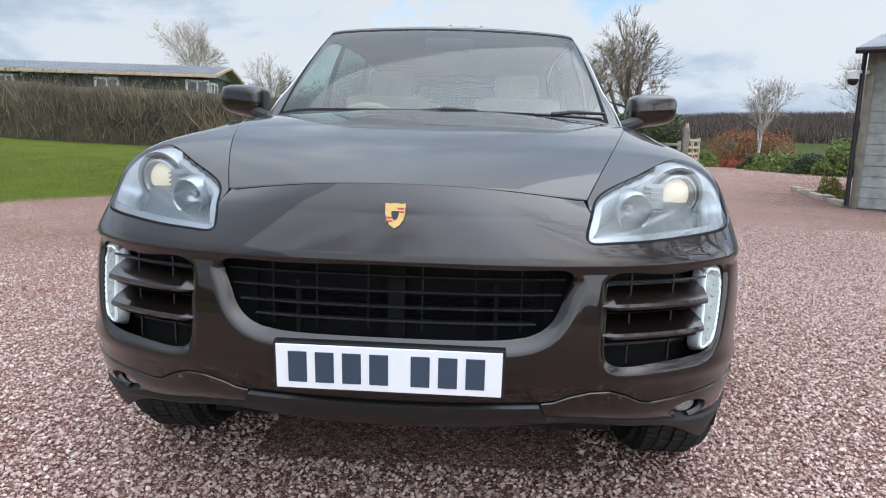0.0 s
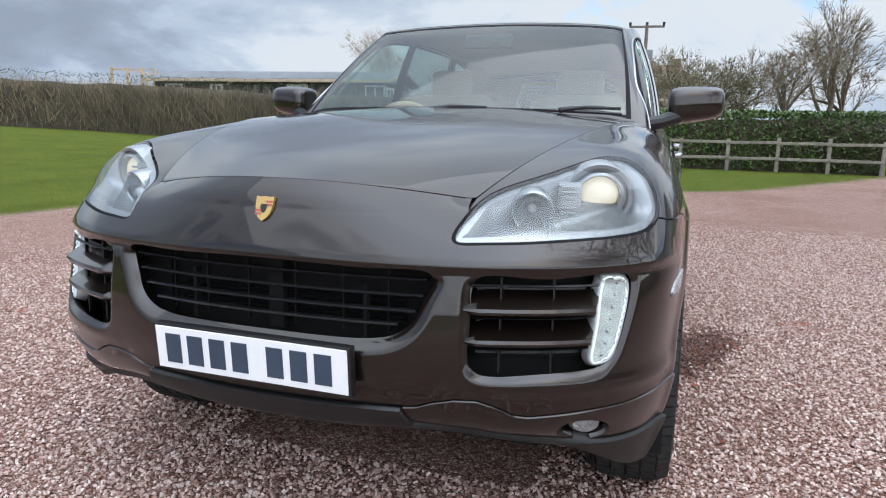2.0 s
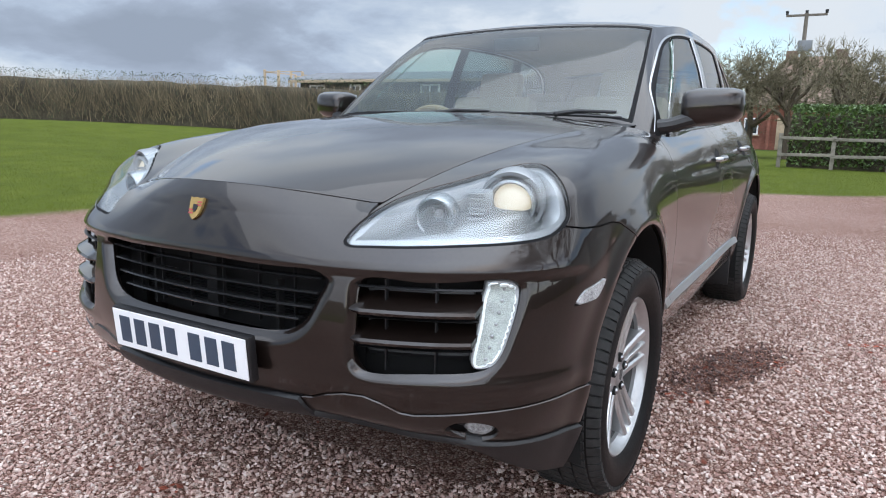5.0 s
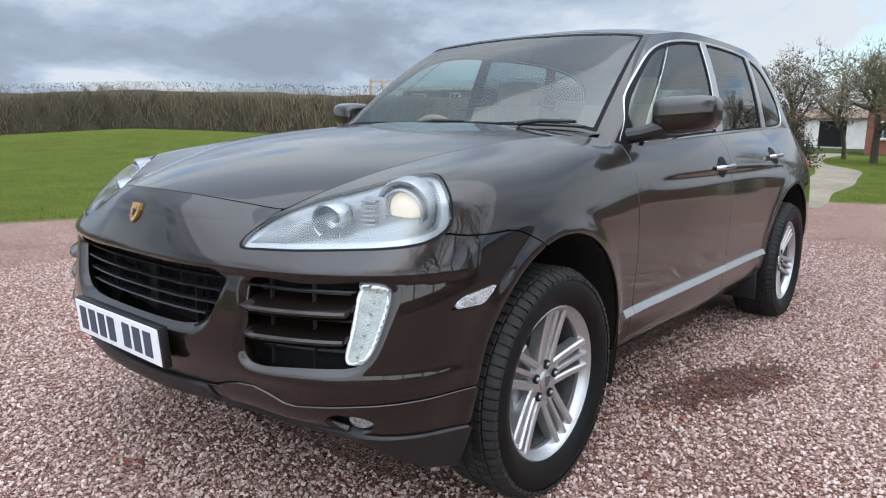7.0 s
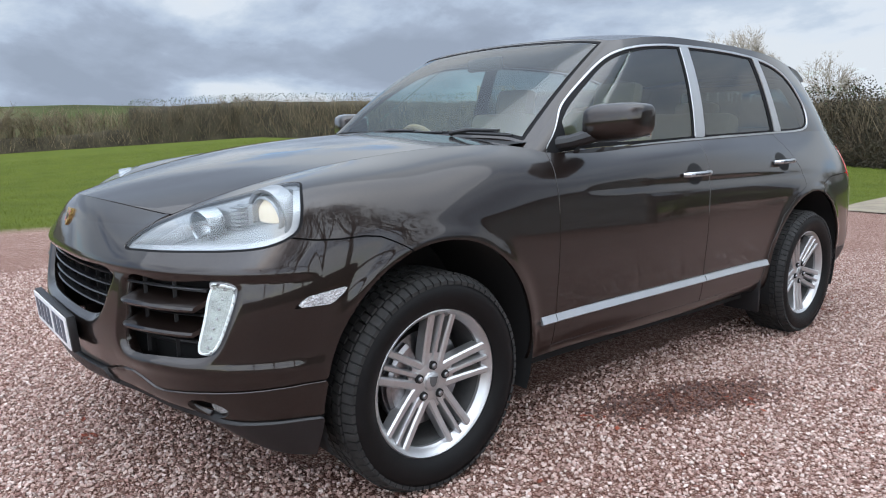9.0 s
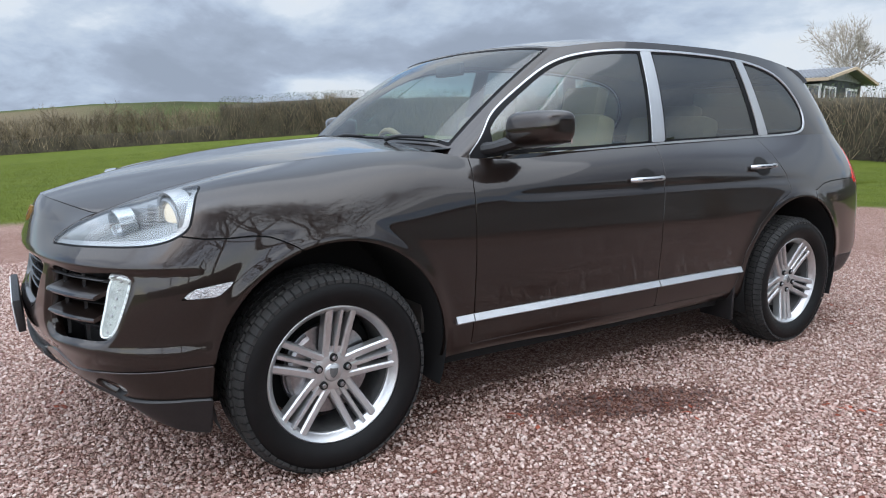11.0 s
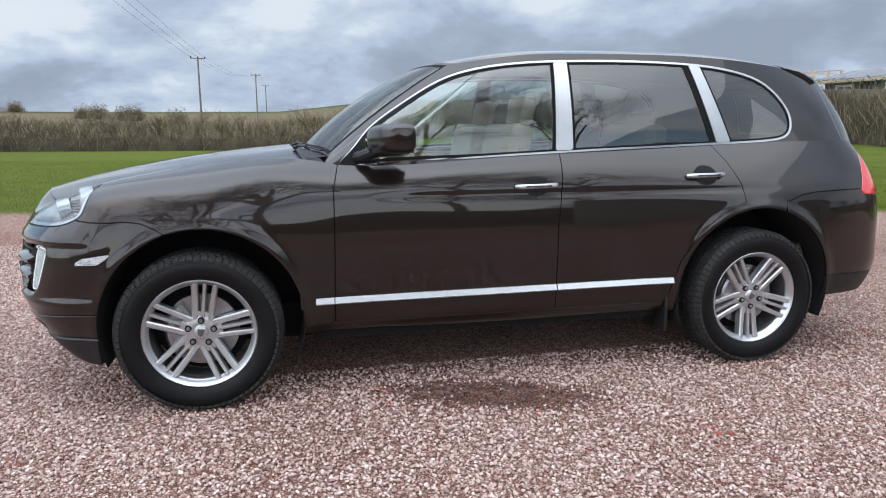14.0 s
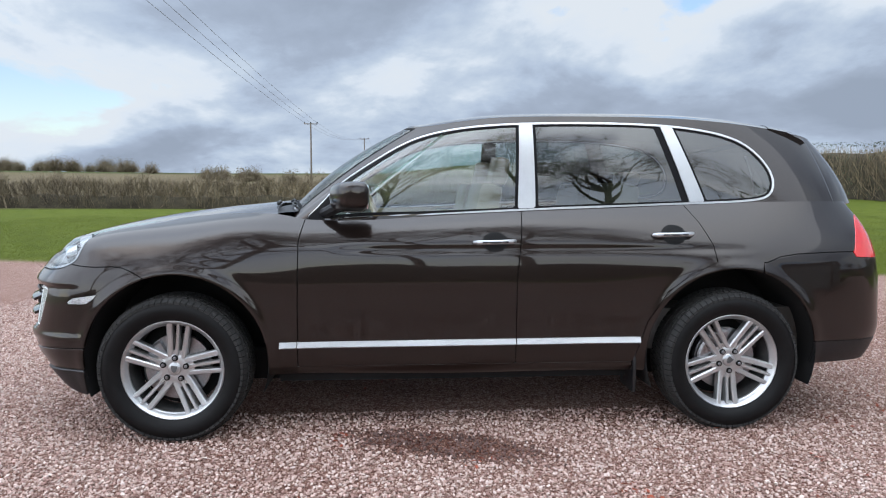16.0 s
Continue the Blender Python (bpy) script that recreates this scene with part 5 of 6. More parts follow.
nt.links.new(m2.outputs["Result"], m3.inputs["A"])
nt.links.new(stubble.outputs[0], m3.inputs["B"])
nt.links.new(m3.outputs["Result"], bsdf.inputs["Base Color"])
dome_r = gnode("ShaderNodeMapRange")
dome_r.interpolation_type = "SMOOTHSTEP"
dome_r.inputs["From Max"].default_value = 0.28
nt.links.new(rims.outputs["Distance"], dome_r.inputs["Value"])
bmp = gnode("ShaderNodeBump", Strength=1.0, Distance=0.006)
nt.links.new(dome_r.outputs[0], bmp.inputs["Height"])
nt.links.new(bmp.outputs[0], bsdf.inputs["Normal"])
ground = raw("ground", gv, gf, ground_mat, None, "pink gravel drive with lawn and fields beyond", True, None, "ground", "structure")
layer = ground.data.attributes.new("zone", "FLOAT_COLOR", "POINT")
d_edge = inside(gv[:, 0], gv[:, 1], rounded(DRIVE, 6))
lawn = np.clip(0.5 - d_edge / 0.3, 0, 1)
rad = np.hypot(gv[:, 0] - EYE_X, gv[:, 1] - EYE_Y)
crops = np.clip((rad - 44) / 4, 0, 1)
g_az = np.degrees(np.arctan2(gv[:, 0] - EYE_X, gv[:, 1] - EYE_Y))
stubble_z = np.clip((rad - 46) / 3, 0, 1) * np.clip((205 - rad) / 20, 0, 1) * np.clip((-80 - g_az) / 6, 0, 1)
layer.data.foreach_set("color", np.stack([lawn, crops, stubble_z, lawn * 0 + 1], 1).ravel())

# ---- materials of the surroundings ----
TWIG = material("bare_twigs", (0.155, 0.122, 0.080), rough=0.9, scale=3, vary=0.25, rand=0.35)
WOODLAND = material("far_bare_trees", (0.085, 0.068, 0.058), rough=0.95, scale=.05, vary=0.3, rand=0.4, spec=0.05)
TWIG_PALE = material("pale_twigs", (0.30, 0.26, 0.21), rough=0.9, scale=3, vary=0.2, rand=0.3)
TWIG_OLIVE = material("lichened_twigs", (0.145, 0.125, 0.075), rough=0.9, scale=3, vary=0.25, rand=0.3)
BIRCH = material("birch_bark", (0.42, 0.40, 0.37), rough=0.8, scale=6, vary=0.35)
BARK = material("bark", (0.085, 0.065, 0.045), rough=0.9, scale=8, vary=0.35, bump=0.5)
# hedge hearts: shade among the twigs put into a dark brown; also hawthorn leaves
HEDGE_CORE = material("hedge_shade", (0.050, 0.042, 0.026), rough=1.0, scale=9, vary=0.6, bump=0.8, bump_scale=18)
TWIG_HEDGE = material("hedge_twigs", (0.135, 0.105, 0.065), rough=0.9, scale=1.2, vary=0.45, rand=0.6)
LAUREL = material("laurel_leaf", (0.060, 0.105, 0.022), rough=0.35, scale=2, vary=0.3, rand=0.5)
IVY = material("ivy_leaf", (0.040, 0.062, 0.020), rough=0.5, scale=2, vary=0.3, rand=0.45)
SHRUB_GREEN = material("shrub_leaf", (0.13, 0.175, 0.03), rough=0.5, scale=2, vary=0.3, rand=0.4)
SHRUB_GOLD = material("golden_leaf", (0.19, 0.17, 0.03), rough=0.6, scale=2, vary=0.3, rand=0.4)
SHRUB_RED = material("dogwood_stem", (0.28, 0.055, 0.030), rough=0.7, scale=2, vary=0.2, rand=0.35)
SHRUB_RUST = material("beech_leaf", (0.24, 0.095, 0.030), rough=0.7, scale=2, vary=0.2, rand=0.35)
BLADE = material("grass_blades", (0.095, 0.119, 0.017), rough=0.8, scale=0.8, vary=0.3, rand=0.22, spec=0.1)
CLAD = material("dark_cladding", (0.030, 0.038, 0.042), rough=0.7, scale=3, vary=0.2)
FELT = material("grey_roofing", (0.19, 0.20, 0.215), rough=0.7, scale=2, vary=0.2)
BARGE = material("pale_timber", (0.40, 0.31, 0.21), rough=0.7, scale=5, vary=0.2)
UPVC = material("white_frame", (0.75, 0.75, 0.74), rough=0.4, scale=5, vary=0.06)
PANE = material("far_window_pane", (0.05, 0.06, 0.07), rough=0.06, scale=3, vary=0.2, spec=0.9)
BRICK = material("red_brick", (0.22, 0.085, 0.058), rough=0.85, scale=6, vary=0.3)
TILE = material("brown_roof_tiles", (0.17, 0.115, 0.085), rough=0.85, scale=4, vary=0.3, bump=0.5, bump_scale=12)
RENDER = material("off_white_wall", (0.62, 0.60, 0.56), rough=0.9, scale=2, vary=0.15)
WEATHER = material("weathered_boards", (0.26, 0.27, 0.25), rough=0.85, scale=9, vary=0.3, bump=0.4, bump_scale=30)
FENCE = material("grey_fence_timber", (0.20, 0.18, 0.145), rough=0.9, scale=8, vary=0.35, bump=0.4, bump_scale=30)
POLE = material("pole_timber", (0.13, 0.11, 0.09), rough=0.85, scale=4, vary=0.25)
STONE = material("stone_edging", (0.36, 0.31, 0.25), rough=0.9, scale=5, vary=0.3, bump=0.4)
PAVE = material("pale_paving", (0.20, 0.165, 0.118), rough=0.9, scale=4, vary=0.25, bump=0.3)
PEBBLE, _ = ramp_colors(material("gravel_stones", (0.4, 0.25, 0.22), rough=0.75, vary=0.1), GRAVEL, 1, island=True)
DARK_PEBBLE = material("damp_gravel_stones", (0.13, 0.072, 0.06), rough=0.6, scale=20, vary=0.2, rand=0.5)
DEAD = material("dead_leaf", (0.20, 0.045, 0.022), rough=0.8, scale=20, vary=0.3, rand=0.5)
rng = np.random.default_rng(7)


def bulk(name, verts, faces, mat, parent=None, label="", smooth=False, category="", kind="", group=""):
    """Many small pieces in one mesh from arrays; faces all have the same number of corners."""
    me = bpy.data.meshes.new(name)
    n, k = faces.shape
    me.vertices.add(len(verts))
    me.vertices.foreach_set("co", np.ascontiguousarray(verts, dtype=np.float32).ravel())
    me.loops.add(n * k)
    me.loops.foreach_set("vertex_index", np.ascontiguousarray(faces, dtype=np.int32).ravel())
    me.polygons.add(n)
    me.polygons.foreach_set("loop_start", np.arange(0, n * k, k, dtype=np.int32))
    me.update(calc_edges=True)
    me.validate()
    me.polygons.foreach_set("use_smooth", [smooth] * n)
    me.materials.append(mat)
    ob = new(name, me)
    ob.parent = parent
    return tagged(ob, label, category, group, kind)


def spikes(a, b, r):
    """Thin three-sided twigs from a to b."""
    d = b - a
    d /= np.linalg.norm(d, axis=1, keepdims=True) + 1e-9
    u = np.cross(d, np.array([0.31, 0.53, 0.79]))
    u /= np.linalg.norm(u, axis=1, keepdims=True) + 1e-9
    w = np.cross(d, u)
    r = np.broadcast_to(r, (len(a),))[:, None]
    ring = [a + r * (u * math.cos(k) + w * math.sin(k)) for k in (0, 2.094, 4.189)]
    v = np.stack(ring + [b], 1).reshape(-1, 3)
    i = np.arange(len(a))[:, None] * 4
    f = np.concatenate([i + np.array([[0, 1, 3]]), i + np.array([[1, 2, 3]]), i + np.array([[2, 0, 3]])])
    return v, f


def leaves(c, size, r=rng):
    """Folded four-cornered leaves at points c."""
    n = len(c)
    u = r.normal(size=(n, 3))
    u /= np.linalg.norm(u, axis=1, keepdims=True)
    w = np.cross(u, r.normal(size=(n, 3)))
    w /= np.linalg.norm(w, axis=1, keepdims=True) + 1e-9
    s = (size * r.uniform(.6, 1.3, n))[:, None]
    up = np.cross(u, w) * s * .25
    v = np.stack([c - u * s, c + w * s * .5 + up, c + u * s, c - w * s * .5 + up], 1).reshape(-1, 3)
    i = np.arange(n)[:, None] * 4
    return v, np.concatenate([i + np.array([[0, 1, 2]]), i + np.array([[0, 2, 3]])])


def limbs(seed, height, spread, levels=5, lean=0.0, first=0.3, shrink=0.76, forks=(3, 5), stout=.016):
    """Segments of a branching tree: a, b, radius at a, level."""
    r = np.random.default_rng(seed)
    out = []

    def grow(p, d, length, rad, level):
        steps = 3 if level < 2 else 2
        for k in range(steps):
            d = d + r.normal(size=3) * (0.10 + 0.05 * level) + np.array([0, 0, .05])
            d /= np.linalg.norm(d)
            q = p + d * length / steps
            out.append((p, q, rad * (1 - .28 * k / steps), rad * (1 - .28 * (k + 1) / steps), level))
            p = q
            if level < levels and (k > 0 or level > 0):
                for _ in range(r.integers(1, 3)):
                    side = r.normal(size=3)
                    side -= d * side.dot(d)
                    side /= np.linalg.norm(side)
                    grow(p, (d * r.uniform(.5, .9) + side * spread * r.uniform(.5, 1.0)), length * shrink * r.uniform(.6, .95), rad * .55, level + 1)
        if level < levels:
            for _ in range(r.integers(*forks)):
                side = r.normal(size=3)
                side -= d * side.dot(d)
                side /= np.linalg.norm(side)
                grow(p, d + side * spread * r.uniform(.4, .9), length * shrink * r.uniform(.7, 1.0), rad * .62, level + 1)

    grow(np.zeros(3), np.array([lean, 0, 1.0]), height * first, height * stout, 0)
    return out


def bare_tree(name, at, seed, height, spread, label, bark=BARK, twig=TWIG, levels=5, lean=0.0, first=.3, leaf=None, leaf_n=0, leaf_size=.05, group="", stout=.016):
    tree = empty(name, label, "tree", (at[0], at[1], float(ground_z(at[0], at[1])) - .05), group)
    segs = limbs(seed, height, spread, levels, lean, first, stout=stout)
    top = max(s[1][2] for s in segs)
    k = height / top
    bm = bmesh.new()
    a, b, rr_ = [], [], []
    for p, q, r0, r1, level in segs:
        if level < 2:
            tube(bm, [p * k, q * k], [r0 * k, r1 * k], 6, cap=False)
        else:
            a.append(p * k)
            b.append(q * k + (q - p) * k * .12)
            rr_.append(max(r0 * k * .62, .004))
    part("trunk", bm, bark, tree)
    a, b = np.array(a), np.array(b)
    v, f = spikes(a, b, np.array(rr_))
    bulk("crown", v, f, twig, tree, kind="stuff")
    if leaf:
        r = np.random.default_rng(seed + 50)
        pick = r.integers(0, len(a), leaf_n)
        v, f = leaves(a[pick] + (b - a)[pick] * r.uniform(0, 1, (leaf_n, 1)) + r.normal(size=(leaf_n, 3)) * .08, leaf_size, r)
        bulk("foliage", v, f, leaf, tree, kind="stuff")
    return tree


def along(path, n, r):
    """n random places along a path, with their left-hand normals."""
    p = np.array(path, float)
    seg = np.linalg.norm(np.diff(p, axis=0), axis=1)
    s = r.uniform(0, seg.sum(), n)
    c = np.concatenate([[0], np.cumsum(seg)])
    i = np.clip(np.searchsorted(c, s) - 1, 0, len(seg) - 1)
    t = ((s - c[i]) / seg[i])[:, None]
    d = (p[i + 1] - p[i]) / seg[i][:, None]
    return p[i] * (1 - t) + p[i + 1] * t, np.stack([-d[:, 1], d[:, 0]], 1), s


def hedge(name, path, height, depth, label, core, twig, per_m, seed, leaf=None, leaf_per_m=0, leaf_size=.06, core_height=.85, thick=.012, top_noise=.15):
    """A clipped or wild hedge: a heart coloured dark as inner shade, upright stems and leaves."""
    r = np.random.default_rng(seed)
    thing = empty(name, label, "hedge", (0, 0, 0))
    p = np.array(path, float)
    length = np.linalg.norm(np.diff(p, axis=0), axis=1).sum()
    n = int(length / .6)
    c = np.concatenate([[0], np.cumsum(np.linalg.norm(np.diff(p, axis=0), axis=1))])
    s = np.linspace(0, length, n)
    pos = np.stack([np.interp(s, c, p[:, k]) for k in (0, 1)], 1)
    d = np.gradient(pos, axis=0)
    d /= np.linalg.norm(d, axis=1, keepdims=True)
    nrm = np.stack([-d[:, 1], d[:, 0]], 1)
    ring = [(-.5, 0), (-.5, .45), (-.42, .85), (-.2, 1), (.2, 1), (.42, .85), (.5, .45), (.5, 0)]
    verts = []
    for i in range(n):
        z0 = float(ground_z(*pos[i])) - .1
        h = height * core_height * (1 + top_noise * noise.noise(Vector((s[i] * .5, seed, 0))))
        for o, z in ring:
            j = 1 + .18 * noise.noise(Vector((s[i] * 1.3, o * 3, z * 3 + seed)))
            xy = pos[i] + nrm[i] * o * depth * .8 * j
            verts.append((xy[0], xy[1], z0 + z * h))
    m = len(ring)
    faces = [[i * m + j, i * m + j + 1, (i + 1) * m + j + 1, (i + 1) * m + j] for i in range(n - 1) for j in range(m - 1)]
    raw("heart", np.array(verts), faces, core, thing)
    q, nn, ss = along(path, int(length * per_m), r)
    off = r.uniform(-.55, .55, len(q))
    a = np.column_stack([q + nn * (off * depth)[:, None], np.zeros(len(q))])
    a[:, 2] = ground_z(a[:, 0], a[:, 1]) + r.uniform(0, .75, len(q)) * height
    wave = 1 + top_noise * np.array([noise.noise(Vector((x * .5, seed, 0))) for x in ss])
    tipz = ground_z(a[:, 0], a[:, 1]) + height * wave * r.uniform(.82, 1.06, len(q))
    run = np.minimum(r.uniform(.3, .9, len(q)) * height * .6, np.maximum(tipz - a[:, 2], .12))
    b = a + np.column_stack([r.normal(size=(len(q), 2)) * .40 * run[:, None] + nn * (np.sign(off) * .10 * run)[:, None], run])
    v, f = spikes(a, b, thick * r.uniform(.6, 1.4, len(q)))
    bulk("brushwood", v, f, twig, thing, kind="stuff")
    if leaf:
        q, nn, ss = along(path, int(length * leaf_per_m), r)
        side = r.uniform(-1, 1, len(q))
        z = r.uniform(.05, 1.0, len(q))
        top_ = r.uniform(0, 1, len(q)) < .28
        o = np.where(top_, side * .5, np.sign(side) * r.uniform(.40, .54, len(q)))
        z = np.where(top_, r.uniform(.93, 1.04, len(q)), z)
        c_ = np.column_stack([q + nn * (o * depth)[:, None], z * height])
        c_[:, 2] += ground_z(c_[:, 0], c_[:, 1])
        v, f = leaves(c_, leaf_size, r)
        bulk("foliage", v, f, leaf, thing, kind="stuff")
    return thing


def bush(name, at, size, seed, label, leaf, stem=TWIG, n=2500, leaf_size=.05, stems=300, group=""):
    """A rounded, uneven shrub of stems and leaves."""
    r = np.random.default_rng(seed)
    thing = empty(name, label, "shrub", (at[0], at[1], float(ground_z(at[0], at[1])) - .03), group)
    sx, sy, sz = size
    th, ph = r.uniform(0, 2 * math.pi, stems), r.uniform(.1, 1.35, stems)
    tip = np.stack([np.cos(th) * np.cos(ph) * sx, np.sin(th) * np.cos(ph) * sy, np.sin(ph) * sz], 1) * r.uniform(.75, 1.05, (stems, 1))
    v, f = spikes(np.column_stack([tip[:, :2] * .15, np.zeros(stems)]), tip, .012 * sz)
    bulk("brushwood", v, f, stem, thing, kind="stuff")
    if leaf:
        u = r.normal(size=(n, 3))
        u /= np.linalg.norm(u, axis=1, keepdims=True)
        u[:, 2] = np.abs(u[:, 2])
        lump = 1 + .16 * np.sin(u[:, 0] * 7 + seed) * np.sin(u[:, 1] * 6) + .1 * np.sin(u[:, 2] * 9)
        c = u * np.array([sx, sy, sz]) * (lump * r.uniform(.72, 1.02, n))[:, None]
        v, f = leaves(c, leaf_size, r)
        bulk("foliage", v, f, leaf, thing, kind="stuff")
    return thing


def place(az, d, eye=(1.2, -2.0)):
    return (eye[0] + d * math.sin(radians(az)), eye[1] + d * math.cos(radians(az)))


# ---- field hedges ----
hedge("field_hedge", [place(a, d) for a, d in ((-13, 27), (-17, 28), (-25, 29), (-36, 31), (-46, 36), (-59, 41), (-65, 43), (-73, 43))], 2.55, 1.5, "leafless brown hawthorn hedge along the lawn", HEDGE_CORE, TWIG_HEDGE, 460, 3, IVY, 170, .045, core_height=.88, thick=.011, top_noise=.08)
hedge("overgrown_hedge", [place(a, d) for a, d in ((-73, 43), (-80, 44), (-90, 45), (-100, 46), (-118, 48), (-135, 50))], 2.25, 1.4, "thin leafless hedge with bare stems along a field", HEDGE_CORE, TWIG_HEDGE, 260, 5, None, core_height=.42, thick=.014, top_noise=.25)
r5 = np.random.default_rng(5)
stems = []
for k, az in enumerate(np.linspace(-76, -126, 44)):
    at = place(az + r5.uniform(-.5, .5), 44.3 + r5.uniform(-.6, .8) + max(0, (-az - 80)) * .08)
    if k < 5:
        stems.append(bare_tree("hedge_tree", at, 100 + k, 2.6, .8, "bare hawthorn stem in a field hedge", TWIG, TWIG, 3, .1 * (k - 2), .26, group="bare trees in the field hedge"))
    else:
        copy_thing(stems[k % 5], Matrix.Translation((*at, float(ground_z(*at)) - .05)) @ Matrix.Rotation(r5.uniform(0, 6), 4, "Z") @ Matrix.Scale(r5.uniform(.75, 1.15), 4))


for k, (az, d, size) in enumerate(((-12.6, 27.0, (1.5, 1.1, 2.35)), (-14.6, 27.4, (1.7, 1.2, 2.6)), (-17.0, 27.8, (1.7, 1.2, 2.55)))):
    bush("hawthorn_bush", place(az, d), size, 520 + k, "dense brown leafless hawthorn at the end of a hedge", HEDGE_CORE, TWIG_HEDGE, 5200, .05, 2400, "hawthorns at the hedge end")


# ---- laurel hedge with post and rail fence, and the field gate ----
L0, L1 = (-.3, 24.0), (7.4, 23.9)
hedge("laurel_hedge", [L0, (2.5, 24.1), (5, 24.1), L1], 2.0, 1.1, "clipped glossy green laurel hedge behind a fence", HEDGE_CORE, TWIG_OLIVE, 20, 8, LAUREL, 1300, .075, core_height=.93)


def fence_run(p0, p1, posts, rails=(.45, .98)):
    thing = empty("post_and_rail_fence", "weathered grey timber post and rail fence", "fence", (0, 0, 0))
    p0, p1 = Vector((*p0, 0)), Vector((*p1, 0))
    d = (p1 - p0)
    turn = Matrix.Rotation(math.atan2(d.y, d.x), 4, "Z")
    for k in range(posts):
        c = p0 + d * k / (posts - 1)
        z = float(ground_z(c.x, c.y))
        bm = box(bmesh.new(), (-.06, -.05, -.15), (.06, .05, 1.12 + .05 * math.sin(k * 5)), .01)
        bm.transform(Matrix.Translation((c.x, c.y, z)) @ turn @ Matrix.Rotation(radians(1.5 * math.sin(k * 3)), 4, "Y"))
        part("post", bm, FENCE, thing)
    for k in range(posts - 1):
        c = p0 + d * (k + .5) / (posts - 1)
        for h in rails:
            bm = box(bmesh.new(), (-d.length / (posts - 1) / 2 - .05, -.085, h - .05), (d.length / (posts - 1) / 2 + .05, -.05, h + .05), .008)
            bm.transform(Matrix.Translation((c.x, c.y, float(ground_z(c.x, c.y)))) @ turn @ Matrix.Rotation(radians(1.0 * math.sin(k * 7 + h * 9)), 4, "Y"))
            part("rail", bm, FENCE, thing)
    return thing


fence_run((-.5, 23.1), (7.2, 23.0), 6)
gate = empty("field_gate", "open pale timber five-bar field gate", "gate", (7.5, 23.2, 0))
gate_m = Matrix.Rotation(radians(62), 4, "Z")
for h in (.22, .42, .64, .88, 1.15):
    bm = box(bmesh.new(), (0, -.02, h - .045), (2.4, .02, h + .045), .006)
    bm.transform(gate_m)
    part("bar", bm, BARGE, gate)
for x, h in ((.05, 1.75), (2.36, 1.25), (1.2, 1.18)):
    bm = box(bmesh.new(), (x - .05, -.05, .05), (x + .05, .05, h), .008)
    bm.transform(gate_m)
    part("stile", bm, BARGE, gate)
bm = bmesh.new()
tube(bm, [(.1, .03, 1.65), (1.2, .03, .9), (2.3, .03, .25)], .04, 4)
bm.transform(gate_m)
part("brace", bm, BARGE, gate)
bm = box(bmesh.new(), (-.12, -.12, -.2), (.1, .1, 1.6), .02)
part("gate_post", bm, FENCE, gate)

# ---- lodge behind the hedge ----
lodge = empty("timber_lodge", "long single-storey dark timber lodge with grey roof behind a hedge", "lodge", (0, 0, 0))
LX0, LX1, LY0, LY1 = -22.6, -11.4, 25.55, 29.75
LZ = float(ground_z(-16, 28))
bm = box(bmesh.new(), (LX0, LY0, LZ - .3), (LX1, LY1, 3.290))
part("wall", bm, CLAD, lodge, smooth=False)
bm = bmesh.new()
ridge_v = []
for x in (LX0 - .35, LX1 + .45):
    ridge_v.append([bm.verts.new(p) for p in ((x, LY0 - .45, 3.260), (x, (LY0 + LY1) / 2, 3.760), (x, LY1 + .45, 3.260), (x, LY1 + .45, 3.170), (x, (LY0 + LY1) / 2, 3.650), (x, LY0 - .45, 3.170))])
for j in range(6):
    bm.faces.new((ridge_v[0][j], ridge_v[0][(j + 1) % 6], ridge_v[1][(j + 1) % 6], ridge_v[1][j]))
bm.faces.new(ridge_v[0])
bm.faces.new(ridge_v[1][::-1])
bmesh.ops.recalc_face_normals(bm, faces=bm.faces)
part("roof", bm, FELT, lodge, smooth=False)
bm = box(bmesh.new(), (LX0 - .4, LY0 - .50, 3.120), (LX1 + .5, LY0 - .455, 3.250), .01)
part("fascia", bm, BARGE, lodge)
bm = bmesh.new()
for x in np.arange(LX0 - .3, LX1 + .4, .18):
    tube(bm, [(x, LY0 - .47, 3.275), (x, (LY0 + LY1) / 2, 3.780)], .03, 5)
tagged(part("roof_rib", bm, FELT, lodge), kind="stuff")
g0 = bmesh.new()
f0 = [g0.verts.new(p) for p in ((LX1 + .01, LY0, 3.250), (LX1 + .01, LY1, 3.250), (LX1 + .01, (LY0 + LY1) / 2, 3.690))]
f1 = [g0.verts.new((LX1 + .05, v.co.y, v.co.z)) for v in f0]
g0.faces.new(f1)
for j in range(3):
    g0.faces.new((f0[j], f0[(j + 1) % 3], f1[(j + 1) % 3], f1[j]))
part("gable", g0, WEATHER, lodge, smooth=False)
for sgn in (-1, 1):
    bm = bmesh.new()
    ym = (LY0 + LY1) / 2
    tube(bm, [(LX1 + .47, ym + sgn * 2.55, 3.200), (LX1 + .47, ym, 3.720)], .075, 4)
    part("bargeboard", bm, BARGE, lodge)


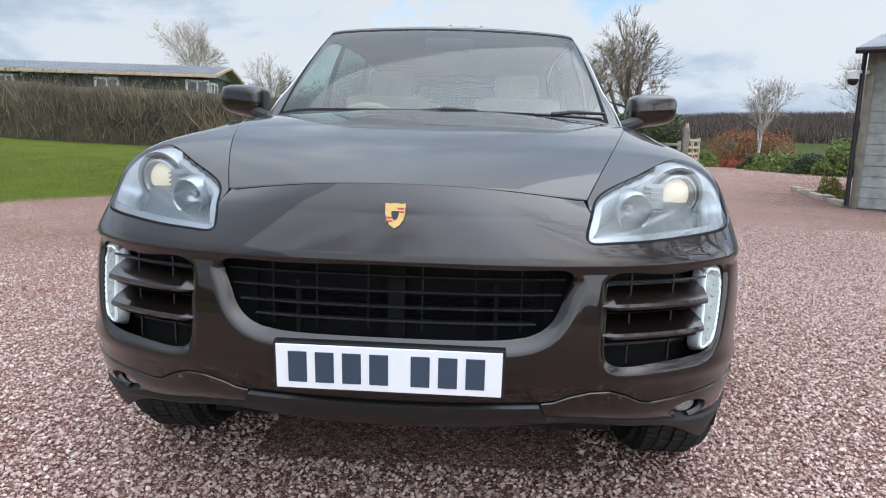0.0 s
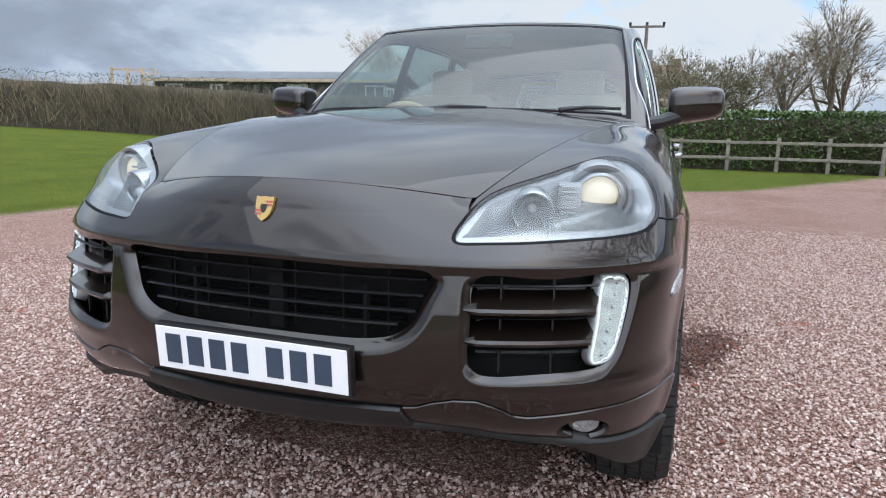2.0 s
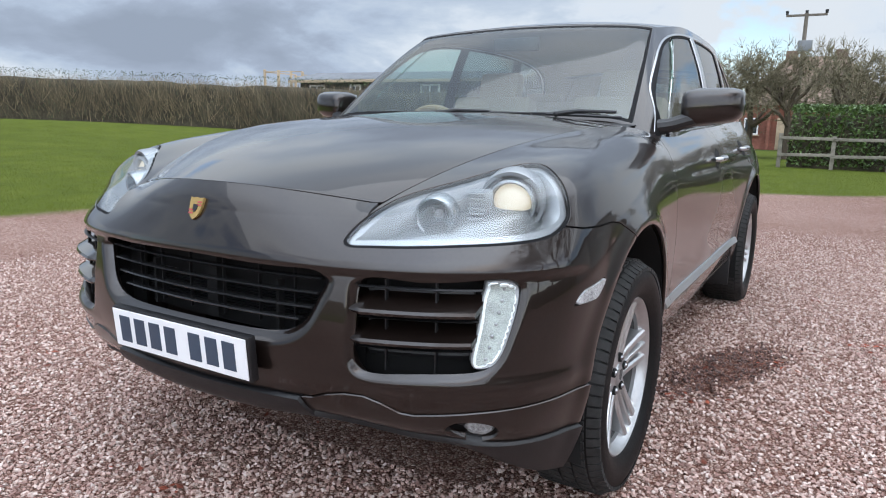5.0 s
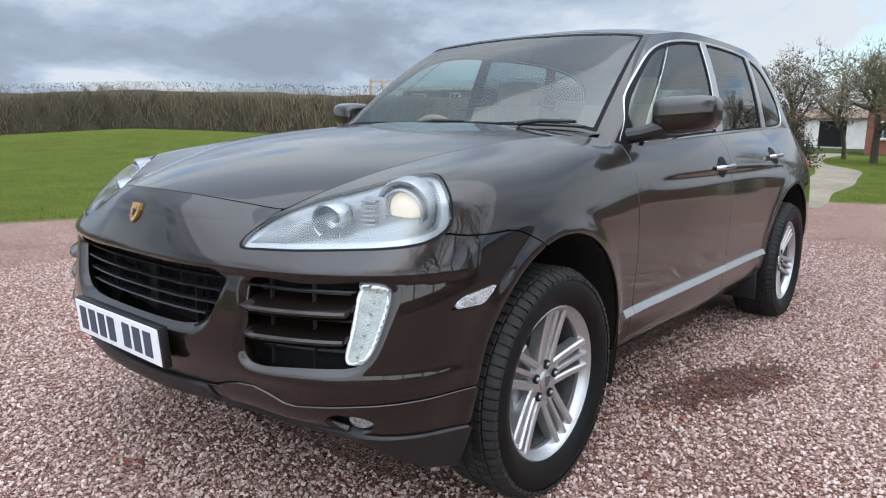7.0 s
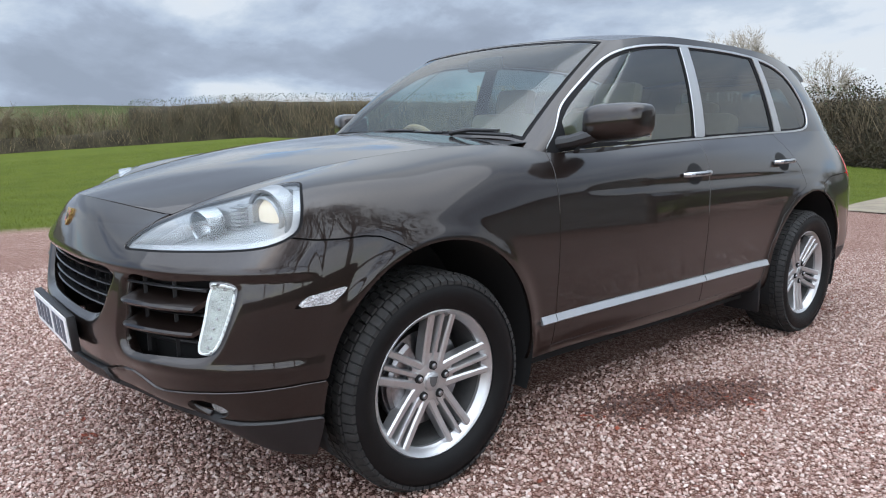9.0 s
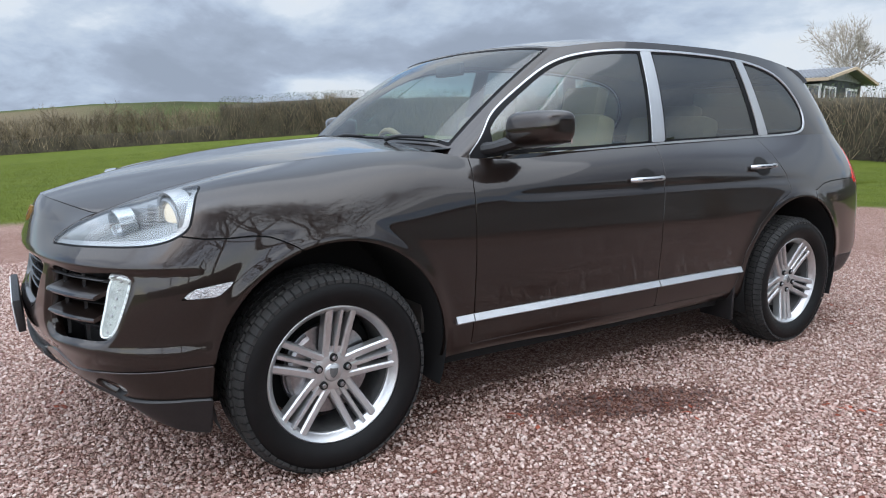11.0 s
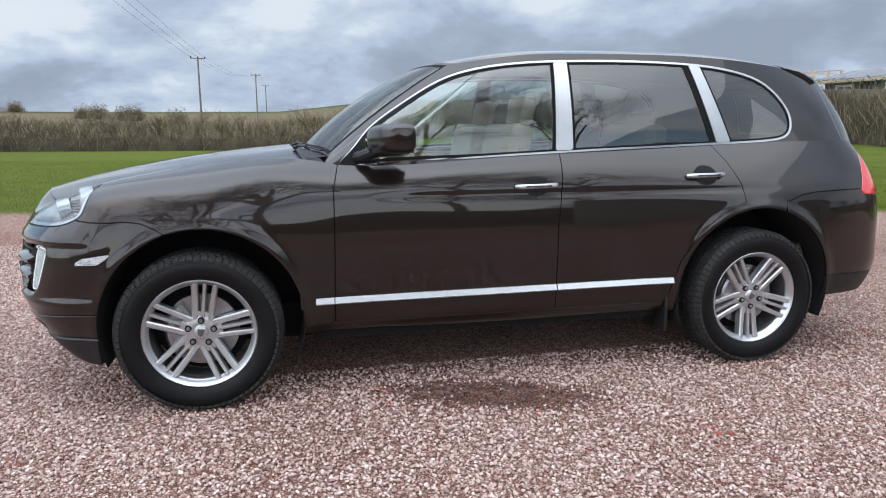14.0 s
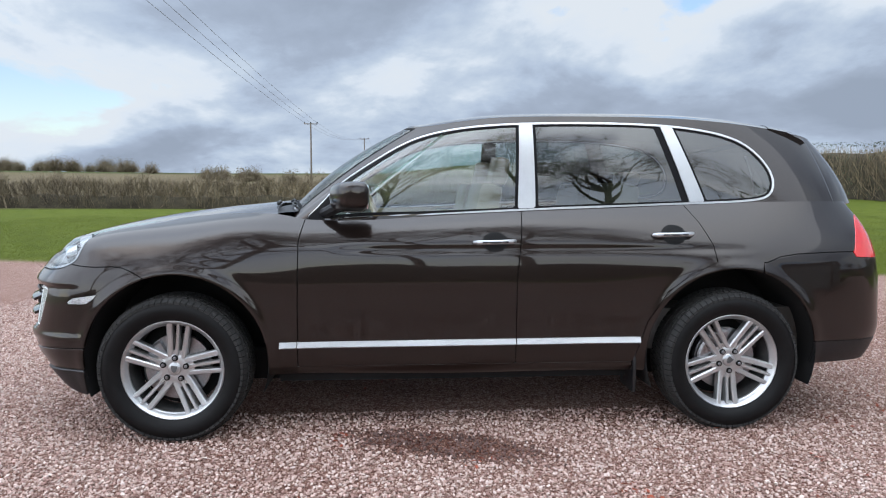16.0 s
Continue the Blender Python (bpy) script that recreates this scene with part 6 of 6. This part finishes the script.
def far_window(parent, x, z, w, h, y, face="y"):
    """A window with its frame and glass, standing proud of a wall that faces -y or +x."""
    m = Matrix.Translation((x, y, z)) if face == "y" else Matrix.Translation((y, x, z)) @ Matrix.Rotation(radians(90), 4, "Z")
    bm = bmesh.new()
    for lo, hi in (((-w / 2, -.05, -h / 2), (w / 2, .0, -h / 2 + .09)), ((-w / 2, -.05, h / 2 - .09), (w / 2, .0, h / 2)), ((-w / 2, -.05, -h / 2 + .09), (-w / 2 + .09, .0, h / 2 - .09)), ((w / 2 - .09, -.05, -h / 2 + .09), (w / 2, .0, h / 2 - .09)), ((-.03, -.045, -h / 2 + .09), (.03, .0, h / 2 - .09))):
        box(bm, lo, hi)
    bm.transform(m)
    win = part("window", bm, UPVC, parent, "white framed window", smooth=False)
    bm = box(bmesh.new(), (-w / 2 + .08, -.02, -h / 2 + .08), (w / 2 - .08, -.008, h / 2 - .08))
    bm.transform(m)
    part("pane", bm, PANE, win, smooth=False)
    bm = box(bmesh.new(), (-w / 2 - .1, -.12, -h / 2 - .07), (w / 2 + .1, .0, -h / 2))
    bm.transform(m)
    part("sill", bm, BARGE, win, smooth=False)


for x, w in ((-21.6, .9), (-19.4, .62), (-15.42, .98), (-11.78, .95)):
    far_window(lodge, x, 2.68, w, .74, LY0)
for y in (26.5, 28.7):
    far_window(lodge, y, 2.62, 1.15, .74, LX1, "x")

lodge.matrix_basis = Matrix.Translation((LX1, LY0, 0)) @ Matrix.Rotation(radians(7), 4, "Z") @ Matrix.Translation((-LX1, -LY0, 0))

# timber climbing frame beside the lodge
fr = empty("climbing_frame", "tall pale timber post frame with netting rails", "frame", (0, 0, 0))
for k, (x, y) in enumerate(((-28.8, 28.0), (-27.9, 28.2), (-27.1, 28.4), (-26.4, 28.6), (-28.4, 30.2), (-26.6, 30.6))):
    part("post", box(bmesh.new(), (x - .06, y - .06, .2), (x + .06, y + .06, 4.25 - .04 * k), .01), BARGE, fr)
for (x0, y0), (x1, y1), z in (((-28.8, 28), (-26.4, 28.6), 4.12), ((-28.4, 30.2), (-26.6, 30.6), 4.0), ((-28.8, 28), (-28.4, 30.2), 4.1), ((-26.4, 28.6), (-26.6, 30.6), 3.95)):
    bm = bmesh.new()
    tube(bm, [(x0, y0, z), (x1, y1, z)], .035, 4)
    part("rail", bm, BARGE, fr)
part("deck", box(bmesh.new(), (-28.9, 27.9, 2.55), (-26.2, 30.7, 2.68), .02), BRICK, fr, "dark red deck edge")

# ---- farmhouse among trees ----
house = empty("farmhouse", "red brick farmhouse with brown tiled roof", "house", (0, 0, 0))
hx0, hy0 = -5.2, 48.0
hz = float(ground_z(hx0, hy0))
part("wall", box(bmesh.new(), (hx0, hy0, hz - .3), (3.4, 56, hz + 3.0)), BRICK, house, smooth=False)
bm = bmesh.new()
lo_ = [bm.verts.new(p) for p in ((hx0 - .4, hy0 - .4, hz + 2.9), (3.8, hy0 - .4, hz + 2.9), (3.8, 56.4, hz + 2.9), (hx0 - .4, 56.4, hz + 2.9))]
hi_ = [bm.verts.new(p) for p in ((hx0 + 2.4, 52, hz + 6.3), (.6, 52, hz + 6.3))]
for q in ((lo_[0], lo_[1], hi_[1], hi_[0]), (lo_[1], lo_[2], hi_[1]), (lo_[2], lo_[3], hi_[0], hi_[1]), (lo_[3], lo_[0], hi_[0]), tuple(lo_[::-1])):
    bm.faces.new(q)
bmesh.ops.recalc_face_normals(bm, faces=bm.faces)
part("roof", bm, TILE, house, smooth=False)
for x in (hx0 + 2.6, .4):
    part("chimney", box(bmesh.new(), (x - .35, 51.7, hz + 5.8), (x + .35, 52.3, hz + 6.7), .02), TILE, house)
far_window(house, -4.3, hz + 1.5, .9, 1.1, hy0)
far_window(house, 1.2, hz + 1.5, 1.2, 1.1, hy0)
part("door", box(bmesh.new(), (-2.75, hy0 - .06, hz), (-1.9, hy0 - .002, hz + 2.05), .01), BARGE, house, "pale timber door")
part("porch_post", box(bmesh.new(), (-3.3, hy0 - .5, hz), (-3.1, hy0 - .003, hz + 2.6), .01), BRICK, house)

barn = empty("white_outbuilding", "low off-white outbuilding with grey roof", "outbuilding", (0, 0, 0))
bx, by = -14.2, 62.0
bz = float(ground_z(bx, by))
part("wall", box(bmesh.new(), (bx, by, bz - .3), (-6.0, 68, bz + 2.4)), RENDER, barn, smooth=False)
bm = bmesh.new()
bv = [[bm.verts.new(p) for p in ((x, by - .4, bz + 2.3), (x, 65, bz + 3.2), (x, 68.4, bz + 2.3))] for x in (bx - .4, -5.6)]
for j in range(3):
    bm.faces.new((bv[0][j], bv[0][(j + 1) % 3], bv[1][(j + 1) % 3], bv[1][j]))
bm.faces.new(bv[0])
bm.faces.new(bv[1])
bmesh.ops.recalc_face_normals(bm, faces=bm.faces)
part("roof", bm, TILE, barn, smooth=False)
# no hole in the wall: a black slab paints the shade inside
part("opening", box(bmesh.new(), (-10.6, by - .03, bz), (-8.6, by - .003, bz + 2.1)), MATT, barn, "near-black slab for the shade inside an open doorway", smooth=False)
far_window(barn, -12.6, bz + 1.4, 1.0, .9, by)

# paved path across the lawn to the houses
pv, pf = [], []
path_c = cubic((0, 1, 2, 3, 4, 5), np.array([(-.95, 10.3), (-1.35, 14.4), (-1.75, 19.5), (-2.9, 25.5), (-4.9, 31), (-6.5, 47)]), np.linspace(0, 5, 60))
for i, (x, y) in enumerate(path_c):
    w = .62 + .05 * math.sin(i * .45)
    for o in (-w, -w * .4, w * .4, w):
        pv.append((x + o, y, float(ground_z(x + o, y)) + (.018 if abs(o) < w else .004)))
for i in range(59):
    for j in range(3):
        pf.append([i * 4 + j, i * 4 + j + 1, i * 4 + j + 5, i * 4 + j + 4])
raw("path", np.array(pv), pf, PAVE, None, "pale worn paved path across the lawn", True, None, "path", "structure")

# ---- trees ----
for k, (az, d, h, sp) in enumerate(((7.0, 40, 7.0, .55), (9.6, 42, 9.2, .5), (11.6, 44, 8.2, .55), (4.6, 46, 7.0, .6))):
    bare_tree("bare_tree", place(az, d), 20 + k, h, sp, "tall leafless tree behind a hedge", BARK, TWIG, 4, 0, .28, IVY, 70, .06, "bare trees behind the laurel hedge")
for k, (az, d, h) in enumerate(((-6.2, 34, 5.2), (-3.6, 33, 5.4), (-.8, 33, 5.2), (1.4, 32, 4.6), (-1.8, 37, 5.6))):
    bare_tree("orchard_tree", place(az, d), 40 + k, h, .95, "gnarled leafless orchard tree with lichened twigs", BARK, TWIG_OLIVE, 4, .1, .2, IVY, 250, .045, "orchard trees before the farmhouse")
for k, (az, d, h) in enumerate(((-11.2, 36, 5.6), (-8.2, 38, 5.4))):
    bare_tree("ivy_tree", place(az, d), 60 + k, h, .9, "spreading leafless tree with ivy on its trunk", BARK, TWIG, 4, 0, .28, IVY, 700, .06, "ivy-clad trees by the path")
for k, (az, d, h) in enumerate(((-24.5, 52, 8.6), (-19.0, 50, 6.2))):
    bare_tree("silver_birch", place(az, d), 70 + k, h, .36, "leafless silver birch with hanging twigs", BIRCH, TWIG_PALE, 4, 0, .3, None, 0, .05, "birches behind the lodge")
for k, (az, d, h) in enumerate(((19.8, 34, 4.4), (26.4, 31, 5.0))):
    bare_tree("young_birch", place(az, d), 80 + k, h, .5, "young leafless birch with pale trunk", BIRCH, TWIG_PALE, 4, 0, .36, None, 0, .05, "birches beside the drive")
for k, (x, y, h) in enumerate(((16, -6.2, 19), (15.4, -1.8, 20), (16.4, 1.9, 18), (15.4, 5.0, 20), (17, 9.5, 19), (18, -13, 17))):
    bare_tree("roadside_tree", (x, y), 90 + k, h, .6, "tall leafless tree across the drive", BARK, BARK, 4, 0, .36, group="bare trees across the drive", stout=.010)
hedge("far_drive_hedge", [(16.8, -24), (17, -5), (17.2, 12), (17, 22)], 1.9, 1.4, "brown leafless hedge across the drive", HEDGE_CORE, TWIG_HEDGE, 90, 12, core_height=.95)
for k, (az, d, h) in enumerate(((-104.0, 150, 4.6), (-103.0, 150, 5.0), (-101.2, 140, 4.6), (-100.4, 140, 4.8), (-97.2, 120, 4.4), *((-110 - .72 * j + .25 * math.sin(j * 2.3), 238 + 9 * math.sin(j * 1.7), 6.4 + 1.7 * math.sin(j * 1.13)) for j in range(13)), (-108.5, 200, 5))):
    bush("skyline_bush", place(az, d), (h * .55, h * .55, h * .62), 200 + k, "bare rounded bush on the skyline", TWIG_OLIVE, TWIG, 500, .14, 700, "bushes on the skyline")
for k, (az, d) in enumerate(((-67.2, 150), (-66.0, 152), (-65.0, 150))):
    bare_tree("skyline_tree", place(az, d), 120 + k, 4.2, .9, "distant leafless tree on the skyline", TWIG, TWIG, 4, 0, .25, group="trees on the skyline")

# ---- shrubs by the far drive ----
for k, (az, d, size, leaf, stem, lab) in enumerate((
        (17.2, 34, (.8, .7, .9), SHRUB_GREEN, TWIG, "variegated pale green shrub beside the gravel drive"), (18.8, 34, (1.3, .8, .75), None, SHRUB_RED, "red-stemmed dogwood shrub beside the gravel drive"),
        (20.4, 33.5, (1.2, .8, .7), None, SHRUB_RED, "red-stemmed dogwood shrub beside the gravel drive"), (19.6, 38, (2.2, 1.5, 2.1), SHRUB_RUST, TWIG, "rust-brown beech shrub beside the gravel drive"),
        (21.6, 38, (2.0, 1.5, 2.2), SHRUB_RUST, TWIG, "rust-brown beech shrub beside the gravel drive"), (17.6, 42, (2.2, 1.6, 1.8), IVY, TWIG_OLIVE, "olive evergreen shrub beside the gravel drive"),
        (21.3, 33, (.9, .8, .75), IVY, TWIG, "dark evergreen shrub beside the gravel drive"), (22.4, 32, (1.2, .9, .9), SHRUB_GREEN, TWIG, "bright green laurel shrub beside the gravel drive"),
        (23.8, 31, (1.2, .9, .9), SHRUB_GREEN, TWIG, "bright green laurel shrub beside the gravel drive"), (25.0, 30, (1.0, .8, .9), IVY, TWIG, "dark evergreen shrub beside the gravel drive"),
        (25.8, 29.5, (.8, .7, .7), None, SHRUB_RED, "red-stemmed dogwood shrub beside the gravel drive"), (26.9, 29, (1.0, .9, 1.7), SHRUB_GREEN, TWIG, "tall green conifer shrub beside the gravel drive"),
        (15.6, 40, (2.5, 1.2, 1.2), IVY, TWIG_OLIVE, "low olive hedge shrub beside the gravel drive"))):
    bush("shrub", place(az, d, (.3, -2.3)), (size[0], size[1], size[2] * .8), 300 + k, lab, leaf, stem, 3200, .055, 420, "shrubs along the far drive")

# wooded hillside across the valley
w_az = np.radians(rng.uniform(9, 60, 42000))
w_d = rng.uniform(95, 235, 42000)
w_p = np.stack([EYE_X + w_d * np.sin(w_az), EYE_Y + w_d * np.cos(w_az)], 1)
w_a = np.column_stack([w_p, ground_z(w_p[:, 0], w_p[:, 1])])
w_b = w_a + np.column_stack([rng.normal(size=(42000, 2)) * .7, rng.uniform(1.0, 2.6, 42000)])
v, f = spikes(w_a, w_b, rng.uniform(.05, .15, 42000))
bulk("woodland", v, f, WOODLAND, None, "bare brown woodland on a far hillside", False, "woodland", "stuff")

# ---- shed by the drive ----
shed = empty("timber_shed", "weathered timber-boarded shed with dark eaves", "shed", (0, 0, 0))
SX, SY = 6.72, 9.95
part("wall", box(bmesh.new(), (SX + .03, SY + .03, -.1), (SX + 6, SY + 7, 2.75)), WEATHER, shed, smooth=False)
for k in range(15):
    z = .02 + k * .185
    bm = box(bmesh.new(), (SX - .012, SY - .012, z), (SX + 5.5, SY + .024, z + .20), .004, Matrix.Rotation(radians(-3.5), 4, "X"))
    part("board", bm, WEATHER, shed, smooth=False)
    bm = box(bmesh.new(), (SX - .012, SY + .03, z), (SX + .024, SY + 6.9, z + .20), .004, Matrix.Rotation(radians(3.5), 4, "Y"))
    part("board", bm, WEATHER, shed, smooth=False)
part("corner_post", box(bmesh.new(), (SX - .05, SY - .05, -.05), (SX + .07, SY + .07, 2.75), .008), FENCE, shed)
bm = bmesh.new()
sv = [[bm.verts.new(p) for p in ((x, SY - .45, 2.72), (x, SY + 3.5, 3.45), (x, SY + 7.4, 2.72), (x, SY + 7.4, 2.62), (x, SY + 3.5, 3.35), (x, SY - .45, 2.62))] for x in (SX - .18, SX + 6.4)]
for j in range(6):
    bm.faces.new((sv[0][j], sv[0][(j + 1) % 6], sv[1][(j + 1) % 6], sv[1][j]))
bm.faces.new(sv[0])
bm.faces.new(sv[1])
bmesh.ops.recalc_face_normals(bm, faces=bm.faces)
part("roof", bm, FELT, shed, smooth=False)
bm = bmesh.new()
tube(bm, [(SX - .2, SY - .5, 2.66), (SX + 6.4, SY - .5, 2.66)], .055, 8)
part("gutter", bm, DARK, shed)
bm = bmesh.new()
tube(bm, [(SX - .06, SY - .48, 2.62), (SX - .10, SY - .12, 2.38), (SX - .10, SY - .12, .05)], .038, 8)
part("downpipe", bm, DARK, shed)
bm = bmesh.new()
lathe(bm, [(.0, .12), (.06, .12), (.085, .10), (.09, .0), (.085, -.02)], Matrix.Translation((SX - .22, SY - .22, 2.24)), 20)
tube(bm, [(SX - .02, SY - .05, 2.34), (SX - .22, SY - .22, 2.34)], .03, 8)
dome = part("dome_housing", bm, UPVC, shed, "white dome housing on a bracket")
bm = bmesh.new()
lathe(bm, [(.085, .0), (.088, -.03), (.07, -.075), (.04, -.10), (.0, -.11)], Matrix.Translation((SX - .22, SY - .22, 2.22)), 20)
part("dome", bm, DARK, dome, "black glossy dome")

bed = empty("planting_bed", "low stone-edged gravel bed beside the shed", "flower bed", (0, 0, 0))
for k in range(8):
    bm = box(bmesh.new(), (-.25, -.09, -.05), (.25, .09, .10 + .02 * math.sin(k * 4)), .022)
    bm.transform(Matrix.Translation((6.80 + .11 * k, 10.45 + .515 * k, 0)) @ Matrix.Rotation(radians(78 + 3 * math.sin(k * 2.7)), 4, "Z"))
    part("edging_stone", bm, STONE, bed)
bush("box_bush", (7.55, 12.5), (.30, .30, .44), 400, "small clipped golden-green box bush", SHRUB_GOLD, TWIG, 1200, .03, 120)


shed.matrix_basis = Matrix.Translation((SX, SY, 0)) @ Matrix.Rotation(radians(-33), 4, "Z") @ Matrix.Translation((-SX, -SY, 0))

# ---- poles and cables ----
def utility_pole(at, top, label, arm=1.0, kit=False):
    x, y = at
    z = float(ground_z(x, y))
    thing = empty("utility_pole", label, "utility pole", (x, y, z), "utility poles")
    bm = bmesh.new()
    tube(bm, [(0, 0, -.2), (0, 0, top - z)], [.15, .10], 10)
    part("pole", bm, POLE, thing)
    turn = Matrix.Rotation(math.atan2(-(x - 2), y + 2), 4, "Z")
    bm = box(bmesh.new(), (-arm, -.06, top - z - .16), (arm, .06, top - z - .04), .01)
    bm.transform(turn)
    part("crossarm", bm, POLE, thing)
    for o in (-arm * .95, 0, arm * .95):
        bm = bmesh.new()
        tube(bm, [(o, 0, top - z - .04), (o, 0, top - z + .16)], [.07, .09], 8)
        bm.transform(turn)
        part("insulator", bm, DARK, thing)
    if kit:
        bm = box(bmesh.new(), (-.30, -.25, top - z - 2.1), (.45, .25, top - z - 1.5), .04)
        bm.transform(turn)
        part("transformer", bm, FELT, thing)
    return thing


utility_pole(place(-3.3, 45), 7.9, "timber utility pole with crossarm and transformer", 1.05, True)
far = [place(-96.5, 100, (4.1, .6)), place(-92.2, 150, (4.1, .6)), place(-91.45, 230, (4.1, .6))]
tops = [10.5, 12.0, 14.4]
for p, t in zip(far, tops):
    utility_pole(p, t, "distant timber utility pole with crossarm", .95)
near_end = (-8.4, -11.7, 12.5)
cable = empty("overhead_cables", "thin dark overhead power cables", "cables", (0, 0, 0))
for o in (-.9, 0, .9):
    bm = bmesh.new()
    tube(bm, [Vector((far[0][0], far[0][1] + o, 10.6)).lerp(Vector((near_end[0], near_end[1] + o, near_end[2])), k) - Vector((0, 0, 0.6 * 4 * k * (1 - k))) for k in np.linspace(0, 1, 16)], .012, 4)
    part("cable", bm, POLE, cable)
    for a, b, z0, z1 in ((far[0], far[1], 10.6, 12.1), (far[1], far[2], 12.1, 14.5)):
        bm = bmesh.new()
        tube(bm, [Vector((a[0], a[1] + o, z0)).lerp(Vector((b[0], b[1] + o, z1)), k) - Vector((0, 0, 1.2 * 4 * k * (1 - k))) for k in np.linspace(0, 1, 10)], .012, 4)
        part("cable", bm, POLE, cable)

# ---- lawn blades along the edges of the drive ----
n = 120000
c = np.stack([-4.6 - 24 * rng.uniform(0, 1, n) ** 1.8, rng.uniform(-14, 16, n)], 1)
c2 = np.stack([rng.uniform(-9, 7, 40000), 8 + 16 * rng.uniform(0, 1, 40000) ** 1.3], 1)
c = np.vstack([c, c2])
de = inside(c[:, 0], c[:, 1], rounded(DRIVE, 4))
on_path = np.abs(c[:, 0] - np.interp(c[:, 1], path_c[:, 1], path_c[:, 0])) < .8
keep = (de < rng.normal(0, .06, len(c))) & ~(on_path & (c[:, 1] > 10.8))
c = c[keep]
a = np.column_stack([c, ground_z(c[:, 0], c[:, 1]) - .005])
b = a + np.column_stack([rng.normal(size=(len(c), 2)) * .022, rng.uniform(.025, .065, len(c))])
v, f = spikes(a, b, rng.uniform(.002, .004, len(c)))
bulk("grass", v, f, BLADE, None, "short green lawn grass", False, "grass", "stuff")

# ---- loose gravel near the car ----
def pebbles(c, lo, hi, r):
    """Irregular eight-cornered stones lying at points c."""
    n = len(c)
    corner = np.array([(x, y, z) for z in (-1, 1) for y in (-1, 1) for x in (-1, 1)], float)
    s = r.uniform(lo, hi, (n, 1, 1)) * np.array([1.0, .78, .58]) * .5
    v = corner[None] * s * r.uniform(.50, 1.0, (n, 8, 3))
    q = r.normal(size=(n, 4)) * np.array([1, .28, .28, 1])
    q /= np.linalg.norm(q, axis=1, keepdims=True)
    w, x, y, z = q.T
    R_ = np.stack([1 - 2 * (y * y + z * z), 2 * (x * y - z * w), 2 * (x * z + y * w), 2 * (x * y + z * w), 1 - 2 * (x * x + z * z), 2 * (y * z - x * w), 2 * (x * z - y * w), 2 * (y * z + x * w), 1 - 2 * (x * x + y * y)], 1).reshape(n, 3, 3)
    v = np.einsum("nij,nkj->nki", R_, v) + c[:, None]
    i = np.arange(n)[:, None] * 8
    quads = np.array([(4, 5, 7, 6), (0, 1, 5, 4), (2, 6, 7, 3), (0, 4, 6, 2), (1, 3, 7, 5)])
    return v.reshape(-1, 3), (i[:, :, None] + quads[None]).reshape(-1, 4)


n = 340000
c = np.stack([rng.uniform(-4.2, 5.4, n), rng.uniform(-3.0, 6.6, n)], 1)
walk_line = np.array([(.2, -2.4), (1.2, -2.1), (2.4, -1.5), (3.4, -.6), (4.1, .6), (4.3, 1.1)])
dist = np.min([np.hypot(c[:, 0] - x, c[:, 1] - y) for x, y in walk_line], axis=0)
under = (np.abs(c[:, 0]) < .55) & (c[:, 1] > -.3) & (c[:, 1] < 3.4)
keep = ~under & (rng.uniform(0, 1, n) < np.clip(1.35 - dist / 5.2, 0, 1)) & (dist > .25)
c = c[keep]
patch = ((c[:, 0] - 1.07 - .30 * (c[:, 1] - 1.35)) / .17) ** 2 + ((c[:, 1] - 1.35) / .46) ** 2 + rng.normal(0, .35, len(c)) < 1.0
z = rng.uniform(.001, .010, len(c))
v, f = pebbles(np.column_stack([c, z])[~patch], .0080, .0178, rng)
bulk("gravel", v, f, PEBBLE, None, "loose pink and grey crushed stone gravel", False, "gravel", "stuff")
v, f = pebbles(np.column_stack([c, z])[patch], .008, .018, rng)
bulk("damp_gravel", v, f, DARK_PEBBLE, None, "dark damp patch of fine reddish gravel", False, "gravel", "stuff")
c = np.stack([rng.uniform(-3, 5, 300), rng.uniform(-2.6, 5, 300)], 1)
c = np.vstack([c] + [c[k] + rng.normal(size=(int(rng.integers(3, 14)), 2)) * (.05, .03) for k in range(70)])
c = np.column_stack([c, rng.uniform(.012, .020, len(c))])
v, f = leaves(c, .018)
v[:, 2] = .012 + (v[:, 2] - .012) * .35
bulk("fallen_leaves", v, f, DEAD, None, "small dead red-brown leaves on gravel", False, "leaves", "stuff")
